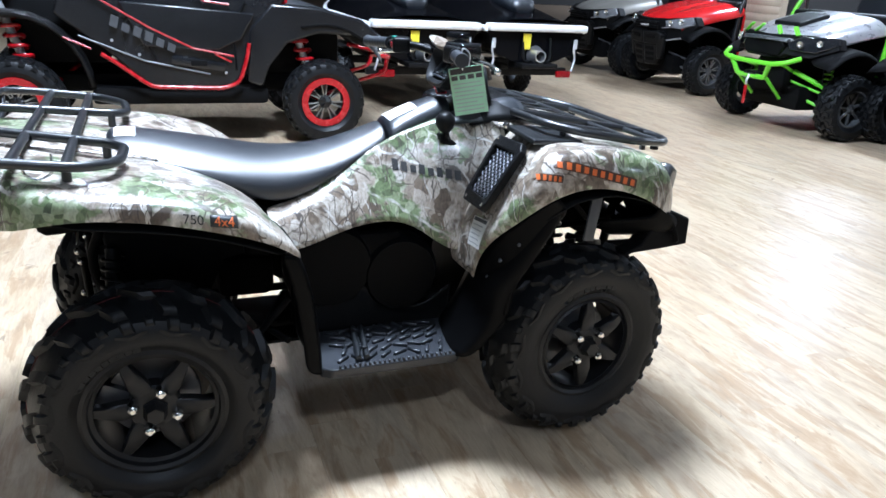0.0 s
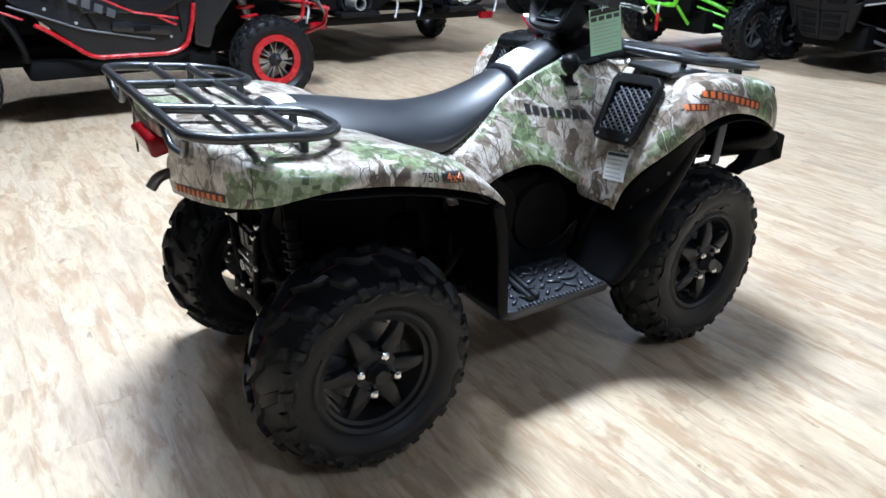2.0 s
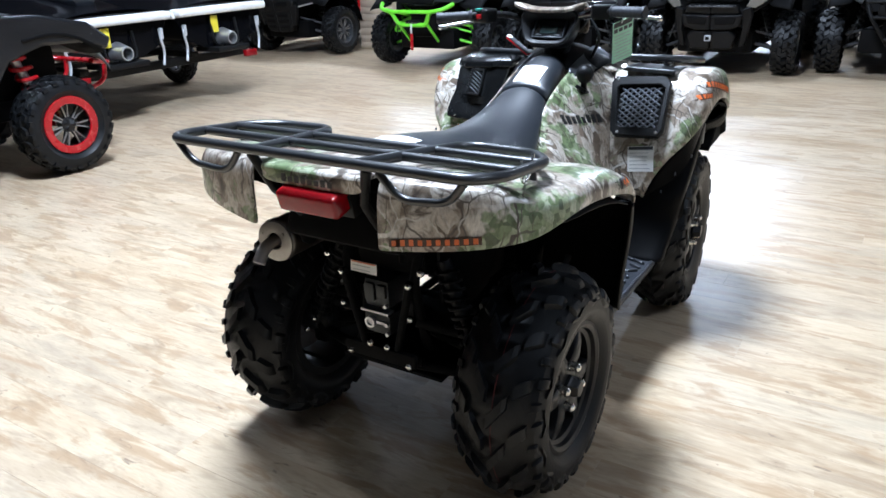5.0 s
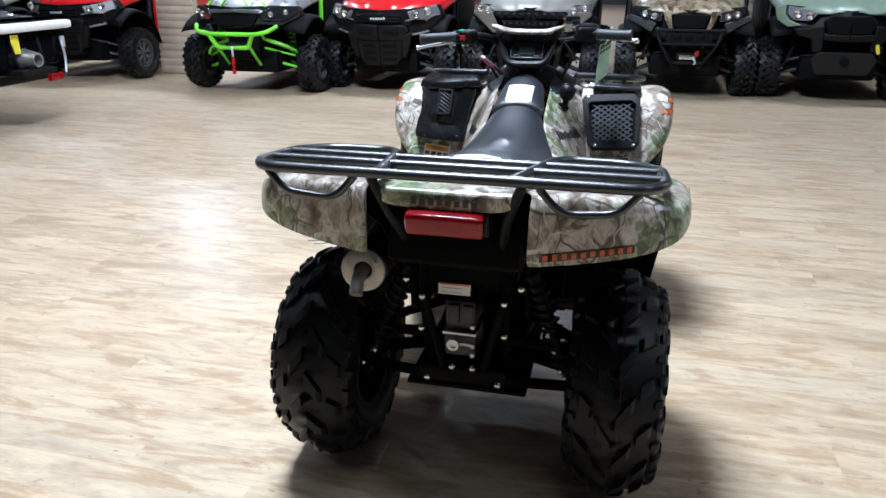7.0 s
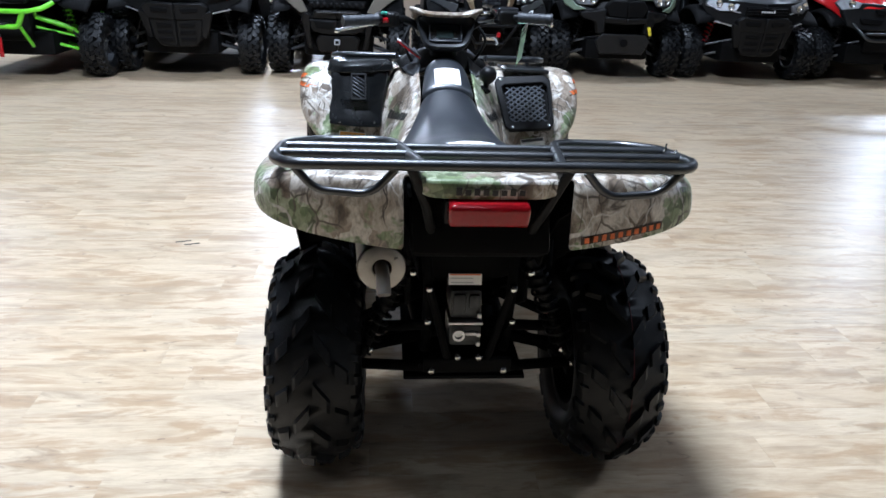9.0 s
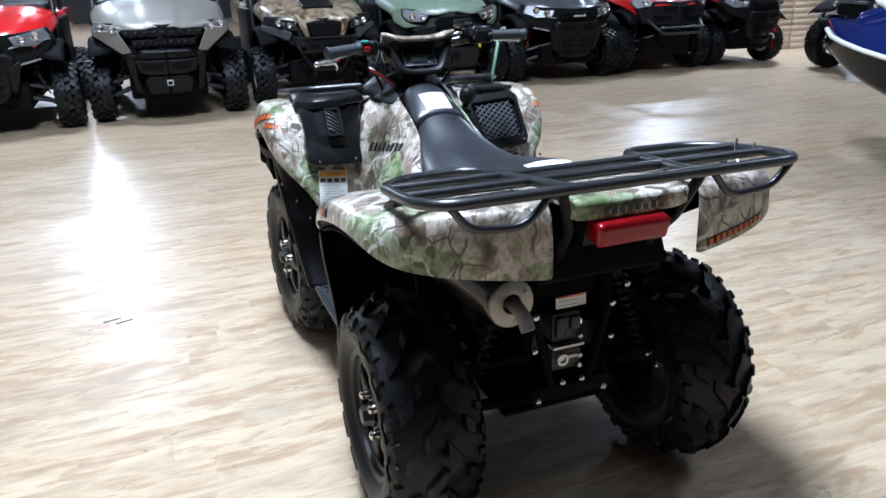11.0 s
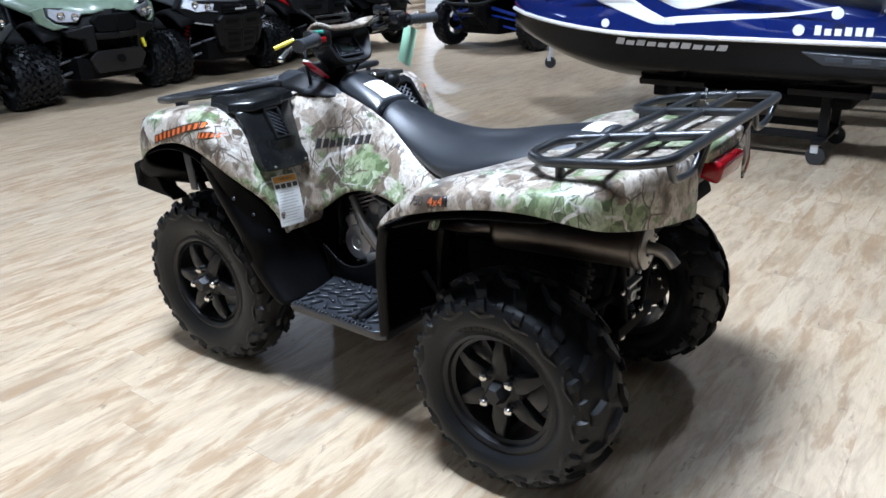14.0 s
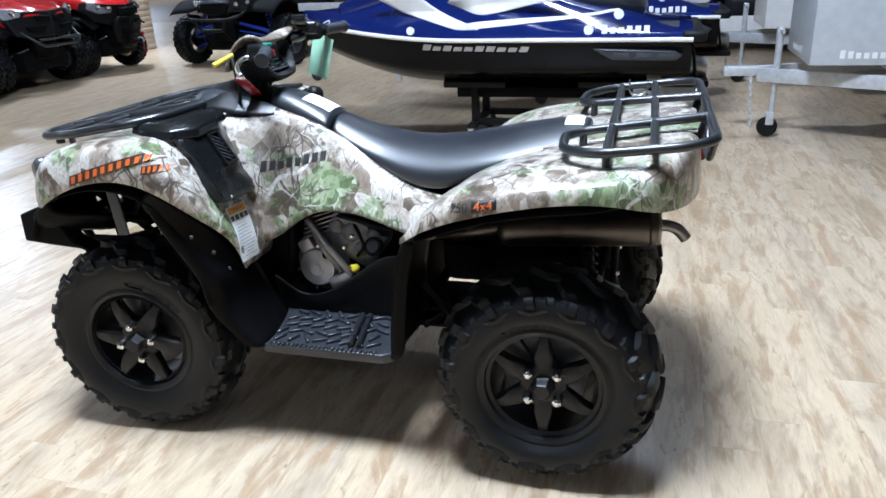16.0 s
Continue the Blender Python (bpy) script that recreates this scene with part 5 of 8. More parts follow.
label_card(quad, (0.2855, 0.352, 0.660), (-0.10, -0.98, -0.06), (0.22, 0.0, 0.97), 0.103, 0.168, PAPER, "warning_label", 11, HEADORANGE, "white warning label with an orange band", word="WARNING", tree=FENDER_TREE, icons=4)
label_card(quad, (0.298, -0.363, 0.686), (0.06, -0.98, 0.12), (0.05, -0.02, 0.92), 0.094, 0.086, PAPER, "tyre_label", 5, GREYPLASTIC, "small white and blue label", tree=FENDER_TREE)

# front guard behind the wheel and foot well
def front_guard(s):
    pts = [((0.435, 0.530, 0.790), (0.42, 0.35, 0.76)), ((0.392, 0.528, 0.710), (0.365, 0.33, 0.67)), ((0.322, 0.520, 0.600), (0.320, 0.30, 0.58)),
           ((0.300, 0.510, 0.545), (0.300, 0.27, 0.52)), ((0.312, 0.498, 0.475), (0.290, 0.25, 0.45)), ((0.262, 0.486, 0.400), (0.265, 0.23, 0.39)), ((0.205, 0.482, 0.340), (0.235, 0.22, 0.335))]
    rows = []
    for (ox, oy, oz), (ix, iy, iz) in pts:
        o, i = V(ox, s * oy, oz), V(ix, s * iy, iz)
        rows.append([o + V(0.05, s * 0.002, 0.0), o + V(0.01, s * 0.004, 0), o + V(-0.012, -s * 0.02, 0), o.lerp(i, 0.5) + V(-0.02, 0, 0), i])
    panel(rows, "front_inner_guard", DARKGLOSS, quad, "black plastic guard behind the front wheel", mirror=False, thick=0.006)
    # outer flap that follows the arch
    rows = []
    for x, z, y in ((0.448, 0.842, 0.552), (0.392, 0.808, 0.545), (0.342, 0.760, 0.520), (0.300, 0.692, 0.458), (0.284, 0.622, 0.410), (0.286, 0.552, 0.372)):
        t = (0.44 - x) / 0.19
        rows.append([(x + 0.004, s * (y - 0.006), z), (x + 0.03, s * (y * 0.5 + 0.26), z - 0.030 - 0.02 * t), (x + 0.055, s * (0.525 - 0.01 * t), z - 0.06 - 0.05 * t)])
    panel(rows, "arch_flap", DARKGLOSS, quad, "black arch flap", mirror=False, thick=0.005)
    # inner liner over the front wheel
    rows = []
    for x, z in ((0.40, 0.74), (0.46, 0.79), (0.55, 0.825), (0.65, 0.83), (0.74, 0.81), (0.80, 0.785), (0.86, 0.755)):
        rows.append([(x, s * 0.535, z + 0.005), (x, s * 0.42, z + 0.03), (x, s * 0.30, z + 0.02), (x, s * 0.26, z - 0.06)])
    panel(rows, "front_arch_liner", DARK, quad, "black front arch liner", mirror=False, thick=0.004, sub=1)
    # liner that closes the nose behind the bumper
    rows = []
    for y in (0.522, 0.44, 0.35, 0.27):
        rows.append([(x - (0.53 - y) * 0.05, s * y, z) for x, z in ((0.795, 0.822), (0.835, 0.785), (0.875, 0.735), (0.905, 0.685), (0.915, 0.650))])
    panel(rows, "nose_liner", DARK, quad, "black liner inside the nose", mirror=False, thick=0.004, sub=1)
    # front lower corner of the bumper
    rows = []
    for x, y, zt, zb in ((0.940, 0.20, 0.80, 0.62), (0.950, 0.36, 0.76, 0.645), (0.938, 0.46, 0.738, 0.668), (0.898, 0.515, 0.740, 0.680), (0.85, 0.530, 0.775, 0.698), (0.80, 0.535, 0.806, 0.745)):
        rows.append([(x - 0.05, s * (y - 0.03), zt + 0.02), (x, s * y, zt), (x + 0.006, s * y, (zt + zb) / 2), (x - 0.01, s * (y - 0.01), zb), (x - 0.16, s * (y - 0.10), zb - 0.02)])
    panel(rows, "bumper_corner", DARKGLOSS, quad, "black lower nose corner", mirror=False, thick=0.008)
    bm = bmesh.new()
    plate(bm, [(0.955, 0.730), (0.958, 0.645), (0.86, 0.636), (0.76, 0.630), (0.735, 0.620), (0.732, 0.634), (0.785, 0.655), (0.815, 0.70), (0.835, 0.765), (0.89, 0.755)], s * 0.06, pose(0, s * 0.440, 0))
    part("nose_flap", bm, DARK, quad, "black flap inside the nose corner", mods=(("BEVEL", 0.006),), smooth=40)
    bracket = part("nose_bracket", arod((1.00, s * 0.21, 0.588), (0.86, s * 0.21, 0.640), 0.014), DARK, quad, "black nose bracket lattice")
    for q0, q1, r_ in (((0.866, 0.685), (0.845, 0.545), 0.015), ((0.98, 0.545), (0.845, 0.548), 0.014), ((0.845, 0.548), (0.70, 0.590), 0.013), ((1.01, 0.620), (0.86, 0.695), 0.014), ((1.01, 0.625), (0.97, 0.540), 0.015)):
        part("lattice_bar", arod((q0[0], s * 0.21, q0[1]), (q1[0], s * 0.21, q1[1]), r_), DARK, bracket)
    for x, y, z in ((0.352, 0.522, 0.700), (0.318, 0.480, 0.640), (0.300, 0.440, 0.575)):
        part("guard_rivet", alathe([(0, 0), (0.006, 0), (0.005, 0.004), (0, 0.005)], 10, axis_to((x, s * y, z), (x, s * (y + 0.1), z))), GREYPLASTIC, quad)
    # lamp at the nose corner
    part("headlight", abox((0.868, s * 0.455, 0.852), (0.085, 0.05, 0.085), pose(0, 0, 0, 0, 25, s * -35), 0.02, 3), GREYPAINT, quad, "dark headlight at the nose corner")


mir(front_guard)


def foot_board(s):
    bm = bmesh.new()
    o = [(0.245, 0.215), (0.245, 0.440), (0.215, 0.476), (-0.165, 0.476), (-0.195, 0.455), (-0.195, 0.215)]
    lo, hi = [bm.verts.new((x, s * (y - 0.022), 0.308)) for x, y in o], [bm.verts.new((x, s * (y - 0.008), 0.345)) for x, y in o]
    bm.faces.new(lo), bm.faces.new(hi[::-1])
    for k in range(6):
        j = (k + 1) % 6
        bm.faces.new((lo[k], lo[j], hi[j], hi[k]))
    fb = part("foot_board", bm, FOOTPLASTIC, quad, "dark grey plastic foot board with tread", mods=(("BEVEL", 0.006),), smooth=40)
    bm = bmesh.new()
    rg = random.Random(4)
    for i in range(8):
        for j in range(5):
            x, y = 0.175 - i * 0.043 + 0.014 * (j % 2), 0.250 + j * 0.042
            box(bm, (x, s * y, 0.3480), (0.046, 0.010, 0.013), pose(0, 0, 0, 0, 0, rg.choice([25, -25, 40, 65, -55])), 0.002, 1)
    part("tread_rib", bm, FOOTPLASTIC, fb, "raised tread ribs")
    bm = bmesh.new()
    for i in range(24):
        box(bm, (0.19 - i * 0.0145, s * 0.458, 0.348), (0.007, 0.012, 0.010), None, 0.001, 1)
    part("edge_tooth", bm, FOOTPLASTIC, fb, "row of edge teeth")
    bm = bmesh.new()
    for x in (-0.03, -0.055):
        rod(bm, (x, s * 0.25, 0.358), (x - 0.03, s * 0.44, 0.358), 0.009)
    for y in (0.28, 0.40):
        lathe(bm, [(0, 0), (0.008, 0), (0.007, 0.008), (0, 0.009)], 10, axis_to((-0.058, s * y, 0.364), (-0.058, s * y, 0.39)))
    part("foot_peg", bm, STEELTUBE, fb, "black peg bar with bolts")
    # wall between foot board and engine
    rows = [[(x, s * y, z) for y, z in ((0.225, 0.34), (0.222, (0.34 + zt) / 2), (0.243, zt - 0.008), (0.236, zt))] for x, zt in ((0.27, 0.475), (0.235, 0.450), (0.20, 0.420), (0.155, 0.406), (0.095, 0.420), (0.04, 0.452), (-0.01, 0.487), (-0.07, 0.535), (-0.12, 0.565), (-0.24, 0.565))]
    panel(rows, "engine_side_guard", BLACK, quad, "black plastic engine side guard", mirror=False, thick=0.008)


mir(foot_board)

# engine and frame
bm = bmesh.new()
lathe(bm, [(0, 0.06), (0.11, 0.06), (0.125, 0.03), (0.125, -0.03), (0, -0.03)], 28, pose(0.10, -0.19, 0.52, 0, 0, 180))
lathe(bm, [(0, 0.06), (0.12, 0.06), (0.135, 0.03), (0.135, -0.03), (0, -0.03)], 28, pose(-0.12, -0.185, 0.56, 0, 0, 180))
box(bm, (-0.01, -0.19, 0.55), (0.22, 0.085, 0.22), None, 0.02)
part("belt_cover", bm, DARKGLOSS, quad, "black belt drive cover", smooth=50)
# two added black blocks stand in for the shade inside the body
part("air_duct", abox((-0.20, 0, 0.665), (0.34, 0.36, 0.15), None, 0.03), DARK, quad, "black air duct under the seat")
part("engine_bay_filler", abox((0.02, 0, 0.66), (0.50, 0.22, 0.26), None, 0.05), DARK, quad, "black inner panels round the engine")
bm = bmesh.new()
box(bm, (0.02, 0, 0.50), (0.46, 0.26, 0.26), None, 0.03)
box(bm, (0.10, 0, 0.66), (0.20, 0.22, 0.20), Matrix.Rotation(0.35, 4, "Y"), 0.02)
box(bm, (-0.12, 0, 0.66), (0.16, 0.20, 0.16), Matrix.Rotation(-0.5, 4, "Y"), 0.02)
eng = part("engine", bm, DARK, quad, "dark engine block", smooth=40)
CAST = plain("dark_cast", (0.24, 0.24, 0.25), 0.40, metal=0.7, vary=0.5, scale=30)
bm = bmesh.new()
lathe(bm, [(0, 0), (0.064, 0), (0.064, 0.024), (0.058, 0.034), (0.026, 0.038), (0.024, 0.034), (0.012, 0.034), (0.010, 0.040), (0, 0.040)], 36, axis_to((0.136, 0.165, 0.485), (0.136, 0.26, 0.492)))
box(bm, (0.176, 0.160, 0.552), (0.052, 0.050, 0.048), Matrix.Rotation(0.5, 4, "Y"), 0.012)
box(bm, (0.102, 0.178, 0.535), (0.048, 0.040, 0.034), Matrix.Rotation(0.6, 4, "Y"), 0.010)
part("clutch_cover", bm, ALLOY, eng, "grey cast alloy engine cover")
part("cover_plug", alathe([(0, 0), (0.013, 0), (0.012, 0.010), (0.006, 0.012), (0, 0.012)], 16, axis_to((0.100, 0.196, 0.535), (0.100, 0.3, 0.54))), DARK, eng, "dark plug")
for x_, z_ in ((0.205, 0.475), (0.060, 0.470), (0.070, 0.430), (0.150, 0.412), (0.128, 0.560), (0.040, 0.560), (0.010, 0.600)):
    part("cover_bolt", alathe([(0, 0), (0.008, 0), (0.008, 0.012), (0.005, 0.016), (0, 0.016)], 8, axis_to((x_, 0.180, z_), (x_, 0.3, z_))), CHROME, eng, "bright cover bolt")
part("crankcase_cover", alathe([(0, 0), (0.088, 0), (0.092, 0.008), (0.086, 0.014), (0, 0.014)], 36, axis_to((0.130, 0.148, 0.487), (0.130, 0.25, 0.492))), CAST, eng, "dark cast crankcase")
part("drain_boss", abox((0.055, 0.185, 0.452), (0.085, 0.05, 0.040), Matrix.Rotation(0.45, 4, "Y"), 0.010), ALLOY, eng, "bright cast foot of the crankcase")
for pts, r_ in (([(0.24, 0.16, 0.66), (0.22, 0.19, 0.60), (0.23, 0.18, 0.52), (0.25, 0.17, 0.45)], 0.008), ([(-0.10, 0.17, 0.68), (-0.13, 0.20, 0.62), (-0.09, 0.19, 0.56), (-0.07, 0.17, 0.50)], 0.007), ([(0.06, 0.17, 0.66), (-0.01, 0.19, 0.655), (-0.06, 0.19, 0.64), (-0.12, 0.18, 0.63)], 0.009), ([(0.02, 0.16, 0.64), (-0.02, 0.20, 0.61), (-0.03, 0.20, 0.57), (0.00, 0.18, 0.53)], 0.006)):
    bm = bmesh.new()
    tube(bm, smooth_path(pts, 5), r_, 8)
    part("engine_hose", bm, BLACK, eng, "black rubber hose", smooth=60)
# cylinder head with bosses, fins and a sensor on it
bm = bmesh.new()
box(bm, (0.010, 0.140, 0.585), (0.20, 0.07, 0.15), Matrix.Rotation(-0.5, 4, "Y"), 0.022)
part("cylinder", bm, CAST, eng, "dark cast cylinder head")
for x_, z_, r_ in ((0.066, 0.622, 0.026), (0.017, 0.606, 0.032), (-0.012, 0.552, 0.024), (-0.055, 0.600, 0.022)):
    part("casting_boss", alathe([(0, 0), (r_, 0), (r_, 0.018), (r_ * 0.72, 0.026), (0, 0.028)], 18, axis_to((x_, 0.160, z_), (x_ - 0.02, 0.26, z_ + 0.015))), CAST, eng)
for i in range(5):
    part("cooling_fin", abox((0.125 - i * 0.004, 0.135, 0.600 + i * 0.016), (0.13, 0.09, 0.006), Matrix.Rotation(0.35, 4, "Y"), 0.002), CAST, eng)
part("sensor_plug", alathe([(0, 0), (0.024, 0), (0.024, 0.02), (0.018, 0.03), (0, 0.032)], 18, axis_to((-0.064, 0.185, 0.567), (-0.07, 0.26, 0.60))), GREYPLASTIC, eng, "grey round connector")
part("sensor_ring", alathe([(0.024, 0), (0.031, 0), (0.031, 0.010), (0.024, 0.010)], 18, axis_to((-0.064, 0.192, 0.570), (-0.07, 0.26, 0.603))), BLACK, eng, "black ring round the connector")
for (ax, az), (bx, bz), r_ in (((0.158, 0.648), (0.020, 0.468), 0.013), ((0.140, 0.605), (0.055, 0.480), 0.010)):
    bm = bmesh.new()
    tube(bm, smooth_path([(ax, 0.185, az), (ax * 0.55 + bx * 0.45, 0.205, az * 0.55 + bz * 0.45 + 0.004), (ax * 0.25 + bx * 0.75, 0.205, az * 0.25 + bz * 0.75 + 0.008), (bx, 0.195, bz)], 5), r_, 10)
    part("coolant_pipe", bm, STAINLESS, eng, "bright metal pipe", smooth=60)
bm = bmesh.new()
lathe(bm, [(0, 0), (0.008, 0), (0.009, 0.022), (0.014, 0.026), (0.014, 0.032), (0.007, 0.036), (0, 0.036)], 14, axis_to((0.018, 0.195, 0.498), (-0.03, 0.24, 0.505)))
part("oil_cap", bm, YELLOW, eng, "yellow oil filler cap")
bm = bmesh.new()
for s in (1, -1):
    tube(bm, rounded([(0.86, s * 0.12, 0.60), (0.55, s * 0.13, 0.36), (-0.35, s * 0.14, 0.35), (-0.72, s * 0.11, 0.36), (-0.78, s * 0.11, 0.60), (-0.70, s * 0.13, 0.80), (-0.25, s * 0.13, 0.72), (0.35, s * 0.10, 0.86)], 0.05, 4), 0.014, 8)
    tube(bm, [(0.50, s * 0.16, 0.86), (0.52, s * 0.15, 0.36)], 0.013, 8)
    tube(bm, [(0.86, s * 0.12, 0.60), (0.90, s * 0.14, 0.86)], 0.013, 8)
    tube(bm, [(0.84, s * 0.12, 0.58), (0.74, s * 0.40, 0.72)], 0.010, 8)
    tube(bm, [(0.60, s * 0.13, 0.60), (0.78, s * 0.36, 0.69)], 0.010, 8)
    tube(bm, [(0.80, s * 0.20, 0.62), (0.56, s * 0.42, 0.80)], 0.009, 8)
    tube(bm, [(-0.25, s * 0.14, 0.45), (-0.34, s * 0.32, 0.42), (-0.26, s * 0.33, 0.52)], 0.010, 8)
    tube(bm, [(-0.40, s * 0.14, 0.42), (-0.27, s * 0.36, 0.40)], 0.010, 8)
for x in (-0.78, -0.4, 0.1, 0.5):
    tube(bm, [(x, -0.13, 0.36), (x, 0.13, 0.36)], 0.012, 8)
part("frame", bm, DARK, quad, "black tube frame", smooth=60)
part("skid_plate", abox((-0.04, 0, 0.300), (1.43, 0.34, 0.012), None, 0.003), DARK, quad, "black skid plate")
# added plate: hides lit floor so the bay reads as shade
part("engine_bulkhead", abox((0.375, 0, 0.545), (0.02, 0.47, 0.44), Matrix.Rotation(0.12, 4, "Y"), 0.006), DARK, quad, "black bulkhead ahead of the engine")
# added to stop a stripe of lamp light between skid plate and foot boards
part("belly_guard", abox((0.13, 0, 0.312), (0.66, 0.46, 0.012), None, 0.003), DARK, quad, "black guard under the engine")
part("radiator", abox((0.76, 0, 0.72), (0.06, 0.36, 0.26), Matrix.Rotation(-0.2, 4, "Y"), 0.01), DARK, quad, "black radiator")
part("front_crossmember", abox((0.90, 0, 0.62), (0.05, 0.44, 0.08), None, 0.015), BLACK, quad)


def suspension(s):
    # rear: lower and upper arms, shock with coil
    for nm, x0, x1, z0, z1 in (("lower_arm", -0.78, -0.50, 0.352, 0.285), ("upper_arm", -0.76, -0.54, 0.470, 0.400)):
        bm = bmesh.new()
        tube(bm, [(x0, s * 0.10, z0), (-0.645, s * 0.335, z1)], 0.016, 8)
        tube(bm, [(x1, s * 0.10, z0), (-0.625, s * 0.335, z1)], 0.016, 8)
        part("rear_" + nm, bm, DARK, quad, smooth=60)
    bm = bmesh.new()
    rod(bm, (-0.735, s * 0.285, 0.365), (-0.715, s * 0.165, 0.645), 0.012)
    rod(bm, (-0.7255, s * 0.228, 0.50), (-0.715, s * 0.165, 0.645), 0.020)
    sh = part("rear_shock", bm, BLACK, quad, "black shock absorber", smooth=60)
    bm = bmesh.new()
    spring(bm, (-0.733, s * 0.270, 0.40), (-0.716, s * 0.172, 0.63), 0.028, 0.0048, 10)
    part("coil_spring", bm, BLACK, sh, "black coil spring", smooth=60)
    for x, y, z in ((-0.80, 0.11, 0.594), (-0.80, 0.152, 0.640), (-0.80, 0.098, 0.352), (-0.765, 0.298, 0.352), (-0.765, 0.262, 0.397), (-0.80, 0.112, 0.500)):
        part("bolt", alathe([(0, 0), (0.010, 0), (0.010, 0.007), (0.006, 0.011), (0, 0.011)], 8, axis_to((x, s * y, z), (x - 0.1, s * y, z))), CHROME, quad)
    part("rear_brace", arod((-0.795, s * 0.11, 0.60), (-0.79, s * 0.055, 0.385), 0.011), DARK, quad)
    part("drive_shaft", arod((-0.66, s * 0.07, 0.40), (-0.64, s * 0.36, 0.318), 0.018), DARK, quad)
    part("drive_boot", alathe([(0.014, 0), (0.034, 0.01), (0.026, 0.02), (0.036, 0.03), (0.028, 0.042), (0.04, 0.055), (0.03, 0.07), (0.0, 0.07)], 16, axis_to((-0.645, s * 0.26, 0.346), (-0.64, s * 0.36, 0.318))), RUBBER, quad)
    part("rear_hub_carrier", abox((-0.64, s * 0.335, 0.345), (0.07, 0.05, 0.19), None, 0.012), DARK, quad)
    # front
    for z0, z1 in ((0.37, 0.29), (0.50, 0.41)):
        bm = bmesh.new()
        tube(bm, [(0.80, s * 0.13, z0), (0.65, s * 0.375, z1)], 0.014, 8)
        tube(bm, [(0.52, s * 0.13, z0), (0.63, s * 0.375, z1)], 0.014, 8)
        part("front_arm", bm, DARK, quad, smooth=60)
    bm = bmesh.new()
    rod(bm, (0.62, s * 0.33, 0.40), (0.56, s * 0.24, 0.82), 0.014)
    rod(bm, (0.585, s * 0.28, 0.62), (0.56, s * 0.24, 0.82), 0.026)
    fs = part("front_shock", bm, BLACK, quad, "black front shock absorber", smooth=60)
    bm = bmesh.new()
    spring(bm, (0.615, s * 0.322, 0.44), (0.57, s * 0.255, 0.76), 0.038, 0.006, 9)
    part("coil_spring", bm, STEELTUBE, fs, "", smooth=60)
    part("front_hub_carrier", abox((0.64, s * 0.385, 0.35), (0.07, 0.05, 0.16), None, 0.012), DARK, quad)
    part("tie_rod", arod((0.54, s * 0.08, 0.42), (0.56, s * 0.38, 0.36), 0.009), DARK, quad)
    part("fender_stay", abox((0.60, s * 0.50, 0.76), (0.035, 0.008, 0.15), pose(0, 0, 0, 0, 6, 0), 0.003), GREYPLASTIC, quad, "grey fender stay")


mir(suspension)
# gearbox at the rear
CASTDARK = plain("gearbox_cast", (0.035, 0.038, 0.040), 0.36, metal=0.4, vary=0.4, bump=0.4)
bm = bmesh.new()
box(bm, (-0.72, 0.010, 0.540), (0.13, 0.085, 0.085), None, 0.014)
box(bm, (-0.788, 0.028, 0.545), (0.014, 0.034, 0.056), None, 0.008)
box(bm, (-0.788, -0.012, 0.552), (0.014, 0.030, 0.040), None, 0.008)
box(bm, (-0.73, 0.010, 0.450), (0.12, 0.088, 0.062), None, 0.012)
gb = part("rear_gearbox", bm, CASTDARK, quad, "dark grey cast rear gearbox", smooth=40)
part("case_flange", abox((-0.785, 0.010, 0.491), (0.030, 0.092, 0.008), None, 0.002), ALLOY, gb, "bright flange between the case halves")
part("drain_plug", alathe([(0, 0.006), (0.009, 0.006), (0.010, 0.012), (0.0165, 0.012), (0.0165, 0), (0, 0)], 18, axis_to((-0.790, 0.027, 0.456), (-0.9, 0.027, 0.456))), ALLOY, gb, "round bright filler plug")
part("case_rib", abox((-0.792, -0.006, 0.459), (0.010, 0.030, 0.010), None, 0.003), ALLOY, gb, "bright casting rib")
for z in (0.512, 0.456, 0.428):
    part("case_bolt", alathe([(0, 0), (0.006, 0), (0.006, 0.010), (0, 0.011)], 8, axis_to((-0.788, -0.026, z), (-0.9, -0.026, z))), ALLOY, gb)
for y in (0.028, -0.029):
    part("bolt", alathe([(0, 0), (0.010, 0), (0.010, 0.007), (0.006, 0.011), (0, 0.011)], 8, axis_to((-0.80, y, 0.393), (-0.9, y, 0.393))), CHROME, quad)
part("rear_frame_plate", abox((-0.795, 0, 0.365), (0.02, 0.24, 0.045), None, 0.01), DARK, quad)
# added black box, stands in for the shade behind the rear guards
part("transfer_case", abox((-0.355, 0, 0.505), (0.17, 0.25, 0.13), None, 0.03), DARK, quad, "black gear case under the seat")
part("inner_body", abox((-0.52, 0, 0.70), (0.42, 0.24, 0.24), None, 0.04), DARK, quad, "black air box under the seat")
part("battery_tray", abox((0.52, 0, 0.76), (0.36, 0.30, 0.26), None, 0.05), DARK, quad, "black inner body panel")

# added dark sheets in place of the shade between muffler and tyre
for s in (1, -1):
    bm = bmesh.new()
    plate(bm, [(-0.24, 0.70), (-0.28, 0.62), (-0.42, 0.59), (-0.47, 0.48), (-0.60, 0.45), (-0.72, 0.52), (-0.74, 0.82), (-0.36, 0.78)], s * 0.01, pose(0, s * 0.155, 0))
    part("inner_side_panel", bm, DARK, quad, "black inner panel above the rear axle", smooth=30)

# exhaust
bm = bmesh.new()
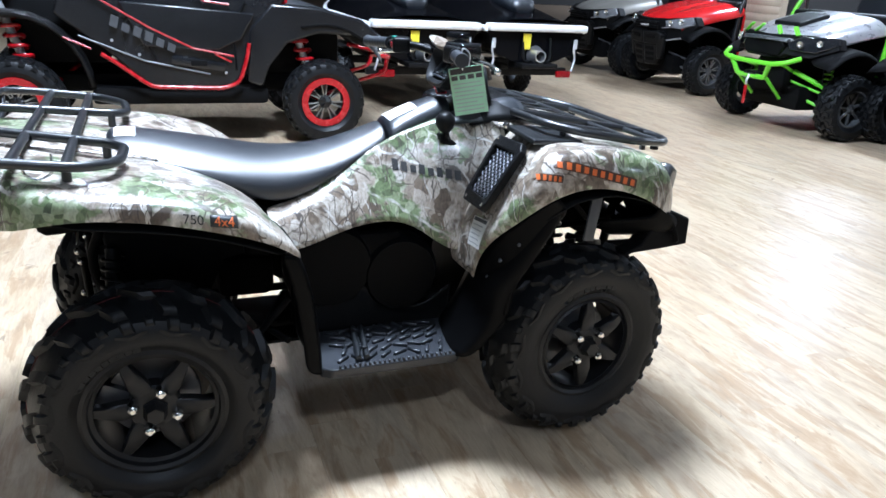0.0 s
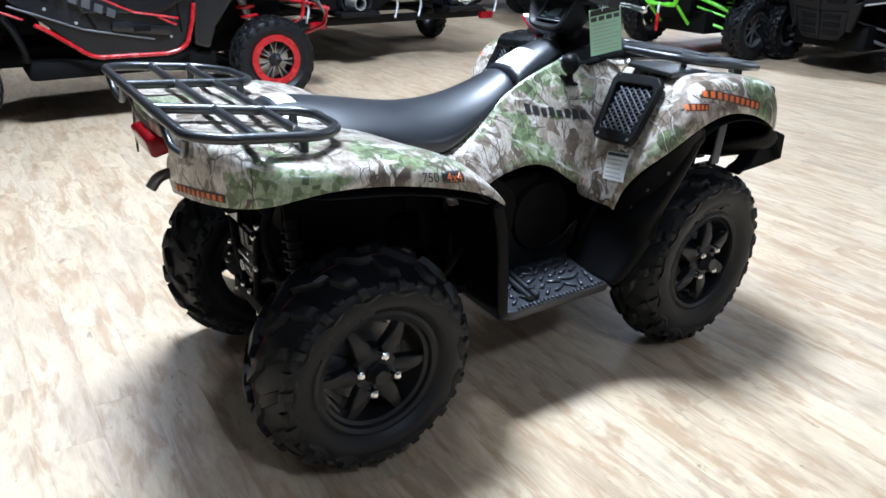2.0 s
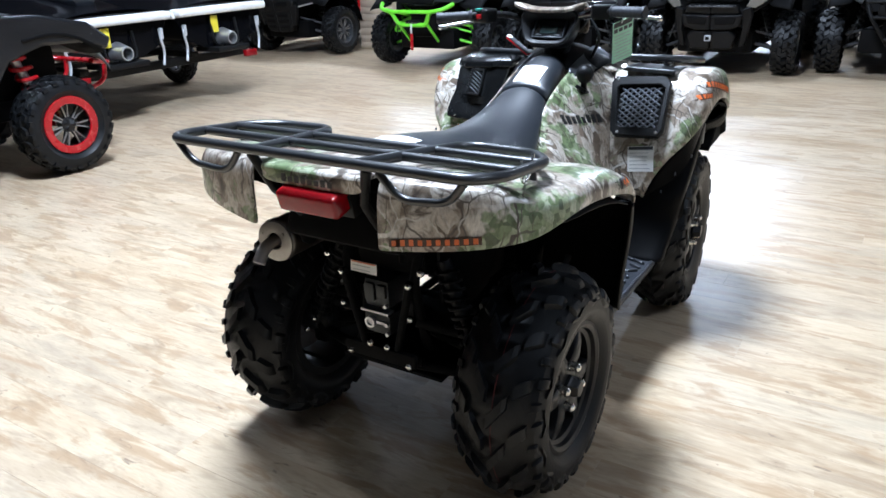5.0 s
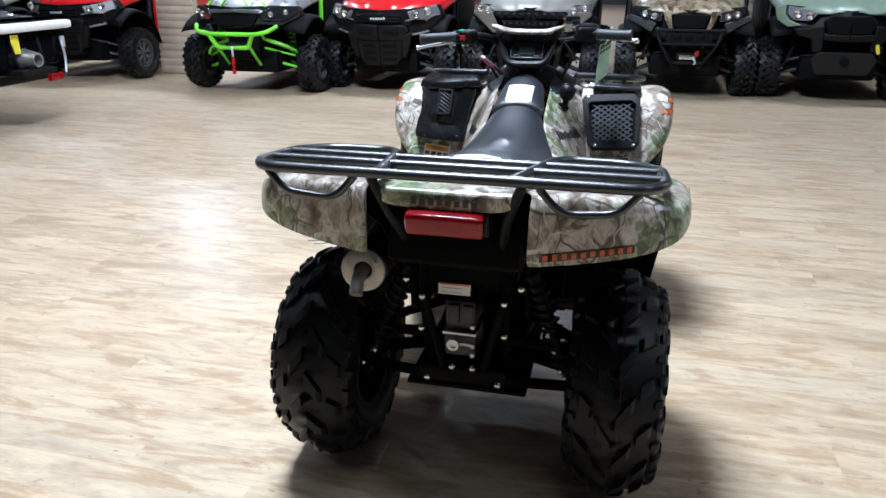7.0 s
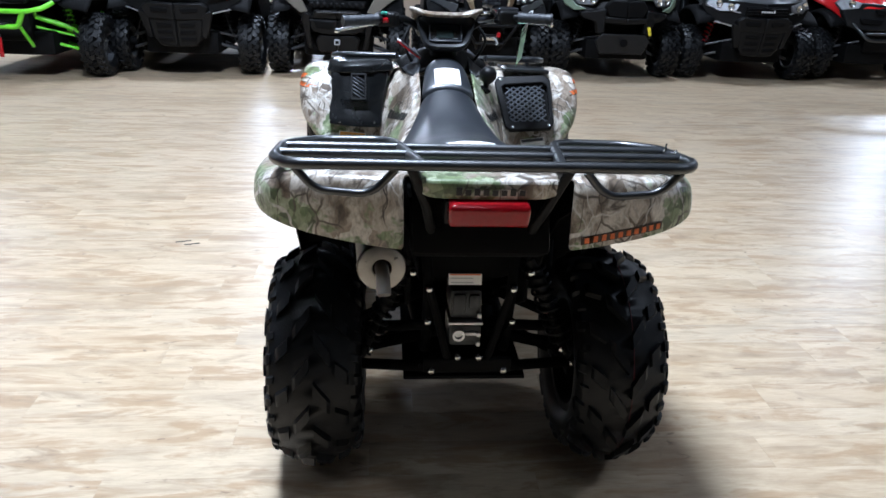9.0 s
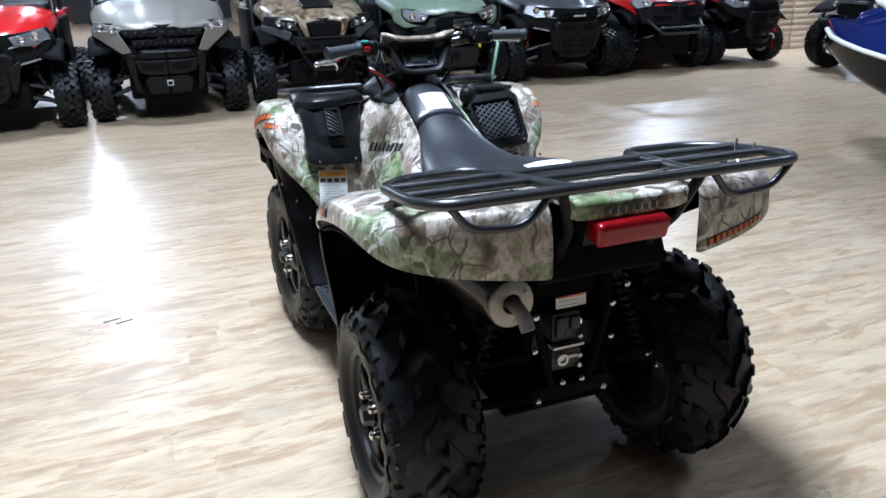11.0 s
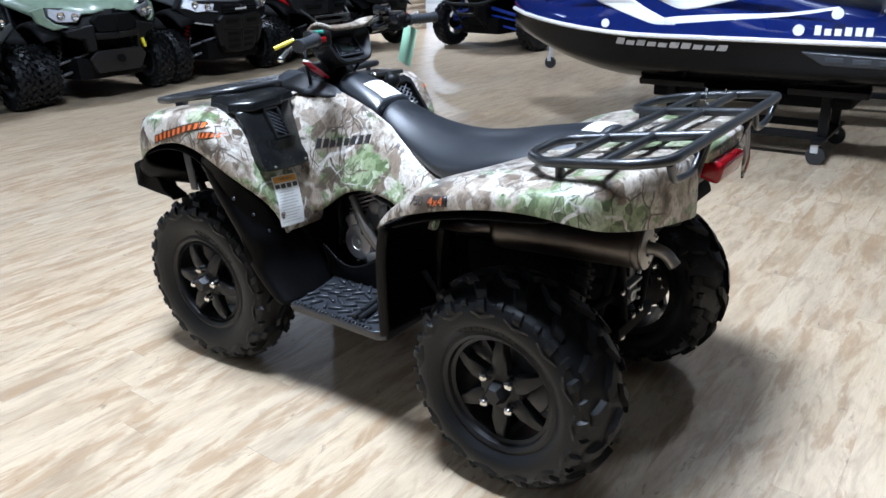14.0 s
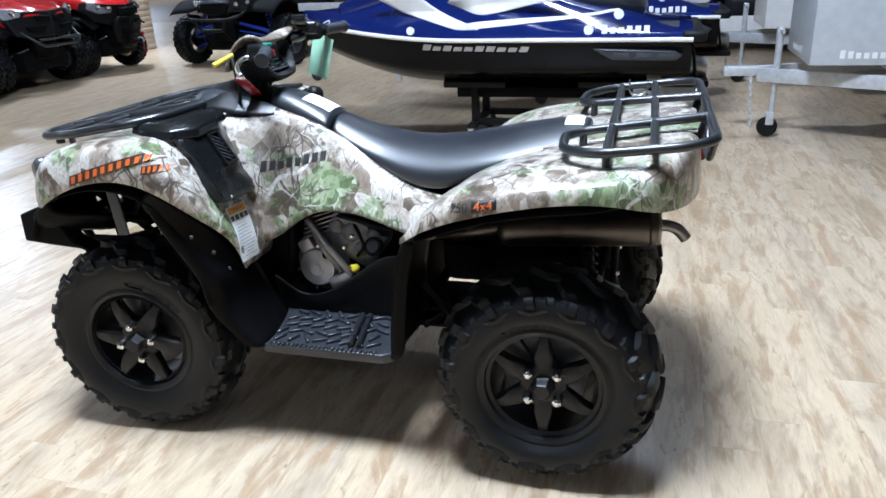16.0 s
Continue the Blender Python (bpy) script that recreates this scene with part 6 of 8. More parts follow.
lathe(bm, [(0.03, 0), (0.050, 0.010), (0.056, 0.03), (0.057, 0.40), (0.054, 0.412), (0.059, 0.416), (0.059, 0.430), (0.052, 0.436), (0.022, 0.438)], 36, axis_to((-0.475, 0.262, 0.683), (-0.915, 0.232, 0.700)))
mf = part("muffler", bm, STEEL, quad, "brown-grey steel muffler", smooth=50)
bm = bmesh.new()
lathe(bm, [(0.056, 0), (0.056, 0.006), (0.050, 0.009), (0.024, 0.009)], 36, axis_to((-0.908, 0.2325, 0.6997), (-1.0, 0.226, 0.703)))
for i in range(3):
    a = i * 2.1 + 0.4
    lathe(bm, [(0, 0), (0.005, 0), (0.004, 0.004), (0, 0.005)], 8, axis_to((-0.916, 0.232 + 0.042 * math.cos(a), 0.70 + 0.042 * math.sin(a)), (-1.0, 0.232 + 0.042 * math.cos(a), 0.70 + 0.042 * math.sin(a))))
part("end_plate", bm, STAINLESS, mf, "pale steel end plate")
bm = bmesh.new()
tube(bm, smooth_path([(-0.90, 0.233, 0.700), (-0.935, 0.231, 0.700), (-0.962, 0.229, 0.690), (-0.985, 0.227, 0.664)], 5), 0.0165, 14)
part("tail_pipe", bm, STAINLESS, mf, "bent steel tail pipe")
bm = bmesh.new()
tube(bm, smooth_path([(-0.48, 0.262, 0.683), (-0.36, 0.25, 0.66), (-0.20, 0.17, 0.62), (-0.08, 0.10, 0.60)], 5), 0.02, 10)
part("exhaust_pipe", bm, STEEL, mf, "")

# ---- the room ----
X0, X1, Y0, Y1 = -9.0, 30.0, -36.0, 34.0


def slab(name, c, s, mat, label, cat):
    ob = finish(abox(c, s, None, 0.0), name, mat, smooth=0)
    return tagged(ob, label, cat, kind="structure")


floor = slab("floor", ((X0 + X1) / 2, (Y0 + Y1) / 2, -0.06), (X1 - X0, Y1 - Y0, 0.10), plain("subfloor", (0.26, 0.19, 0.13), 0.4), "wood-look vinyl plank showroom floor", "floor")
slab("wall_north", ((X0 + X1) / 2, Y1 + 0.1, CEIL / 2), (X1 - X0 + 0.4, 0.2, CEIL), WALLPAINT, "plain painted showroom wall", "wall")
slab("wall_south", ((X0 + X1) / 2, Y0 - 0.1, CEIL / 2), (X1 - X0 + 0.4, 0.2, CEIL), WALLPAINT, "plain painted showroom wall", "wall")
slab("wall_east", (X1 + 0.1, (Y0 + Y1) / 2, CEIL / 2), (0.2, Y1 - Y0, CEIL), WALLPAINT, "plain painted showroom wall", "wall")
slab("wall_west", (X0 - 0.1, (Y0 + Y1) / 2, CEIL / 2), (0.2, Y1 - Y0, CEIL), WALLPAINT, "plain painted showroom wall", "wall")
slab("ceiling", ((X0 + X1) / 2, (Y0 + Y1) / 2, CEIL + 0.1), (X1 - X0 + 0.4, Y1 - Y0 + 0.4, 0.2), CEILPAINT, "dark grey showroom ceiling", "ceiling")


def partition(x, y0, y1):
    ob = thing("partition_panel", "brown slatted display partition standing between vehicles", "partition", kind="structure", m=pose(x, (y0 + y1) / 2, 0))
    w = y1 - y0
    part("panel_core", abox((0.06, 0, 1.2), (0.10, w, 2.4), None, 0.003), WOODWALL, ob)
    for i in range(24):
        part("slat", abox((0, 0, 0.055 + i * 0.1), (0.022, w * 0.999, 0.097), None, 0.003, 1), WOODWALL, ob)
    return ob


partition(6.95, 5.42, 6.02)
partition(8.30, -9.86, -9.25)
partition(8.28, -10.48, -9.88)


# ---- side-by-side vehicles ----
def spoke_rim_mesh(r, w, key, mat, spokes=8, ring=None):
    if key in CACHE:
        return CACHE[key]
    bm = bmesh.new()
    lip = w * 0.38
    lathe(bm, [(r - 0.02, -lip), (r + 0.004, -lip), (r - 0.004, -lip + 0.014), (r - 0.004, lip - 0.014), (r + 0.006, lip), (r - 0.012, lip + 0.003), (r - 0.020, lip - 0.03), (r - 0.03, lip - 0.07), (r - 0.02, -lip)], 40)
    lathe(bm, [(0, lip - 0.09), (0.05, lip - 0.09), (0.052, lip - 0.03), (0.03, lip - 0.018), (0, lip - 0.018)], 20)
    body = list(bm.verts)
    for i in range(spokes):
        m = Matrix.Rotation(2 * math.pi * i / spokes, 4, "Y")
        g = box(bm, m @ V(r * 0.52, lip - 0.045, 0), (r * 0.80, 0.030, 0.026), m, 0.005, 1)
        g = sorted(g, key=lambda v_: (m.inverted() @ v_.co).x)
        for pair in (g[:2], g[-2:]):
            bm.faces.new((pair[0], pair[1], min(body, key=lambda v_: (v_.co - pair[0].co).length)))
    bmesh.ops.recalc_face_normals(bm, faces=bm.faces)
    me = bpy.data.meshes.new("wheel")
    bm.to_mesh(me)
    bm.free()
    me.materials.append(mat)
    CACHE[key] = me
    return me


def back_wheel(parent, x, y, R, w, mat, key, spokes=8, ringmat=None, steer=0, inserts=False):
    s = 1 if y > 0 else -1
    m = pose(x, y, R, 0, 0, (0 if s > 0 else 180) + steer) @ Matrix.Rotation(x * 3 + y, 4, "Y")
    rr_ = R * 0.55
    wh = place_mesh(spoke_rim_mesh(rr_, w, key + "rim%.2f" % R, mat, spokes), "wheel", mat, parent, "", 40, m=m)
    place_mesh(block_tyre_mesh(R, w, rr_ + 0.003, "bt%.2f%.2f" % (R, w)), "tyre", RUBBER, wh, "black knobbly tyre", 35, m=Matrix.Identity(4))
    if inserts:
        bm = bmesh.new()
        for i in range(spokes):
            for q in (-1, 1):
                a = 2 * math.pi * (i + 0.5 * 0) / spokes
                m2 = Matrix.Rotation(a, 4, "Y")
                tube(bm, [m2 @ V(r_, w * 0.38 - 0.026, q * z_) for r_, z_ in ((0.055, 0.008), (0.09, 0.013), (rr_ * 0.80, 0.026))], 0.006, 6)
        part("spoke_insert", bm, STAINLESS, wh, "bright machined spoke edges", smooth=50)
    if ringmat:
        bm = bmesh.new()
        lathe(bm, [(rr_ - 0.042, w * 0.38), (rr_ - 0.038, w * 0.38 + 0.012), (rr_ + 0.012, w * 0.38 + 0.012), (rr_ + 0.016, w * 0.38)], 40)
        for i in range(24):
            a = 2 * math.pi * i / 24
            box(bm, (rr_ * math.cos(a), w * 0.38 + 0.014, rr_ * math.sin(a)), (0.010, 0.006, 0.010))
        part("beadlock_ring", bm, ringmat, wh, "coloured beadlock ring", smooth=40)
    return wh


def block_tyre_mesh(R, w, rin, key, n=22):
    """Tyre with staggered tread blocks and shoulder lugs."""
    if key in CACHE:
        return CACHE[key]
    bm = bmesh.new()
    h = w / 2
    lathe(bm, [(rin - 0.004, -h * 0.74), (rin + 0.03, -h * 0.86), (R - 0.10, -h), (R - 0.055, -h * 0.98), (R - 0.030, -h * 0.86), (R - 0.020, -h * 0.5), (R - 0.016, 0), (R - 0.020, h * 0.5),
               (R - 0.030, h * 0.86), (R - 0.055, h * 0.98), (R - 0.10, h), (rin + 0.03, h * 0.86), (rin - 0.004, h * 0.74)], 48)
    carc = list(bm.verts)

    def block(a, y, la, wy, r, hh, slant):
        lo, hi = [], []
        for q, p in ((-1, -1), (1, -1), (1, 1), (-1, 1)):
            aa, yy = a + (q * la / 2 + p * slant) / R, y + p * wy / 2
            drop = 0.014 * (abs(yy) / h) ** 2
            lo.append(bm.verts.new(((r - drop - 0.008) * math.cos(aa), yy, (r - drop - 0.008) * math.sin(aa))))
            aa, yy = a + (q * la * 0.42 + p * slant) / R, y + p * wy * 0.45
            hi.append(bm.verts.new(((r - drop + hh) * math.cos(aa), yy, (r - drop + hh) * math.sin(aa))))
        bm.faces.new(hi)
        for k in range(4):
            bm.faces.new((lo[k], lo[(k + 1) % 4], hi[(k + 1) % 4], hi[k]))
        near_ = min(carc, key=lambda v_: (v_.co - lo[0].co).length_squared)
        bm.faces.new((lo[0], lo[1], near_))

    p = 2 * math.pi / n
    for i in range(n):
        for sg in (-1, 1):
            a = i * p + (p / 2 if sg > 0 else 0)
            block(a, sg * w * 0.10, 0.056, w * 0.19, R - 0.016, 0.016, sg * 0.012)
            block(a + p * 0.5, sg * w * 0.30, 0.052, w * 0.17, R - 0.018, 0.016, sg * -0.010)
            block(a + p * 0.05, sg * w * 0.44, 0.046, w * 0.16, R - 0.028, 0.014, 0)
    bmesh.ops.recalc_face_normals(bm, faces=bm.faces)
    me = bpy.data.meshes.new("tyre")
    bm.to_mesh(me)
    bm.free()
    me.materials.append(RUBBER)
    CACHE[key] = me
    return me


def nose_x(y, z, zt, w):
    """How far the swept nose reaches forward at a place across and up it."""
    a = abs(y) / w
    return 0.52 - 0.16 * a ** 2 - 0.30 * max(0.0, a - 0.75) - 0.45 * max(0.0, z - (zt - 0.07)) - 0.22 * max(0.0, zt - 0.26 - z)


def nose_plate(u, name, pts, mat, zt, w, out=0.0, depth=0.05, label="", both=True, bevel=0.008, cols=4):
    """A panel of the nose: an outline across and up, laid on the swept front, with real depth."""
    made = []
    for s in ((1, -1) if both else (1,)):
        bm = bmesh.new()
        fv = [bm.verts.new((nose_x(y, z, zt, w) + out, s * y, z)) for y, z in pts]
        bv = [bm.verts.new((nose_x(y, z, zt, w) + out - depth, s * y, z)) for y, z in pts]
        bm.faces.new(fv), bm.faces.new(bv[::-1])
        n = len(pts)
        for k in range(n):
            bm.faces.new((fv[k], fv[(k + 1) % n], bv[(k + 1) % n], bv[k]))
        made.append(part(name, bm, mat, u, label, mods=(("BEVEL", bevel),) if bevel else (), smooth=35))
    return made


def strip_pts(a, b, t):
    """Outline of a straight strip from a to b, t thick."""
    dy, dz = b[0] - a[0], b[1] - a[1]
    L = math.hypot(dy, dz)
    ny, nz = -dz / L * t / 2, dy / L * t / 2
    return [(a[0] + ny, a[1] + nz), (b[0] + ny, b[1] + nz), (b[0] - ny, b[1] - nz), (a[0] - ny, a[1] - nz)]


def headlamps(u, pts, zt, w, bulbs, clear=True):
    """Swept lamp units: dark bowl, bright reflectors, clear lens."""
    for k, s in enumerate((1, -1)):
        q = [(y, z) for y, z in pts]
        bm = bmesh.new()
        for depth, off in ((0.05, 0.0),):
            fv = [bm.verts.new((nose_x(y, z, zt, w) + 0.010, s * y, z)) for y, z in q]
            bv = [bm.verts.new((nose_x(y, z, zt, w) - 0.04, s * y, z)) for y, z in q]
            bm.faces.new(fv), bm.faces.new(bv[::-1])
            for i in range(len(q)):
                bm.faces.new((fv[i], fv[(i + 1) % len(q)], bv[(i + 1) % len(q)], bv[i]))
        hl = part("headlight", bm, LAMPBOWL if clear else GLOSSBLACK, u, "clear headlight unit" if clear else "dark tinted headlight unit", mods=(("BEVEL", 0.008),), smooth=35)
        for by, bz, br in bulbs:
            bx = nose_x(by, bz, zt, w)
            part("reflector", alathe([(0, 0.0), (br * 0.35, 0.002), (br * 0.8, 0.010), (br, 0.020), (br * 1.08, 0.018), (br * 1.02, 0.0), (0, -0.004)], 16, axis_to((bx + 0.004, s * by, bz), (bx + 1, s * by * 1.6, bz + 0.12))), CHROME, hl, "bright lamp reflector", smooth=60)


def utv(label, m, T, hood, style, R=0.33, accent=None, rim=None):
    """A side-by-side seen from the front: axle at the local origin, front along +x."""
    u = thing("side_by_side", label, "utility vehicle", "row of side-by-side vehicles", m)
    h = T / 2
    rim = rim or GREYPAINT
    kind = style["face"]
    for s in (1, -1):
        back_wheel(u, 0, s * (h - 0.0), R, 0.235, rim, "utv" + rim.name, 7, inserts=style.get("inserts", False))
        back_wheel(u, -2.0, s * h, R, 0.255, rim, "utv" + rim.name, 7)
    part("chassis", abox((-0.95, 0, 0.36), (2.5, 0.78, 0.24), None, 0.04), DARK, u, "black underbody")
    part("tub", abox((-1.15, 0, 0.66), (1.3, 1.30, 0.44), None, 0.06), DARK, u, "black cabin tub")
    part("firewall", abox((-0.52, 0, 0.72), (0.10, 1.34, 0.62), None, 0.04), DARK, u, "black bulkhead behind the front wheels")
    part("frame_box", abox((0.02, 0, 0.58), (0.66, 0.40, 0.40), None, 0.05), DARK, u, "black front frame and gearbox")
    arm = accent or (BARESTEEL if style.get("bright_arms", True) else STEELTUBE)
    for s in (1, -1):
        for z0, z1, r_ in ((0.40, 0.27, 0.017), (0.52, 0.40, 0.014)):
            bm = bmesh.new()
            tube(bm, [(0.24, s * 0.20, z0), (0.05, s * (h - 0.13), z1)], r_, 8)
            tube(bm, [(-0.16, s * 0.20, z0), (0.0, s * (h - 0.13), z1)], r_, 8)
            part("suspension_arm", bm, arm, u, smooth=60)
        part("brake_hub", alathe([(0, 0), (0.11, 0), (0.11, 0.012), (0.05, 0.02), (0.05, 0.09), (0, 0.09)], 20, axis_to((0.0, s * (h - 0.05), R), (0.0, s * (h - 0.5), R))), DARK, u, "dark brake hub")
        part("brake_hose", atube([(0.10, s * (h - 0.16), R + 0.03), (0.14, s * (h - 0.22), R + 0.20), (0.08, s * (h - 0.30), 0.72)], 0.007, 6, fillet=4), STEELTUBE, u)
        bm = bmesh.new()
        rod(bm, (0.06, s * (h - 0.20), 0.38), (0.00, s * (h - 0.34), 0.86), 0.020)
        sh = part("shock_absorber", bm, BLACK, u, "coil-over shock absorber", smooth=60)
        bm = bmesh.new()
        spring(bm, (0.055, s * (h - 0.215), 0.46), (0.004, s * (h - 0.33), 0.84), 0.040, 0.010, 8)
        part("coil_spring", bm, style.get("coil", accent or STEELTUBE), sh, "coloured coil spring" if style.get("coil") or accent else "", smooth=60)
    w = style.get("w", 0.62)
    zt = style.get("z", 0.98)
    dz = style.get("rise", 0.24)
    # hood: crowned, ridged, its sides turned down over the wheel wells
    rows = []
    for i, (x, z, ww) in enumerate(((0.475, zt - 0.035, 0.80), (0.445, zt + 0.004, 0.86), (0.33, zt + dz * 0.26, 0.94), (0.10, zt + dz * 0.56, 1.02), (-0.15, zt + dz * 0.80, 1.06), (-0.42, zt + dz, 1.08))):
        k = w * ww
        back = 0.05 if i < 2 else 0.02
        rows.append([(x, 0, z), (x, k * 0.26, z + 0.006), (x - 0.004, k * 0.33, z - 0.022), (x - 0.015, k * 0.58, z - 0.012), (x - 0.05 - back, k * 0.84, z - 0.030), (x - 0.09 - back, k * 1.0, z - 0.075), (x - 0.11 - back, k * 1.05, z - 0.17)])
    panel(rows, "hood", hood, u, "painted hood", thick=0.012, sub=2)
    # mudguards: rise outward over the wheels, open below
    for s in (1, -1):
        rows = []
        for i in range(7):
            a = radians(38 + i * 23)
            cx, cz = 0.0 + (R + 0.16) * math.cos(a), R + 0.07 + (R + 0.17) * math.sin(a)
            rows.append([(cx * 0.9, s * w * 0.80, cz + 0.03), (cx, s * (h - 0.10), cz + 0.012), (cx, s * (h + 0.04), cz), (cx * 0.98, s * (h + 0.05), cz - 0.045)])
        panel(rows, "mudguard", DARK, u, "mudguard over the front wheel", mirror=False, thick=0.012, sub=1)
    if style.get("vent"):
        part("hood_vent", abox((0.06, 0, zt + dz * 0.62), (0.40, w * 0.62, 0.05), pose(0, 0, 0, 0, 14, 0), 0.02, 3), BLACK, u, "black hood scoop")
    black = BLACK
    if kind in ("sweep", "plain"):
        # dark centre with swept lamps and pale trim
        nose_plate(u, "nose_panel", [(0.0, zt - 0.03), (w * 0.62, zt - 0.01), (w * 1.02, zt + 0.03), (w * 1.12, zt - 0.08), (w * 0.95, zt - 0.22), (w * 0.50, zt - 0.30), (0.0, zt - 0.30)], black, zt, w, 0.0, 0.10, "black nose moulding")
        headlamps(u, [(w * 0.52, zt - 0.045), (w * 0.98, zt + 0.025), (w * 1.06, zt - 0.06), (w * 0.86, zt - 0.135), (w * 0.58, zt - 0.125)], zt, w, ((w * 0.68, zt - 0.075, 0.036), (w * 0.86, zt - 0.045, 0.038)))
        gr = part("grille", abox((0.525, 0, zt - 0.115), (0.03, w * 0.86, 0.105), None, 0.014), DARK, u, "black grille")
        for i in range(3):
            part("grille_bar", abox((0.545, 0, zt - 0.15 + i * 0.034), (0.012, w * 0.80, 0.008), None, 0.003, 1), BLACK, gr)
        if kind == "sweep":
            nose_plate(u, "nose_trim", strip_pts((w * 0.46, zt - 0.315), (w * 1.10, zt - 0.225), 0.018), SILVER, zt, w, 0.045, 0.03, "pale nose trim", bevel=0.003)
            nose_plate(u, "lamp_trim", strip_pts((w * 0.50, zt - 0.14), (w * 1.06, zt - 0.075), 0.012), SILVER, zt, w, 0.022, 0.02, "pale line under the lamp", bevel=0.003)
        # stepped bumper column
        nose_plate(u, "bumper_top", [(0.0, zt - 0.19), (w * 0.44, zt - 0.18), (w * 0.56, zt - 0.23), (w * 0.48, zt - 0.36), (0.0, zt - 0.37)], black, zt, w, 0.06, 0.12, "black moulded bumper", bevel=0.02)
        # no opening is cut: a dark plate gives the slot its shade
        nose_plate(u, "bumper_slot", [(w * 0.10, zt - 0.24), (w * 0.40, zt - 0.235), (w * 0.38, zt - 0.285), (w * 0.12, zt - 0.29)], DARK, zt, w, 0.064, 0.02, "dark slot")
        nose_plate(u, "bumper_lower", [(0.0, zt - 0.36), (w * 0.46, zt - 0.35), (w * 0.40, zt - 0.56), (w * 0.30, zt - 0.64), (0.0, zt - 0.65)], black, zt, w, 0.045, 0.14, "black lower bumper", bevel=0.02)
        for i in range(3):
            # dark plates paint the shade between the bumper ribs
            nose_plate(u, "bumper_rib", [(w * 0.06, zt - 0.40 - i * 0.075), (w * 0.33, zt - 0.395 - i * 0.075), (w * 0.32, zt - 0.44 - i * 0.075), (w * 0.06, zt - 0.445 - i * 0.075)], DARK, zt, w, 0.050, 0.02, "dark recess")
        nose_plate(u, "bumper_wing", [(w * 0.44, zt - 0.30), (w * 0.62, zt - 0.26), (w * 0.60, zt - 0.34), (w * 0.50, zt - 0.55), (w * 0.42, zt - 0.55)], black, zt, w, 0.055, 0.06, "black bumper upright", bevel=0.012)
    elif kind == "slots":
        # pale V-shaped cheeks round a two-row slotted grille
        nose_plate(u, "nose_panel", [(0.0, zt - 0.01), (w * 1.05, zt + 0.02), (w * 1.10, zt - 0.12), (w * 0.62, zt - 0.34), (0.0, zt - 0.34)], black, zt, w, 0.0, 0.10, "black nose moulding")
        nose_plate(u, "cheek", [(w * 0.70, zt - 0.055), (w * 1.06, zt - 0.055), (w * 1.08, zt - 0.10), (w * 0.66, zt - 0.285), (w * 0.52, zt - 0.27)], hood, zt, w, 0.022, 0.04, "pale painted cheek")
        headlamps(u, [(w * 0.62, zt - 0.035), (w * 0.98, zt + 0.025), (w * 1.10, zt - 0.01), (w * 1.06, zt - 0.075), (w * 0.68, zt - 0.080)], zt, w, ((w * 0.76, zt - 0.045, 0.034), (w * 0.93, zt - 0.030, 0.036)))
        for r_, (zz, hw) in enumerate(((zt - 0.085, 0.66), (zt - 0.185, 0.52))):
            g0 = nose_plate(u, "grille_band", [(-w * hw, zz + 0.035), (w * hw, zz + 0.035), (w * (hw - 0.08), zz - 0.045), (-w * (hw - 0.08), zz - 0.045)], DARK, zt, w, 0.014 if r_ else 0.012, 0.05, "black grille row", both=False)[0]
            for i in range(9):
                yy = (i - 4) * w * hw * 0.215
                part("grille_slot", abox((nose_x(yy, zz, zt, w) + 0.02, yy, zz - 0.004), (0.014, w * hw * 0.15, 0.040), pose(0, 0, 0, 18 if i < 4 else -18 if i > 4 else 0, 0, 0), 0.006, 1), BLACK, g0)
        nose_plate(u, "bumper_top", [(0.0, zt - 0.25), (w * 0.40, zt - 0.25), (w * 0.45, zt - 0.34), (0.0, zt - 0.345)], black, zt, w, 0.07, 0.14, "black moulded bumper", bevel=0.02)
        part("bumper_strip", abox((0.605, 0, zt - 0.265), (0.02, w * 0.70, 0.012), None, 0.004), GREYPAINT, u, "grey bumper strip")
        nose_plate(u, "bumper_mid", [(0.0, zt - 0.35), (w * 0.50, zt - 0.345), (w * 0.46, zt - 0.46), (w * 0.30, zt - 0.50), (0.0, zt - 0.505)], black, zt, w, 0.085, 0.14, "black middle bumper panel", bevel=0.02)
        # shade of the recess, laid on as a dark plate
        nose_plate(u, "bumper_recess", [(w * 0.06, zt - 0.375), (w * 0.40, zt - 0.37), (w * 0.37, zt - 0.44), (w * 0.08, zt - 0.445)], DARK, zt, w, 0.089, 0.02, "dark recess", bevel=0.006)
        nose_plate(u, "bumper_lower", [(0.0, zt - 0.51), (w * 0.30, zt - 0.505), (w * 0.40, zt - 0.56), (w * 0.34, zt - 0.70), (0.0, zt - 0.71)], black, zt, w, 0.060, 0.12, "black lower bumper panel", bevel=0.02)
        nose_plate(u, "bumper_wing", [(w * 0.47, zt - 0.30), (w * 0.60, zt - 0.27), (w * 0.63, zt - 0.36), (w * 0.54, zt - 0.66), (w * 0.44, zt - 0.68), (w * 0.49, zt - 0.50)], black, zt, w, 0.05, 0.08, "black bumper upright", bevel=0.012)
        part("receiver", abox((0.60, 0, zt - 0.575), (0.05, 0.062, 0.056), None, 0.008), GALV, u, "bright hitch receiver")
        # dark plate on the end paints the shade inside the tube
        part("receiver_hole", abox((0.624, 0, zt - 0.575), (0.006, 0.040, 0.034), None, 0.002), DARK, u, "dark receiver hole")
    elif kind == "cheeks":
        # camouflage cheeks, black centre, tube guard
        nose_plate(u, "nose_panel", [(0.0, zt - 0.01), (w * 1.05, zt + 0.02), (w * 1.14, zt - 0.12), (w * 0.55, zt - 0.32), (0.0, zt - 0.33)], black, zt, w, 0.0, 0.10, "black nose moulding")
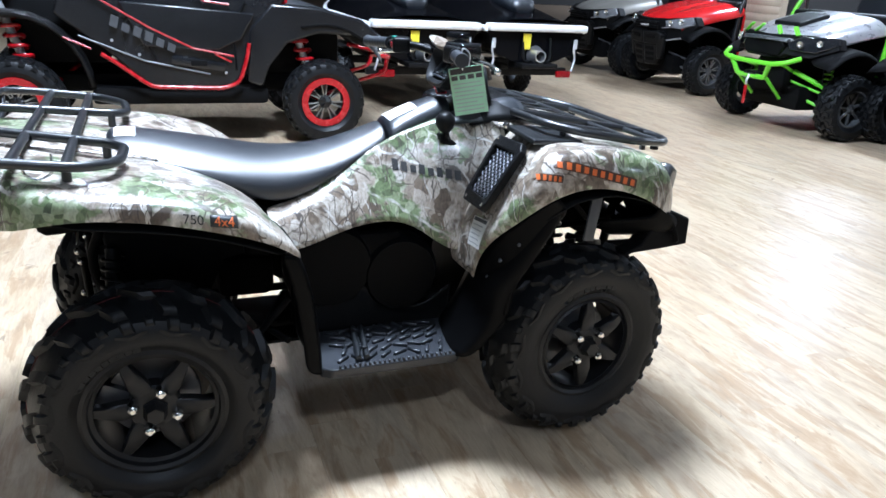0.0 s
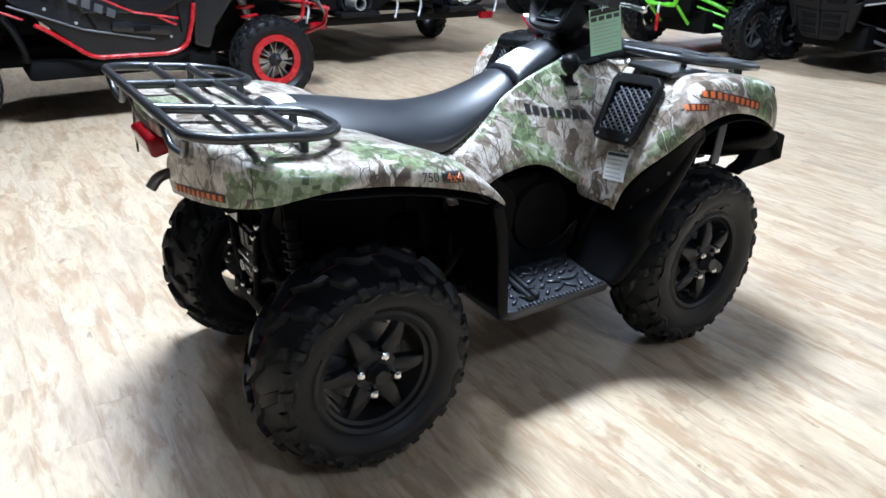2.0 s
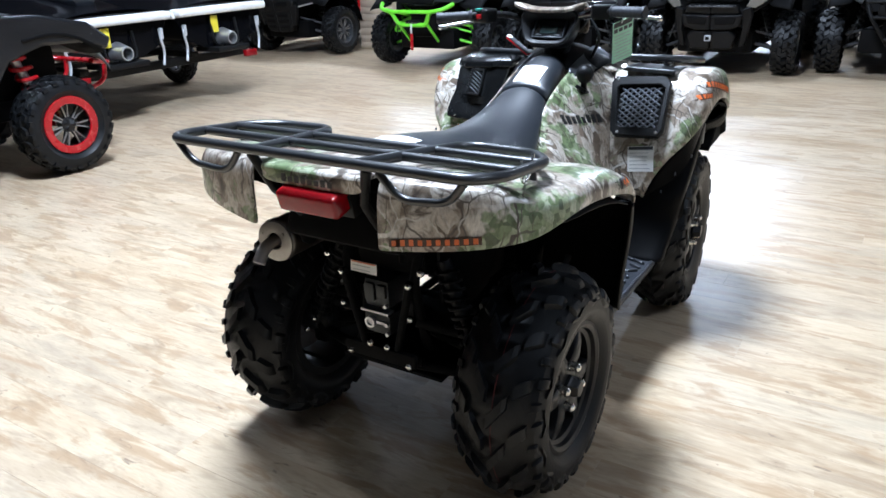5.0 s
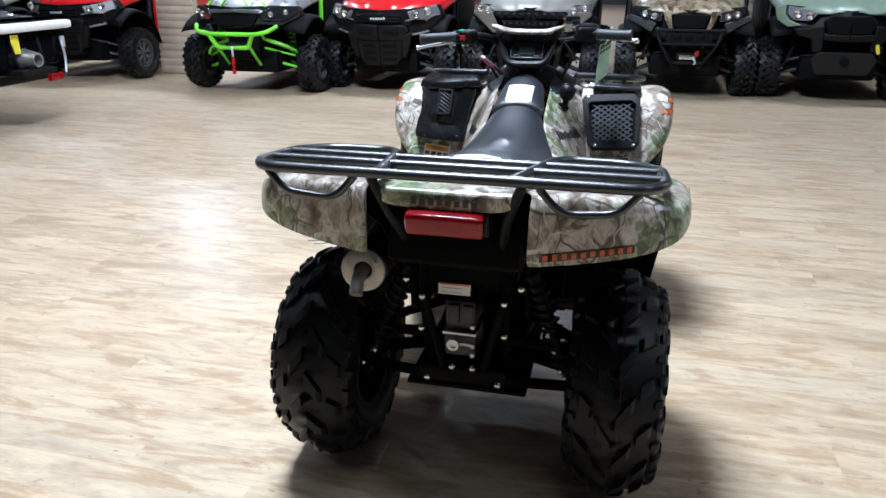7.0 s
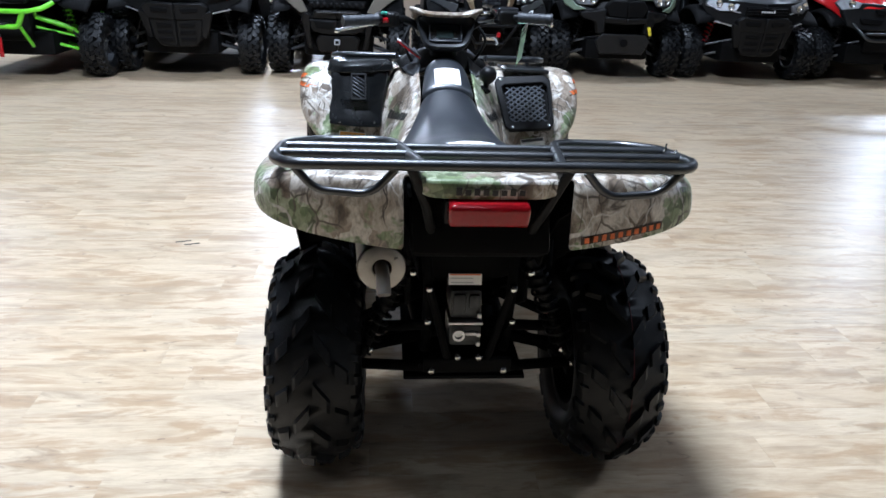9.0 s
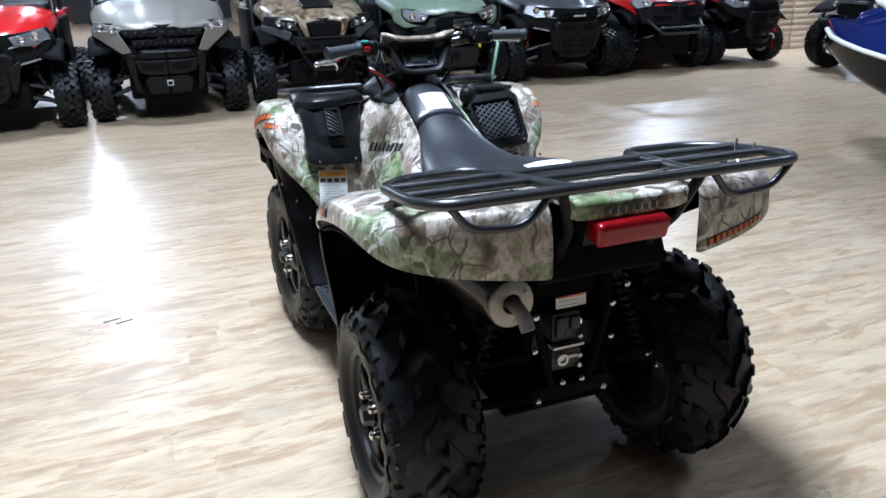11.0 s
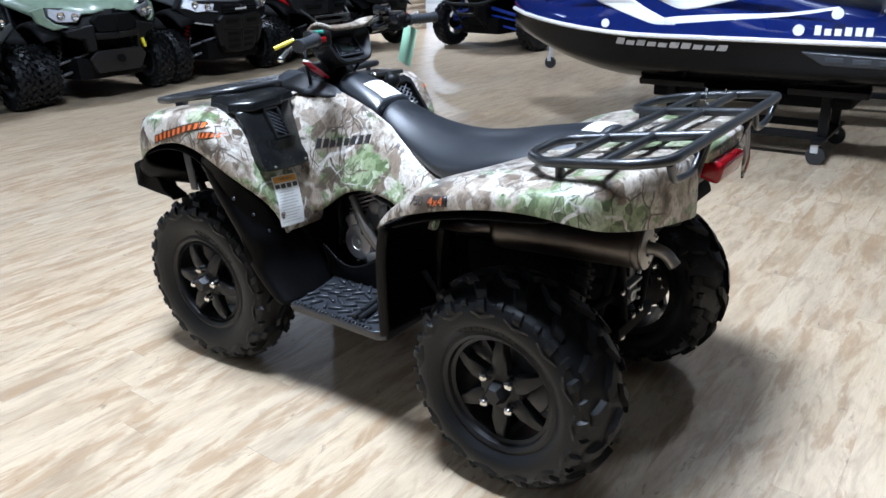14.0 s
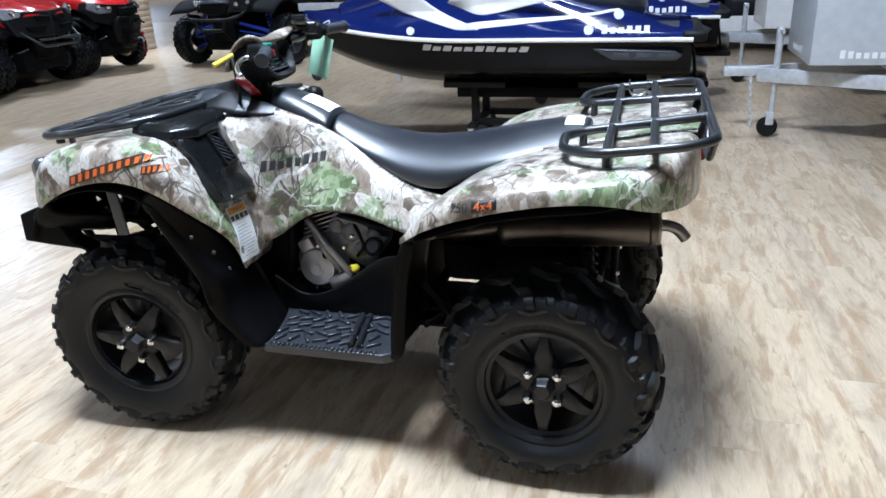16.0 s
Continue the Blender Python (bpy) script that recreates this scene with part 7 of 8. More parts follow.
        nose_plate(u, "centre_grille", [(-w * 0.34, zt - 0.055), (w * 0.34, zt - 0.055), (w * 0.30, zt - 0.16), (w * 0.24, zt - 0.20), (-w * 0.24, zt - 0.20), (-w * 0.30, zt - 0.16)], DARK, zt, w, 0.030, 0.06, "black centre grille", both=False)
        nose_plate(u, "cheek", [(w * 0.36, zt - 0.02), (w * 0.50, zt - 0.015), (w * 0.47, zt - 0.10), (w * 0.37, zt - 0.215), (w * 0.30, zt - 0.21), (w * 0.35, zt - 0.10)], hood, zt, w, 0.034, 0.04, "pale camouflage cheek")
        headlamps(u, [(w * 0.54, zt - 0.035), (w * 0.98, zt + 0.01), (w * 1.02, zt - 0.05), (w * 0.86, zt - 0.125), (w * 0.52, zt - 0.13)], zt, w, ((w * 0.66, zt - 0.075, 0.032), (w * 0.84, zt - 0.055, 0.032)), clear=False)
        nose_plate(u, "side_wing", [(w * 0.62, zt - 0.15), (w * 1.12, zt - 0.07), (w * 1.16, zt - 0.13), (w * 0.70, zt - 0.25)], GREYPAINT, zt, w, 0.03, 0.05, "grey lower wing", bevel=0.012)
        bm = bmesh.new()
        for s in (1, -1):
            tube(bm, rounded([(0.52, s * 0.36, zt - 0.20), (0.62, s * 0.30, zt - 0.36), (0.58, s * 0.15, zt - 0.58), (0.40, s * 0.13, zt - 0.64)], 0.06, 4), 0.019, 10)
            tube(bm, [(0.60, s * 0.20, zt - 0.22), (0.60, s * 0.15, zt - 0.40)], 0.013, 8)
        for zz, yy in ((zt - 0.215, 0.36), (zt - 0.36, 0.30), (zt - 0.56, 0.16)):
            tube(bm, [(0.605, -yy, zz), (0.605, yy, zz)], 0.017, 8)
        box(bm, (0.585, 0, zt - 0.29), (0.02, 0.50, 0.12), None, 0.01)
        part("front_bumper", bm, BLACK, u, "black tube bull bar", smooth=60)
        for yy in (-0.12, 0.0, 0.12):
            # slot shade painted as a dark block on the guard
            part("guard_slot", abox((0.600, yy, zt - 0.29), (0.012, 0.09, 0.06), None, 0.006, 1), DARK, u)
    elif kind == "round":
        # painted lip wrapping below the lamps, black centre block and skid
        nose_plate(u, "nose_panel", [(0.0, zt - 0.02), (w * 1.02, zt + 0.03), (w * 1.06, zt - 0.14), (w * 0.60, zt - 0.27), (0.0, zt - 0.28)], black, zt, w, 0.0, 0.10, "black nose moulding")
        nose_plate(u, "hood_lip", [(w * 0.98, zt + 0.04), (w * 1.14, zt + 0.0), (w * 1.10, zt - 0.13), (w * 0.94, zt - 0.20), (w * 0.74, zt - 0.175), (w * 0.92, zt - 0.13), (w * 1.00, zt - 0.06)], hood, zt, w, 0.022, 0.06, "painted lip below the lamp", bevel=0.012)
        headlamps(u, [(w * 0.50, zt - 0.035), (w * 0.94, zt + 0.02), (w * 0.97, zt - 0.06), (w * 0.88, zt - 0.125), (w * 0.62, zt - 0.13)], zt, w, ((w * 0.64, zt - 0.075, 0.036), (w * 0.82, zt - 0.060, 0.038)))
        nose_plate(u, "grille", [(0.0, zt - 0.07), (w * 0.30, zt - 0.06), (w * 0.42, zt - 0.13), (w * 0.34, zt - 0.25), (0.0, zt - 0.26)], DARK, zt, w, 0.045, 0.08, "black grille block", bevel=0.015)
        nose_plate(u, "bumper_side", [(w * 0.40, zt - 0.16), (w * 0.86, zt - 0.21), (w * 0.80, zt - 0.28), (w * 0.58, zt - 0.31), (w * 0.52, zt - 0.45), (w * 0.38, zt - 0.44)], black, zt, w, 0.06, 0.10, "black bumper side", bevel=0.018)
        nose_plate(u, "bumper_bar", [(0.0, zt - 0.26), (w * 0.42, zt - 0.25), (w * 0.40, zt - 0.32), (0.0, zt - 0.33)], black, zt, w, 0.07, 0.10, "black bumper bar", bevel=0.014)
        nose_plate(u, "skid_plate", [(-w * 0.42, zt - 0.44), (w * 0.42, zt - 0.44), (w * 0.54, zt - 0.52), (w * 0.42, zt - 0.68), (-w * 0.42, zt - 0.68), (-w * 0.54, zt - 0.52)], GREYBLACK, zt, w, 0.085, 0.05, "dark skid plate", both=False, bevel=0.012)
        # the hole is a dark disc on the plate, its shade in the colour
        part("skid_hole", alathe([(0, 0), (0.045, 0), (0.045, 0.02), (0, 0.02)], 20, axis_to((nose_x(0, zt - 0.54, zt, w) + 0.075, 0, zt - 0.54), (3, 0, zt - 0.54))), DARK, u, "round dark hole")
        part("tow_tab", abox((0.53, style.get("tab", 0.30), zt - 0.40), (0.03, 0.035, 0.10), pose(0, 0, 0, 15, 0, 0), 0.01), YELLOW, u, "yellow tag on the bumper")
    elif kind == "broad":
        # wide flat black fascia with corner lamps and a tube below
        nose_plate(u, "nose_panel", [(0.0, zt + 0.0), (w * 0.80, zt + 0.015), (w * 0.92, zt - 0.10), (w * 0.82, zt - 0.27), (w * 0.60, zt - 0.31), (0.0, zt - 0.31)], GREYBLACK, zt, w, 0.012, 0.12, "dark grey nose moulding", bevel=0.018)
        nose_plate(u, "grille", [(w * 0.06, zt - 0.06), (w * 0.40, zt - 0.05), (w * 0.36, zt - 0.12), (w * 0.08, zt - 0.13)], DARK, zt, w, 0.018, 0.03, "black grille slot")
        # dark plate on the moulding, colour stands for the slot's shade
        nose_plate(u, "lower_slot", [(w * 0.20, zt - 0.18), (w * 0.64, zt - 0.17), (w * 0.60, zt - 0.23), (w * 0.24, zt - 0.24)], DARK, zt, w, 0.018, 0.03, "black lower slot")
        headlamps(u, [(w * 0.62, zt + 0.01), (w * 0.92, zt + 0.06), (w * 1.02, zt - 0.01), (w * 0.94, zt - 0.085), (w * 0.70, zt - 0.055)], zt, w, ((w * 0.80, zt - 0.005, 0.040),))
        bm = bmesh.new()
        tube(bm, rounded([(0.40, -0.44, zt - 0.24), (0.56, -0.38, zt - 0.36), (0.60, -0.30, zt - 0.42), (0.60, 0.30, zt - 0.42), (0.56, 0.38, zt - 0.36), (0.40, 0.44, zt - 0.24)], 0.05, 4), 0.019, 10)
        tube(bm, [(0.59, -0.36, zt - 0.34), (0.59, 0.36, zt - 0.34)], 0.017, 8)
        part("front_bumper", bm, STEELTUBE, u, "black tube bumper", smooth=60)
    else:
        # angular sport nose with a recessed hexagon grille and a coloured tube bumper
        nose_plate(u, "nose_panel", [(0.0, zt - 0.0), (w * 0.72, zt + 0.02), (w * 1.10, zt + 0.0), (w * 1.16, zt - 0.10), (w * 0.86, zt - 0.20), (w * 0.46, zt - 0.18), (w * 0.38, zt - 0.22), (0.0, zt - 0.225)], black, zt, w, 0.0, 0.10, "black nose moulding")
        nose_plate(u, "grille", [(-w * 0.42, zt - 0.055), (w * 0.42, zt - 0.055), (w * 0.48, zt - 0.10), (w * 0.40, zt - 0.20), (-w * 0.40, zt - 0.20), (-w * 0.48, zt - 0.10)], DARK, zt, w, 0.03, 0.06, "black hexagon grille", both=False)
        nose_plate(u, "grille_brow", strip_pts((0.0, zt - 0.035), (w * 0.52, zt - 0.045), 0.035), GREYPAINT, zt, w, 0.045, 0.05, "grey brow over the grille", bevel=0.008)
        headlamps(u, [(w * 0.50, zt - 0.065), (w * 0.70, zt + 0.005), (w * 1.10, zt + 0.01), (w * 1.14, zt - 0.06), (w * 0.92, zt - 0.145), (w * 0.56, zt - 0.135)], zt, w, ((w * 0.72, zt - 0.075, 0.030), (w * 0.94, zt - 0.055, 0.030)), clear=False)
        if style.get("stripes"):
            for k in (0.30, 0.62):
                nose_plate(u, "hood_stripe", strip_pts((w * k, zt + 0.01), (w * (k - 0.12), zt + 0.09), 0.020), accent, zt, w, 0.03, 0.04, "coloured hood stripe", bevel=0.003)
        zb = zt - 0.25
        bm = bmesh.new()
        tube(bm, rounded([(0.48, -0.50, zb + 0.05), (0.60, -0.44, zb), (0.64, -0.30, zb - 0.03), (0.64, 0.30, zb - 0.03), (0.60, 0.44, zb), (0.48, 0.50, zb + 0.05)], 0.05, 4), 0.024, 10)
        tube(bm, rounded([(0.64, -0.27, zb - 0.03), (0.60, -0.19, zb - 0.18), (0.60, 0.19, zb - 0.18), (0.64, 0.27, zb - 0.03)], 0.04, 4), 0.026, 10)
        for s in (1, -1):
            tube(bm, [(0.60, s * 0.36, zb - 0.01), (0.30, s * 0.24, zb - 0.10)], 0.018, 8)
            tube(bm, [(0.58, s * 0.20, zb - 0.18), (0.35, s * 0.20, 0.34)], 0.018, 8)
        part("front_bumper", bm, style.get("bumper", accent or BLACK), u, "tube bumper", smooth=60)
        for s in (1, -1):
            bm = bmesh.new()
            tube(bm, rounded([(0.22, s * 0.20, 0.62), (0.12, s * (h - 0.20), 0.50), (0.06, s * (h - 0.12), 0.42)], 0.04, 4), 0.026, 8)
            part("upper_arm", bm, accent or DARK, u, smooth=60)
    if style.get("winch"):
        zw = zt - (0.42 if kind == "sport" else 0.50)
        wn = part("winch", abox((0.55, 0, zw), (0.09, 0.22, 0.08), None, 0.02), BLACK, u, "black winch")
        part("fairlead", abox((0.612, 0, zw), (0.014, 0.17, 0.045), None, 0.006), CHROME, wn, "bright fairlead")
        bm = bmesh.new()
        if style["winch"] == "strap":
            tube(bm, smooth_path([(0.622, 0.0, zw), (0.66, 0.02, zw - 0.05), (0.655, 0.02, zw - 0.10)], 4), 0.012, 8)
            hk = part("winch_hook", bm, GALV, wn, "bright winch hook", smooth=60)
            part("pull_strap", abox((0.655, 0.02, zw - 0.20), (0.012, 0.040, 0.19), None, 0.005), REDFRAME, wn, "red pull strap")
        else:
            tube(bm, smooth_path([(0.622, 0.05, zw), (0.65, 0.07, zw - 0.02), (0.655, 0.085, zw - 0.05), (0.65, 0.07, zw - 0.07)], 4), 0.010, 8)
            part("winch_hook", bm, GALV, wn, "bright winch hook", smooth=60)
            part("hook_latch", abox((0.645, 0.095, zw + 0.045), (0.03, 0.045, 0.055), None, 0.012), REDFRAME, wn, "red hook stopper")
            if style["winch"] == "thin":
                part("pull_strap", abox((0.65, 0.07, zw - 0.16), (0.008, 0.014, 0.18), None, 0.003), REDFRAME, wn, "thin red strap")
    if style.get("mark"):
        brand_bars(u, (0.560, 0.09, zt - 0.130), (0.560, -0.09, zt - 0.130), (0, 0, 1), 6, 0.026, WHITE, out=(1, 0, 0), seed=2, lean=0)
    # cabin: seat, cage, doors, bed
    part("bench_seat", abox((-1.15, 0, 0.95), (0.55, 1.2, 0.22), None, 0.06, 3), VINYL, u, "black bench seat")
    part("seat_back", abox((-1.42, 0, 1.25), (0.16, 1.2, 0.55), pose(0, 0, 0, 0, -10, 0), 0.06, 3), VINYL, u)
    part("dashboard", abox((-0.56, 0, 1.12), (0.28, 1.25, 0.20), None, 0.05, 3), BLACK, u)
    for s in (1, -1):
        bm = bmesh.new()
        tube(bm, rounded([(-0.42, s * 0.66, 0.62), (-0.46, s * 0.66, 1.16), (-0.85, s * 0.60, 1.92), (-1.55, s * 0.60, 1.94), (-1.70, s * 0.64, 0.75)], 0.1, 4), 0.026, 8)
        part("roll_cage", bm, style.get("cage", STEELTUBE), u, smooth=60)
        part("door", abox((-0.98, s * 0.69, 0.80), (0.95, 0.05, 0.54), None, 0.03, 3), style.get("door", BLACK), u, "side door")
    part("cargo_bed", abox((-2.05, 0, 0.98), (1.0, 1.36, 0.28), None, 0.04), hood, u, "cargo bed")
    for x in (-0.90, -1.5):
        part("cage_cross_tube", arod((x, -0.60, 1.93), (x, 0.60, 1.93), 0.024), STEELTUBE, u)
    return u


def facing(x, y, turn=0.0):
    return pose(x, y, 0, 0, 0, 180 + turn)


utv("red side-by-side with black nose and red side doors", facing(6.42, 6.70), 1.45, RED, {"face": "sweep", "mark": 1, "door": RED, "inserts": True}, rim=GREYPAINT)
utv("khaki grey side-by-side with black nose at the row's end", facing(6.42, 8.52), 1.45, TAUPE, {"face": "sweep"})
utv("lime and grey side-by-side with lime tube bumper and red winch strap", facing(5.92, 3.98), 1.47, SILVER, {"face": "sport", "winch": "strap", "w": 0.58, "z": 0.98, "cage": LIME, "stripes": 1, "vent": 1}, accent=LIME)
utv("red side-by-side with black nose and pale nose trim", facing(6.35, 2.41), 1.41, RED, {"face": "sweep", "mark": 1})
utv("silver-grey side-by-side with a wide slotted grille", facing(6.52, 0.72), 1.37, TAUPE, {"face": "slots", "z": 1.0})
utv("camouflage side-by-side with black bull bar and red winch hook", facing(6.85, -1.01), 1.33, BIGCAMO, {"face": "cheeks", "vent": 1, "winch": "hook", "w": 0.58})
utv("olive green side-by-side with black moulded bumper", facing(6.90, -2.63), 1.38, OLIVE, {"face": "round", "z": 1.00, "tab": 0.3})
utv("charcoal side-by-side with black bumper and red coil springs", facing(6.95, -4.36), 1.46, GREYPAINT, {"face": "sweep", "mark": 1, "coil": REDFRAME})
utv("red side-by-side with broad dark grey nose", facing(7.10, -6.08), 1.32, RED, {"face": "broad"})
utv("smaller red side-by-side with winch at the row's end", facing(7.15, -7.65), 1.10, RED, {"face": "plain", "winch": "thin", "w": 0.50}, R=0.30)
utv("blue and black sport side-by-side with blue suspension arms", pose(5.16, -8.22, 0, 0, 0, 82), 1.76, BLACK, {"face": "sport", "w": 0.50, "z": 0.98, "bumper": BLACK}, R=0.37, accent=NAVYFRAME)


# ---- black and red sport side-by-side, seen from its side ----
SPORTBLACK = plain("gloss_black_panel", (0.0075, 0.0082, 0.0098), 0.24, vary=0.4, scale=3, spec=0.5)
SPORTMARK = plain("charcoal_mark", (0.06, 0.063, 0.068), 0.4)


def sport_utv(m):
    u = thing("sport_side_by_side", "black and red two-seat sport side-by-side with red beadlock wheels", "utility vehicle", m=m)
    T, R = 0.70, 0.338
    for s in (1, -1):
        back_wheel(u, 0.0, s * (T - 0.08), R, 0.24, RIM, "talon", 7, REDFRAME, inserts=True)
        back_wheel(u, -2.25, s * (T - 0.08), R, 0.26, RIM, "talon", 7, REDFRAME, inserts=True)
    part("chassis", abox((-1.15, 0, 0.46), (2.6, 0.9, 0.14), None, 0.04), DARK, u, "black underbody")
    # added black block, stands for the shade behind the front wheels
    part("wheel_well", abox((-0.22, 0, 0.66), (0.80, 0.84, 0.44), None, 0.06), DARK, u, "black inner wheel wells")
    # panel below the sill, made wide and low to keep lamp light out
    part("belly_pan", abox((-1.10, 0, 0.385), (1.30, 1.30, 0.13), None, 0.04), DARK, u, "black belly pan")
    for s in (1, -1):
        y = s * 0.68
        # main side panel
        bm = bmesh.new()
        plate(bm, [(-1.95, 0.98), (-1.62, 0.72), (-1.33, 0.47), (-0.80, 0.46), (-0.66, 0.52), (-0.60, 0.70), (-0.42, 1.02), (-0.30, 1.14), (-1.10, 1.20), (-1.90, 1.16)], s * -0.10, pose(0, y, 0))
        part("side_panel", bm, SPORTBLACK, u, "gloss black side panel", mods=(("BEVEL", 0.015),), smooth=40)
        bm = bmesh.new()
        plate(bm, [(-0.62, 0.50), (-0.50, 0.46), (-0.44, 0.62), (-0.30, 0.80), (-0.05, 0.88), (0.22, 0.87), (0.42, 0.80), (0.46, 0.88), (0.30, 1.00), (-0.05, 1.08), (-0.42, 1.10), (-0.60, 0.90)], s * -0.12, pose(0, s * 0.69, 0))
        part("front_fender", bm, SPORTBLACK, u, "black front fender", mods=(("BEVEL", 0.02),), smooth=40)
        bm = bmesh.new()
        plate(bm, [(-1.52, 1.08), (-1.36, 0.76), (-0.84, 0.74), (-0.66, 0.82), (-0.55, 1.02)], s * 0.03, pose(0, y, 0))
        part("door", bm, SPORTBLACK, u, "black door skin", mods=(("BEVEL", 0.012),), smooth=40)
        bm = bmesh.new()
        tube(bm, rounded([(-1.66, 0.705, 0), (-1.58, 0.655, 0), (-1.33, 0.465, 0), (-0.80, 0.455, 0), (-0.68, 0.50, 0), (-0.62, 0.68, 0), (-0.60, 0.80, 0)], 0.06, 4), 0.016, 8)
        bmesh.ops.transform(bm, matrix=Matrix(((1, 0, 0, 0), (0, 0, 1, s * 0.71), (0, 1, 0, 0), (0, 0, 0, 1))), verts=bm.verts)
        part("sill_tube", bm, REDFRAME, u, "red tube sill", smooth=60)
        for pts in (((-1.78, 1.17), (-1.32, 0.90), (-1.02, 0.755), (-0.72, 0.700)), ((-1.05, 1.18), (-0.92, 1.10), (-0.74, 1.08)), ((-1.9, 0.82), (-1.72, 0.74)), ((-0.86, 0.715), (-0.74, 0.655))):
            bm = bmesh.new()
            for (ax, az), (bx, bz) in zip(pts, pts[1:]):
                rod(bm, (ax, s * 0.706, az), (bx, s * 0.706, bz), 0.009, 6)
            part("accent_stripe", bm, REDFRAME, u, "red accent stripe")
        # grey first rod paints the glint on the lower door edge; others are seams
        for pts in (((-1.80, 0.83), (-1.36, 0.655), (-0.90, 0.56)), ((-1.50, 1.12), (-1.40, 0.92), (-1.28, 0.66)), ((-0.62, 1.10), (-0.72, 0.92), (-0.70, 0.60))):
            bm = bmesh.new()
            for (ax, az), (bx, bz) in zip(pts, pts[1:]):
                rod(bm, (ax, s * 0.690, az), (bx, s * 0.688, bz), 0.008, 6)
            part("panel_edge", bm, GREYPAINT if pts[0][0] < -1.7 else DARK, u, "panel edge line")
        for x_, z_ in ((-1.40, 0.70), (-1.08, 0.64), (-0.78, 0.57), (-0.66, 0.88), (-1.58, 0.80)):
            part("panel_bolt", alathe([(0, 0), (0.012, 0), (0.010, 0.008), (0, 0.010)], 8, axis_to((x_, s * 0.682, z_), (x_, s * 0.9, z_))), SILVER, u)
        a_, b_ = (-1.60, s * 0.700, 0.915), (-1.14, s * 0.700, 0.715)
        brand_bars(u, *((b_, a_) if s > 0 else (a_, b_)), (0, 0, 1), 6, 0.075, SPORTMARK, out=(0, s, 0), seed=3, lean=0.25 if s < 0 else -0.25, lift=0.016)
        # vent and step
        part("side_pocket", abox((-0.98, s * 0.690, 0.64), (0.40, 0.04, 0.07), pose(0, 0, 0, 0, 8, 0), 0.015), SPORTBLACK, u)
        # dark block on the pocket paints the shade of its recess
        part("pocket_recess", abox((-0.98, s * 0.706, 0.645), (0.12, 0.02, 0.045), None, 0.01), DARK, u)
        # front arch
        rows = []
        for i in range(8):
            a = radians(20 + i * 23)
            rows.append([((R + 0.13 + d) * math.cos(a), s * yy, R + 0.10 + (R + 0.14 + d) * math.sin(a)) for d, yy in ((0, 0.44), (0.02, 0.70), (0.06, 0.72), (0.08, 0.60))])
        panel(rows[1:5], "arch_flare", DARK, u, "black front arch", mirror=False, thick=0.01, sub=1)
        rows = []
        for i in range(8):
            a = radians(0 + i * 24)
            rows.append([(-2.25 + (R + 0.13 + d) * math.cos(a), s * yy, R + 0.12 + (R + 0.14 + d) * math.sin(a)) for d, yy in ((0, 0.44), (0.02, 0.70), (0.06, 0.72), (0.08, 0.60))])
        panel(rows, "arch_flare", BLACK, u, "black rear arch", mirror=False, thick=0.01, sub=1)
        # shocks, arms
        for x in (-0.10, -2.15):
            bm = bmesh.new()
            rod(bm, (x + 0.03, s * 0.56, 0.44), (x - 0.16, s * 0.50, 1.04), 0.03)
            part("shock_absorber", bm, SILVER, u, "silver shock body")
            bm = bmesh.new()
            spring(bm, (x + 0.02, s * 0.56, 0.50), (x - 0.135, s * 0.51, 0.98), 0.060, 0.015, 7)
            part("coil_spring", bm, REDFRAME, u, "red coil spring", smooth=60)
            for z0, z1 in ((0.40, 0.34), (0.56, 0.44)):
                bm = bmesh.new()
                tube(bm, [(x + 0.3, s * 0.2, z0), (x + 0.12, s * 0.56, z1)], 0.02, 8)
                tube(bm, [(x - 0.15, s * 0.2, z0), (x + 0.08, s * 0.56, z1)], 0.02, 8)
                part("suspension_arm", bm, REDFRAME, u, "red suspension arm", smooth=60)
        bm = bmesh.new()
        tube(bm, rounded([(-0.30, s * 0.62, 1.10), (-0.95, s * 0.56, 1.72), (-1.75, s * 0.58, 1.72), (-2.35, s * 0.55, 1.05)], 0.1, 4), 0.026, 8)
        part("roll_cage", bm, REDFRAME, u, "red roll cage", smooth=60)
        part("seat", abox((-1.25, s * 0.30, 0.98), (0.55, 0.5, 0.30), None, 0.08, 3), VINYL, u, "black bucket seat")
        part("seat_back", abox((-1.52, s * 0.30, 1.28), (0.16, 0.5, 0.62), pose(0, 0, 0, 0, -12, 0), 0.07, 3), VINYL, u)
    panel([[(x, y, z) for y, z in ((0, zz), (0.25, zz), (0.46, zz - 0.04), (0.52, zz - 0.14))] for x, zz in ((-0.35, 1.16), (-0.05, 1.10), (0.25, 1.00), (0.48, 0.88), (0.54, 0.74))], "hood", GREYPAINT, u, "charcoal hood", thick=0.01)
    part("engine_cover", abox((-1.95, 0, 0.85), (0.7, 0.9, 0.5), None, 0.06), DARK, u, "black engine cover")
    bm = bmesh.new()
    tube(bm, rounded([(0.45, -0.40, 0.70), (0.66, -0.32, 0.66), (0.66, 0.32, 0.66), (0.45, 0.40, 0.70)], 0.06, 4), 0.02, 8)
    tube(bm, rounded([(0.40, -0.25, 0.45), (0.64, -0.25, 0.52), (0.66, -0.25, 0.66)], 0.06, 4), 0.018, 8)
    tube(bm, rounded([(0.40, 0.25, 0.45), (0.64, 0.25, 0.52), (0.66, 0.25, 0.66)], 0.06, 4), 0.018, 8)
    part("front_bumper", bm, REDFRAME, u, "red tube bumper", smooth=60)
    return u


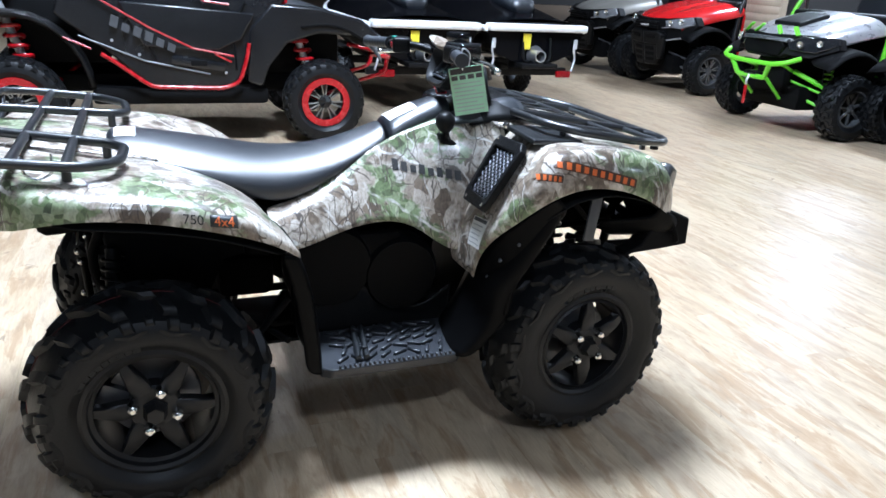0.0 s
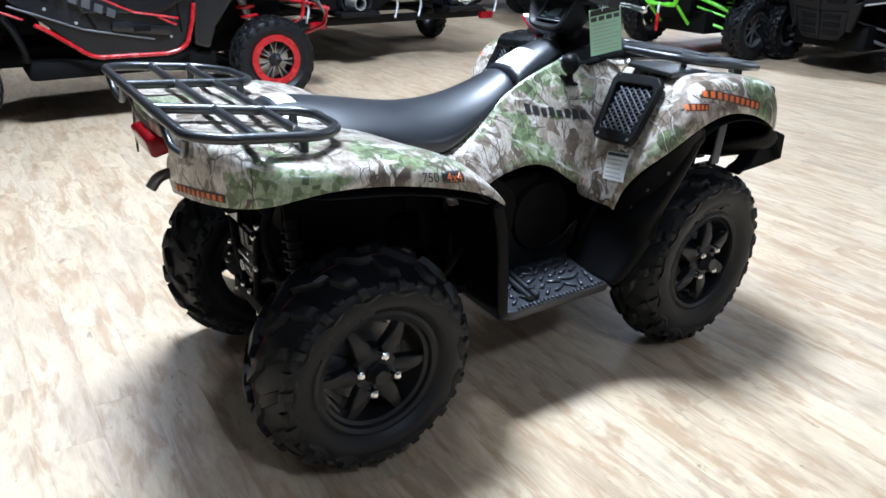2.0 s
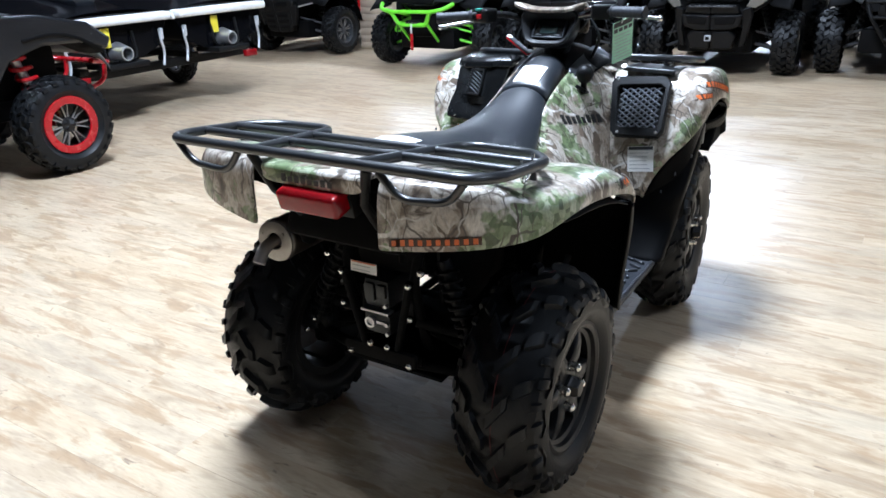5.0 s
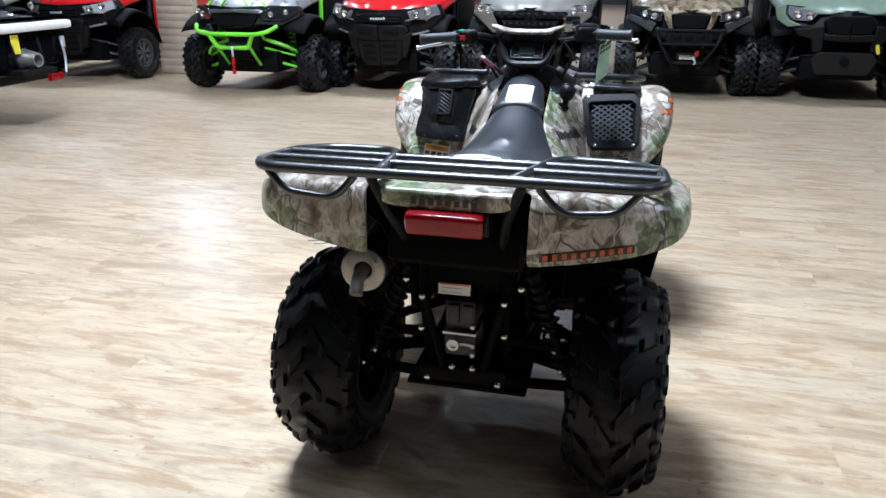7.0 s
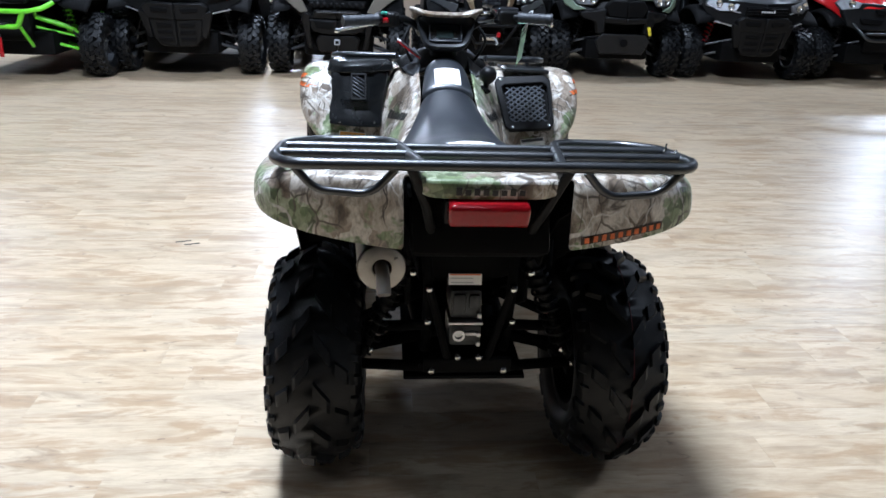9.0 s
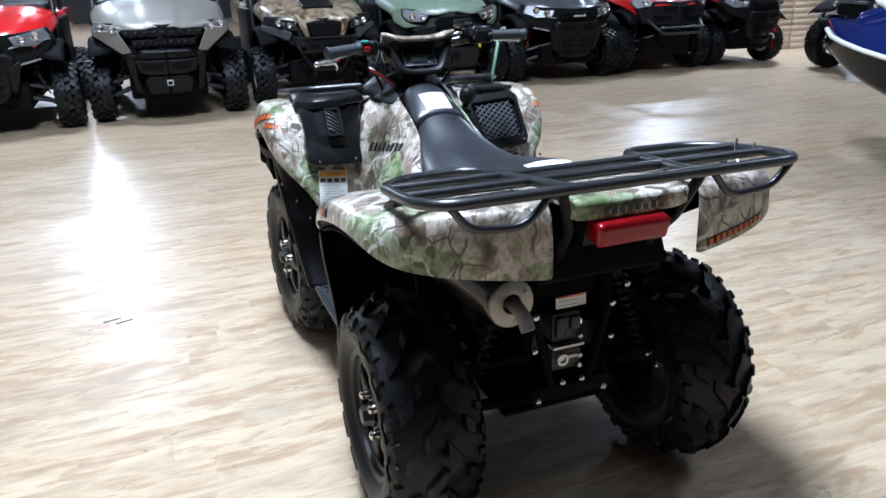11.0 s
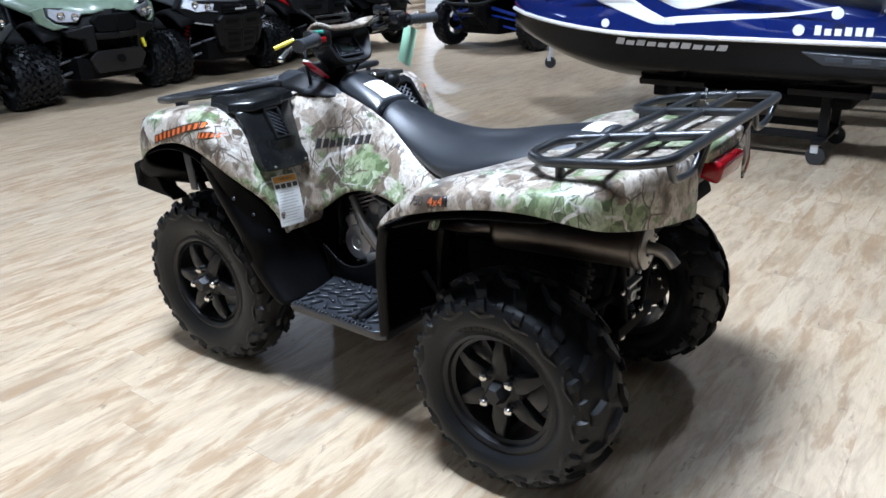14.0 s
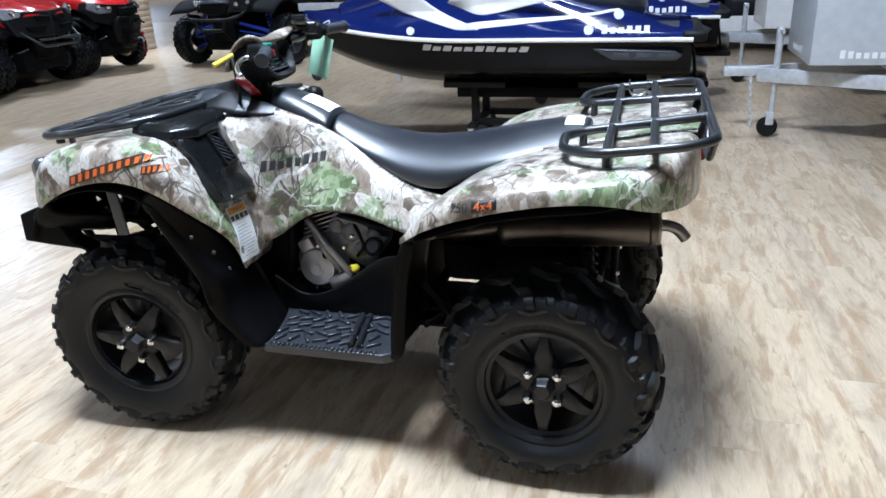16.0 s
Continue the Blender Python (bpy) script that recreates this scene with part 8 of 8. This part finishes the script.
sport_utv(pose(0.76, 4.52, 0))


# ---- personal watercraft ----
def watercraft(label, m, deck, hull, swoosh=True, stern_tag=False, length=3.10):
    w = thing("personal_watercraft", label, "watercraft", "personal watercraft", m)
    L = length
    st = []
    for i in range(15):
        t = i / 14
        b = 0.56 + 0.03 * math.sin(t * 3) if t < 0.5 else 0.585 * math.cos((t - 0.5) / 0.5 * math.pi / 2) ** 0.72 + 0.012
        g = 0.832 + 0.03 * t + (0.11 * ((t - 0.55) / 0.45) ** 1.6 if t > 0.55 else 0)
        k = 0.44 + (0.36 * ((t - 0.62) / 0.38) ** 1.7 if t > 0.62 else 0)
        st.append((t * L, max(b, 0.02), g, k))
    rows = []
    for x, b, g, k in st:
        rows.append([(x, 0, k), (x, b * 0.45, k + (g - k) * 0.14), (x, b * 0.82, k + (g - k) * 0.36), (x, b * 0.86, k + (g - k) * 0.40), (x, b * 0.97, k + (g - k) * 0.80), (x, b, g - 0.028)])
    hl_ = panel(rows, "hull", hull, w, "dark glossy hull", thick=0.0, sub=1)
    bpy.context.view_layer.update()
    ev = hl_.evaluated_get(bpy.context.evaluated_depsgraph_get())
    me_ = ev.to_mesh()
    hskin = BVHTree.FromPolygons([v.co.copy() for v in me_.vertices], [list(p.vertices) for p in me_.polygons])
    ev.to_mesh_clear()
    bm = bmesh.new()
    bm.faces.new([bm.verts.new(p) for p in rows[0]] + [bm.verts.new((p[0], -p[1], p[2])) for p in rows[0][:0:-1]])
    part("transom", bm, hull, w, smooth=0)
    # gunwale bumper
    bm = bmesh.new()
    edge = [V(x, b + 0.008, g - 0.014) for x, b, g, k in st]
    path = edge + [V(p.x, -p.y, p.z) for p in edge[::-1]]
    tube(bm, path, 0.016 if swoosh else 0.030, 8)
    part("gunwale", bm, WHITE, w, "white gunwale rub rail", smooth=60)
    # deck with raised centre
    rows = []
    for x, b, g, k in st:
        t = x / L
        hgt = 0.10 + 0.30 * math.exp(-((t - 0.55) / 0.25) ** 2)
        cw = 0.40 if t < 0.8 else 0.40 * (1 - (t - 0.8) / 0.25)
        if t < 0.10:
            hgt = 0.04
        q = b / 0.58
        rows.append([(x, b, g), (x, b * 0.97, g + 0.03), (x, b * 0.80, g + 0.045 + hgt * 0.25), (x, b * 0.55, g + 0.05 + hgt * 0.75 * q), (x, b * 0.28, g + 0.05 + hgt * q), (x, 0, g + 0.05 + hgt * q)])
    dk = panel(rows, "deck", deck, w, "glossy deck moulding", thick=0.0, sub=2)
    bpy.context.view_layer.update()
    ev = dk.evaluated_get(bpy.context.evaluated_depsgraph_get())
    me_ = ev.to_mesh()
    skin = BVHTree.FromPolygons([v.co.copy() for v in me_.vertices], [list(p.vertices) for p in me_.polygons])
    ev.to_mesh_clear()
    part("saddle", box_saddle(), VINYL, w, "black saddle", mods=(("SUBSURF", 1),), smooth=60)
    part("hood_cover", abox((2.35, 0, 1.12), (0.75, 0.46, 0.16), pose(0, 0, 0, 0, 17, 0), 0.07, 3), deck, w)
    bm = bmesh.new()
    tube(bm, smooth_path([(1.90, -0.36, 1.40), (1.98, 0, 1.36), (1.90, 0.36, 1.40)], 5), 0.018, 8)
    rod(bm, (2.05, 0, 1.15), (1.97, 0, 1.37), 0.05)
    part("handlebar", bm, BLACK, w)
    if swoosh:
        for s in (1, -1):
            for low, high in (([(1.46, 0.880), (1.62, 0.955), (1.80, 1.05), (1.94, 1.14), (2.02, 1.20)], [(1.66, 0.880), (1.86, 0.965), (2.10, 1.06), (2.28, 1.14), (2.38, 1.20)]),
                              ([(1.58, 0.880), (1.30, 0.915), (1.05, 0.955), (0.80, 0.990), (0.50, 1.01)], [(1.58, 0.945), (1.30, 0.975), (1.05, 1.00), (0.80, 1.02), (0.50, 1.03)]),
                              ([(1.48, 1.00), (1.30, 1.05), (1.05, 1.08), (0.80, 1.09)], [(1.80, 1.15), (1.46, 1.18), (1.10, 1.19), (0.80, 1.19)])):
                bm = bmesh.new()
                g = []
                for (x0, z0), (x1, z1) in zip(low, high):
                    g.append([bm.verts.new(laid(skin, V(x0 + (x1 - x0) * k / 4, s * 0.50, z0 + (z1 - z0) * k / 4), V(0, s, 0.45).normalized(), 0.006)) for k in range(5)])
                for r1, r2 in zip(g, g[1:]):
                    for k in range(4):
                        bm.faces.new((r1[k], r1[k + 1], r2[k + 1], r2[k]))
                part("deck_graphic", bm, WHITE, w, "white deck graphic", mods=(("SUBSURF", 1), ("SOLIDIFY", 0.004)), smooth=60)
            brand_bars(w, *((((1.93, s * 0.575, 0.765), (1.12, s * 0.575, 0.745))) if s > 0 else (((1.12, s * 0.575, 0.745), (1.93, s * 0.575, 0.765)))), (0, s * 0.12, 1), 10, 0.040, SILVER, tree=hskin, lift=0.006, out=(0, s, 0), seed=11, lean=0.45, gap=0.24)
            brand_bars(w, *((((0.62, s * 0.565, 0.865), (0.28, s * 0.562, 0.865))) if s > 0 else (((0.28, s * 0.562, 0.865), (0.62, s * 0.565, 0.865)))), (0, -s * 0.15, 1), 6, 0.05, WHITE, out=(0, s, 0.1), seed=12, lean=0)
            for x, z, r_ in ((0.70, 0.892, 0.034), (2.0, 0.905, 0.030), (0.50, 0.99, 0.034)):
                part("round_badge", alathe([(0, 0), (r_, 0), (r_, 0.006), (0, 0.006)], 24, axis_to((x, s * (0.565 if z < 0.95 else 0.53), z), (x, s * 2, z + 0.2))), WHITE, w, "round white badge")
            bm = bmesh.new()
            plate(bm, [(0.67, 0.765), (0.12, 0.747), (0.06, 0.720), (0.10, 0.680), (0.53, 0.687)], s * 0.05, pose(0, s * 0.535, 0))
            sp = part("sponson", bm, SIDEPLATE, w, "dark grey side sponson", mods=(("BEVEL", 0.008),), smooth=40)
            for i in range(3):
                part("sponson_inset", abox((0.47 - i * 0.15, s * 0.586, 0.722 - 0.004 * i), (0.10, 0.008, 0.030), None, 0.003), GREYPLASTIC, sp, "lighter grey inset")
            part("deck_mat", abox((0.42, s * 0.405, 0.888), (0.66, 0.20, 0.02), pose(0, 0, 0, s * -16, 0, 0), 0.008), GREYPAINT, w, "grey traction mat")
    # stern: jet nozzle, step, tow eye
    bm = bmesh.new()
    lathe(bm, [(0.10, 0), (0.10, 0.05), (0.075, 0.14), (0.062, 0.20), (0.050, 0.20), (0.048, 0.05), (0, 0.05)], 24, axis_to((0.06, 0, 0.56), (-0.5, 0, 0.56)))
    part("jet_nozzle", bm, ALLOY, w, "grey jet nozzle", smooth=50)
    part("ride_plate", abox((0.02, 0, 0.46), (0.34, 0.42, 0.05), None, 0.015), BLACK, w)
    part("stern_lip", abox((-0.01, 0, 0.838), (0.16, 1.14, 0.075), None, 0.030, 3), BLACK if swoosh else WHITE, w, "padded stern lip")
    part("swim_platform", abox((0.26, 0, 0.872), (0.34, 0.90, 0.03), None, 0.012), GREYPAINT, w, "grey padded swim platform")
    bm = bmesh.new()
    tube(bm, rounded([(-0.02, -0.16, 0.74), (-0.05, -0.16, 0.55), (-0.06, -0.14, 0.50), (-0.06, 0.14, 0.50), (-0.05, 0.16, 0.55), (-0.02, 0.16, 0.74)], 0.03, 3), 0.012, 8)
    part("boarding_step", bm, BLACK, w)
    if stern_tag:
        part("stern_tag", abox((-0.035, 0.12, 0.70), (0.006, 0.09, 0.16), None, 0.002), YELLOW, w, "yellow hang tag")
        for y in (0.5, -0.46):
            bm = bmesh.new()
            tube(bm, smooth_path([(-0.02, y, 0.72), (-0.05, y + 0.02, 0.62), (-0.03, y - 0.01, 0.52), (-0.05, y + 0.03, 0.40)], 5), 0.012, 8)
            box(bm, (-0.04, y, 0.68), (0.03, 0.03, 0.10), None, 0.006)
            part("tie_strap", bm, GALV, w, "pale tie-down strap")
    return w


def box_saddle():
    bm = bmesh.new()
    rs = []
    for x, z, hw, hh in ((0.30, 1.00, 0.14, 0.10), (0.45, 1.06, 0.20, 0.14), (0.95, 1.10, 0.21, 0.16), (1.40, 1.12, 0.19, 0.17), (1.80, 1.17, 0.15, 0.18), (1.95, 1.18, 0.10, 0.14)):
        rs.append([bm.verts.new((x, hw * a, z + hh * b)) for a, b in ((-1, -0.8), (-0.92, 0.3), (-0.5, 0.9), (0.5, 0.9), (0.92, 0.3), (1, -0.8))])
    for a, b in zip(rs, rs[1:]):
        for j in range(6):
            bm.faces.new((a[j], a[(j + 1) % 6], b[(j + 1) % 6], b[j]))
    bm.faces.new(rs[0]), bm.faces.new(rs[-1][::-1])
    return bm


def caster(parent, x, y, R=0.06):
    part("caster_fork", abox((x + 0.01, y, R + 0.055), (0.05, 0.055, 0.07), None, 0.008), GALV, parent, "zinc caster fork")
    bm = bmesh.new()
    lathe(bm, [(0.02, -0.018), (R, -0.018), (R + 0.003, 0), (R, 0.018), (0.02, 0.018), (0.02, 0.022), (0, 0.022)], 24, pose(x, y, R + 0.003))
    part("caster_wheel", bm, plain("caster_black", (0.022, 0.023, 0.024), 0.5), parent, "black rubber caster wheel", smooth=40)


def display_cart(m, x0, x1, yw):
    c = thing("display_cart", "black steel display cart on swivel casters under the watercraft", "cart", "display carts", m)
    for x in (x0, x1):
        part("cross_beam", abox((x, 0, 0.155), (0.075, 2 * yw + 0.08, 0.028), None, 0.006), BLACK, c)
        for s in (1, -1):
            caster(c, x, s * yw)
            part("cart_post", abox((x, s * yw * 0.62, 0.31), (0.06, 0.06, 0.29), None, 0.008), BLACK, c)
            part("bunk_pad", abox((x, s * yw * 0.62, 0.47), (0.5, 0.10, 0.05), pose(0, 0, 0, s * -14, 0, 0), 0.012), BLACK, c)
    # added black board, stands in for the shade between hull and floor
    part("deck_board", abox(((x0 + x1) / 2, 0, 0.395), (x1 - x0 + 0.3, 0.42, 0.08), None, 0.015), DARK, c, "black padded deck")
    for s in (1, -1):
        part("long_beam", abox(((x0 + x1) / 2, s * yw * 0.62, 0.165), (x1 - x0, 0.06, 0.05), None, 0.006), BLACK, c)
    return c


WX, WY = -1.14, -3.78
watercraft("navy blue and white personal watercraft with black hull on a cart", pose(WX, WY, 0), NAVY, GELBLACK)
display_cart(pose(WX, WY, 0), 0.54, 1.60, 0.33)
watercraft("second navy blue personal watercraft on a cart", pose(WX - 0.30, WY - 1.75, 0), NAVY, GELBLACK)
display_cart(pose(WX - 0.30, WY - 1.75, 0), 0.54, 1.60, 0.33)
for px, py, lab in ((2.00, 4.90, "white and black personal watercraft with a yellow stern tag"), (3.235, 4.90, "second white and black personal watercraft with a yellow stern tag")):
    watercraft(lab, pose(px, py, 0.062, 0, 0, 90), GELBLACK, GELBLACK, swoosh=False, stern_tag=True)


def boat_trailer(m):
    t = thing("boat_trailer", "black two-place watercraft trailer with small wheels", "trailer", m=m)
    for y in (-0.90, -0.33, 0.33, 0.90):
        part("bunk", abox((1.3, y, 0.485), (2.4, 0.09, 0.05), None, 0.01), BLACK, t)
    for x in (0.25, 1.2, 2.3):
        part("cross_beam", abox((x, 0, 0.42), (0.07, 2.3, 0.08), None, 0.008), BLACK, t)
    for s in (1, -1):
        back_wheel(t, 1.36, s * 1.12, 0.27, 0.17, GREYPAINT, "trailer", 6)
        part("wheel_guard", abox((1.36, s * 1.12, 0.565), (0.62, 0.20, 0.02), None, 0.01), BLACK, t)
    part("axle", arod((1.36, -1.10, 0.27), (1.36, 1.10, 0.27), 0.03), DARK, t)
    for s in (1, -1):
        part("tail_lamp", abox((0.02, s * 1.0, 0.42), (0.05, 0.16, 0.07), None, 0.01), REDLENS, t, "red trailer lamp")
    part("tongue", abox((3.2, 0, 0.42), (2.2, 0.08, 0.08), None, 0.008), BLACK, t)
    part("tongue_stand", abox((4.2, 0, 0.19), (0.05, 0.05, 0.38), None, 0.008), BLACK, t)
    return t


boat_trailer(pose(2.62, 4.92, 0, 0, 0, 90))


# ---- cargo trailers with tongue jacks ----
def cargo_trailer(label, m, skin, box_w, box_z0, box_z1, mark=True):
    t = thing("cargo_trailer", label, "trailer", "cargo trailers", m)
    # local +x is the tongue; origin under the coupler
    for s in (1, -1):
        bm = bmesh.new()
        a, b = V(-0.10, s * 0.05, 0.47), V(-1.25, s * 0.62, 0.47)
        mm = axis_to(a, b)
        box(bm, mm @ V(0, (b - a).length / 2, 0), (0.06, (b - a).length, 0.10), mm.to_3x3().to_4x4(), 0.006)
        part("tongue_beam", bm, GALV, t, "galvanised tongue beam", smooth=40)
    bm = bmesh.new()
    box(bm, (0.02, 0, 0.49), (0.26, 0.10, 0.07), None, 0.02)
    lathe(bm, [(0, 0), (0.045, 0.0), (0.045, 0.05), (0, 0.06)], 16, axis_to((0.10, 0, 0.46), (0.10, 0, 0.6)))
    part("coupler", bm, GALV, t, "steel ball coupler", smooth=40)
    bm = bmesh.new()
    rod(bm, (-0.22, 0.10, 0.14), (-0.22, 0.10, 0.74), 0.019)
    rod(bm, (-0.22, 0.10, 0.40), (-0.22, 0.10, 0.78), 0.026)
    box(bm, (-0.22, 0.10, 0.80), (0.05, 0.05, 0.05), None, 0.01)
    jk = part("jack_post", bm, GALV, t, "galvanised jack post", smooth=50)
    part("jack_handle", arod((-0.22, 0.10, 0.80), (-0.22, 0.26, 0.80), 0.010), GALV, jk)
    part("jack_fork", abox((-0.21, 0.10, 0.145), (0.06, 0.07, 0.10), None, 0.01), GALV, jk)
    bm = bmesh.new()
    lathe(bm, [(0.02, -0.03), (0.072, -0.03), (0.078, 0), (0.072, 0.03), (0.02, 0.03), (0, 0.034)], 24, pose(-0.20, 0.10, 0.080))
    part("jack_wheel", bm, RUBBER, jk, "black jack wheel", smooth=40)
    bm = bmesh.new()
    for i in range(14):
        c = V(-0.05 - 0.002 * i, 0.07, 0.44 - i * 0.027)
        mm = Matrix.Translation(c) @ pose(0, 0, 0, 90, 0, 90 * (i % 2))
        tube(bm, [mm @ V(0.010 * math.cos(a), 0.018 * math.sin(a), 0) for a in [2 * math.pi * k / 8 for k in range(8)]], 0.0045, 5, closed=True)
    part("safety_chain", bm, GALV, t, "hanging safety chain", smooth=60)
    bm = bmesh.new()
    box(bm, (-2.9, 0, (box_z0 + box_z1) / 2), (3.6, 1.7, box_z1 - box_z0), None, 0.03)
    bd = part("trailer_body", bm, skin, t, "sheet metal trailer body", smooth=40)
    bm = bmesh.new()
    box(bm, (-0.72, 0, (box_z0 + box_z1) / 2), (0.70, box_w, box_z1 - box_z0 - 0.06), None, 0.02)
    part("nose_box", bm, skin, t, "sheet metal nose box", smooth=40)
    bm = bmesh.new()
    box(bm, (-2.9, 0, box_z0 - 0.05), (3.7, 1.76, 0.09), None, 0.006)
    part("bottom_rail", bm, GALV, bd, "bright bottom rail")
    if mark:
        brand_bars(t, (-0.364, 0.20, box_z0 + 0.08), (-0.364, -0.20, box_z0 + 0.08), (0, 0, 1), 6, 0.05, WHITE, out=(1, 0, 0), seed=6, lean=0)
        brand_bars(t, (-0.55, box_w / 2 + 0.004, box_z0 + 0.08), (-0.85, box_w / 2 + 0.006, box_z0 + 0.08), (0, 0, 1), 6, 0.05, WHITE, out=(0, 1, 0), seed=6, lean=0)
    for s in (1, -1):
        back_wheel(t, -3.2, s * 0.98, 0.30, 0.18, SILVER, "cargo", 6)
        part("wheel_guard", abox((-3.2, s * 0.98, 0.66), (0.8, 0.24, 0.03), None, 0.01), GALV, t)
    return t


cargo_trailer("grey sheet metal cargo trailer with a tongue jack", pose(-1.57, -4.03, 0, 0, 0, 0), GREYPANEL, 0.95, 0.56, 1.75)
cargo_trailer("white sheet metal cargo trailer with a tongue jack", pose(-1.60, -6.67, 0, 0, 0, 0), WHITE, 0.95, 0.56, 1.75)



def open_side_trailer():
    """White stock trailer far back: sill, corner post, braced side opening."""
    t = thing("stock_trailer", "white steel trailer with an open braced side", "trailer", "cargo trailers", pose(-1.45, -9.1, 0))
    part("sill", abox((-1.80, 0, 0.37), (3.60, 0.08, 0.24), None, 0.01), WHITE, t, "white steel sill")
    part("corner_post", abox((-0.09, 0, 1.34), (0.18, 0.08, 1.70), None, 0.01), WHITE, t, "white corner post")
    part("side_sheet", abox((-2.55, 0, 1.34), (2.10, 0.06, 1.70), None, 0.01), WHITE, t, "white side sheet")
    part("roof", abox((-1.80, -0.85, 2.22), (3.66, 1.80, 0.07), None, 0.02), WHITE, t, "white roof sheet")
    part("brace", arod((-0.42, 0.0, 1.30), (-1.02, 0.0, 0.48), 0.026), WHITE, t, "white diagonal brace")
    part("inner_wall", abox((-1.80, -1.60, 1.34), (3.60, 0.06, 1.70), None, 0.01), DARK, t, "dark far wall")
    part("bed", abox((-1.80, -0.85, 0.34), (3.56, 1.56, 0.10), None, 0.01), DARK, t, "dark trailer bed")
    part("load", abox((-1.00, -0.80, 0.56), (1.10, 0.70, 0.32), None, 0.08, 3), GREYBLACK, t, "dark load inside")
    for y in (0.0, -1.70):
        back_wheel(t, -2.60, y + (0.10 if y == 0 else -0.10), 0.30, 0.18, SILVER, "cargo", 6)
    part("prop_leg", arod((-0.10, -0.85, 0.0), (-0.10, -0.85, 0.32), 0.04), GALV, t, "galvanised prop leg")


open_side_trailer()

# small jack caster standing beyond the watercraft
cs = thing("jack_stand", "galvanised jack post with a small black caster", "jack", m=pose(3.22, -6.64, 0))
part("post", arod((0, 0, 0.13), (0, 0, 0.95), 0.024), GALV, cs, "galvanised post")
part("head_beam", abox((-0.5, 0, 0.90), (1.3, 0.07, 0.09), None, 0.008), GALV, cs, "galvanised tongue beam")
part("rear_leg", abox((-1.1, 0, 0.43), (0.06, 0.06, 0.86), None, 0.008), GALV, cs)
caster(cs, 0, 0, 0.07)

# assumed high-bay housings round the unseen lamps
for k, (lx, ly, pw) in enumerate(BAYS):
    wide = 1.5 / 0.62 if k == 0 else 1.0
    bm = bmesh.new()
    lathe(bm, [(0.05, 0.42), (0.06, 0.30), (0.10 * wide, 0.24), (0.25 * wide, 0.10), (0.335 * wide, 0.0), (0.345 * wide, 0.0), (0.26 * wide, 0.11), (0.11 * wide, 0.26), (0.08, 0.44), (0.05, 0.44)], 32, pose(lx, ly, LAMPZ - 0.02, 90, 0, 0))
    lathe(bm, [(0.012, 0.40), (0.012, CEIL - LAMPZ + 0.02)], 8, pose(lx, ly, LAMPZ - 0.02, 90, 0, 0))
    tagged(finish(bm, "bay_light", SILVER, smooth=50), "round metal high-bay light hanging from the ceiling", "ceiling light", "high-bay lights", "structure")

# scuffs on the floor beside the front wheel
bm = bmesh.new()
for dx, dy in ((0.0, 0.0), (0.035, 0.05)):
    box(bm, (0.985 + dx, 1.17 + dy, 0.0010), (0.012, 0.075, 0.0012), pose(0, 0, 0, 0, 0, 18))
tagged(finish(bm, "floor_scuff", plain("scuff_dark", (0.06, 0.055, 0.05), 0.7), smooth=0), "two small dark tyre scuffs on the floor", "floor mark", kind="structure")

# ---- floor planks, last ----
PW, PL = 0.152, 1.22
GAP = 0.0004


def plank_bm(w, l):
    bm = bmesh.new()
    h, b = 0.010, 0.0003
    o = [(-w / 2, -l / 2), (w / 2, -l / 2), (w / 2, l / 2), (-w / 2, l / 2)]
    lo = [bm.verts.new((x, y, -h)) for x, y in o]
    mid = [bm.verts.new((x, y, -b)) for x, y in o]
    hi = [bm.verts.new((x - math.copysign(b, x), y - math.copysign(b, y), 0)) for x, y in o]
    bm.faces.new(hi)
    for a, c in ((lo, mid), (mid, hi)):
        for k in range(4):
            bm.faces.new((a[k], a[(k + 1) % 4], c[(k + 1) % 4], c[k]))
    return bm


pm = bpy.data.meshes.new("plank")
_b = plank_bm(PW - GAP, PL - GAP)
_b.to_mesh(pm)
_b.free()
pm.materials.append(FLOOR)
rg = random.Random(7)
verts, faces = [], []
near = []
FX0, FX1, FY0, FY1 = -9.0, 14.0, -17.0, 14.0
for i in range(int((FX1 - FX0) / PW)):
    x = FX0 + PW * (i + 0.5)
    off = rg.uniform(0, PL)
    for j in range(-1, int((FY1 - FY0) / PL) + 1):
        y = FY0 + off + PL * (j + 0.5)
        y0, y1 = max(FY0, y - PL / 2), min(FY1, y + PL / 2)
        if y1 - y0 < 0.05:
            continue
        if -2.0 < x < 2.6 and -3.1 < y < 3.4:
            near.append((x, y))
            continue
        k = len(verts)
        w2, b = (PW - GAP) / 2, 0.0003
        ya, yb = y0 + GAP / 2, y1 - GAP / 2
        verts += [(x - w2, ya, -b), (x + w2, ya, -b), (x + w2, yb, -b), (x - w2, yb, -b), (x - w2 + b, ya + b, 0), (x + w2 - b, ya + b, 0), (x + w2 - b, yb - b, 0), (x - w2 + b, yb - b, 0)]
        faces += [(k + 4, k + 5, k + 6, k + 7)] + [(k + q, k + (q + 1) % 4, k + 4 + (q + 1) % 4, k + 4 + q) for q in range(4)]
for x, y in near:
    ob = new("plank", pm)
    ob.location = (x, y, 0)
    ob.parent = floor
fm = bpy.data.meshes.new("plank_field")
fm.from_pydata(verts, [], faces)
fm.materials.append(FLOOR)
pf = new("plank_field", fm)
pf.parent = floor
pf["kind"] = "stuff"
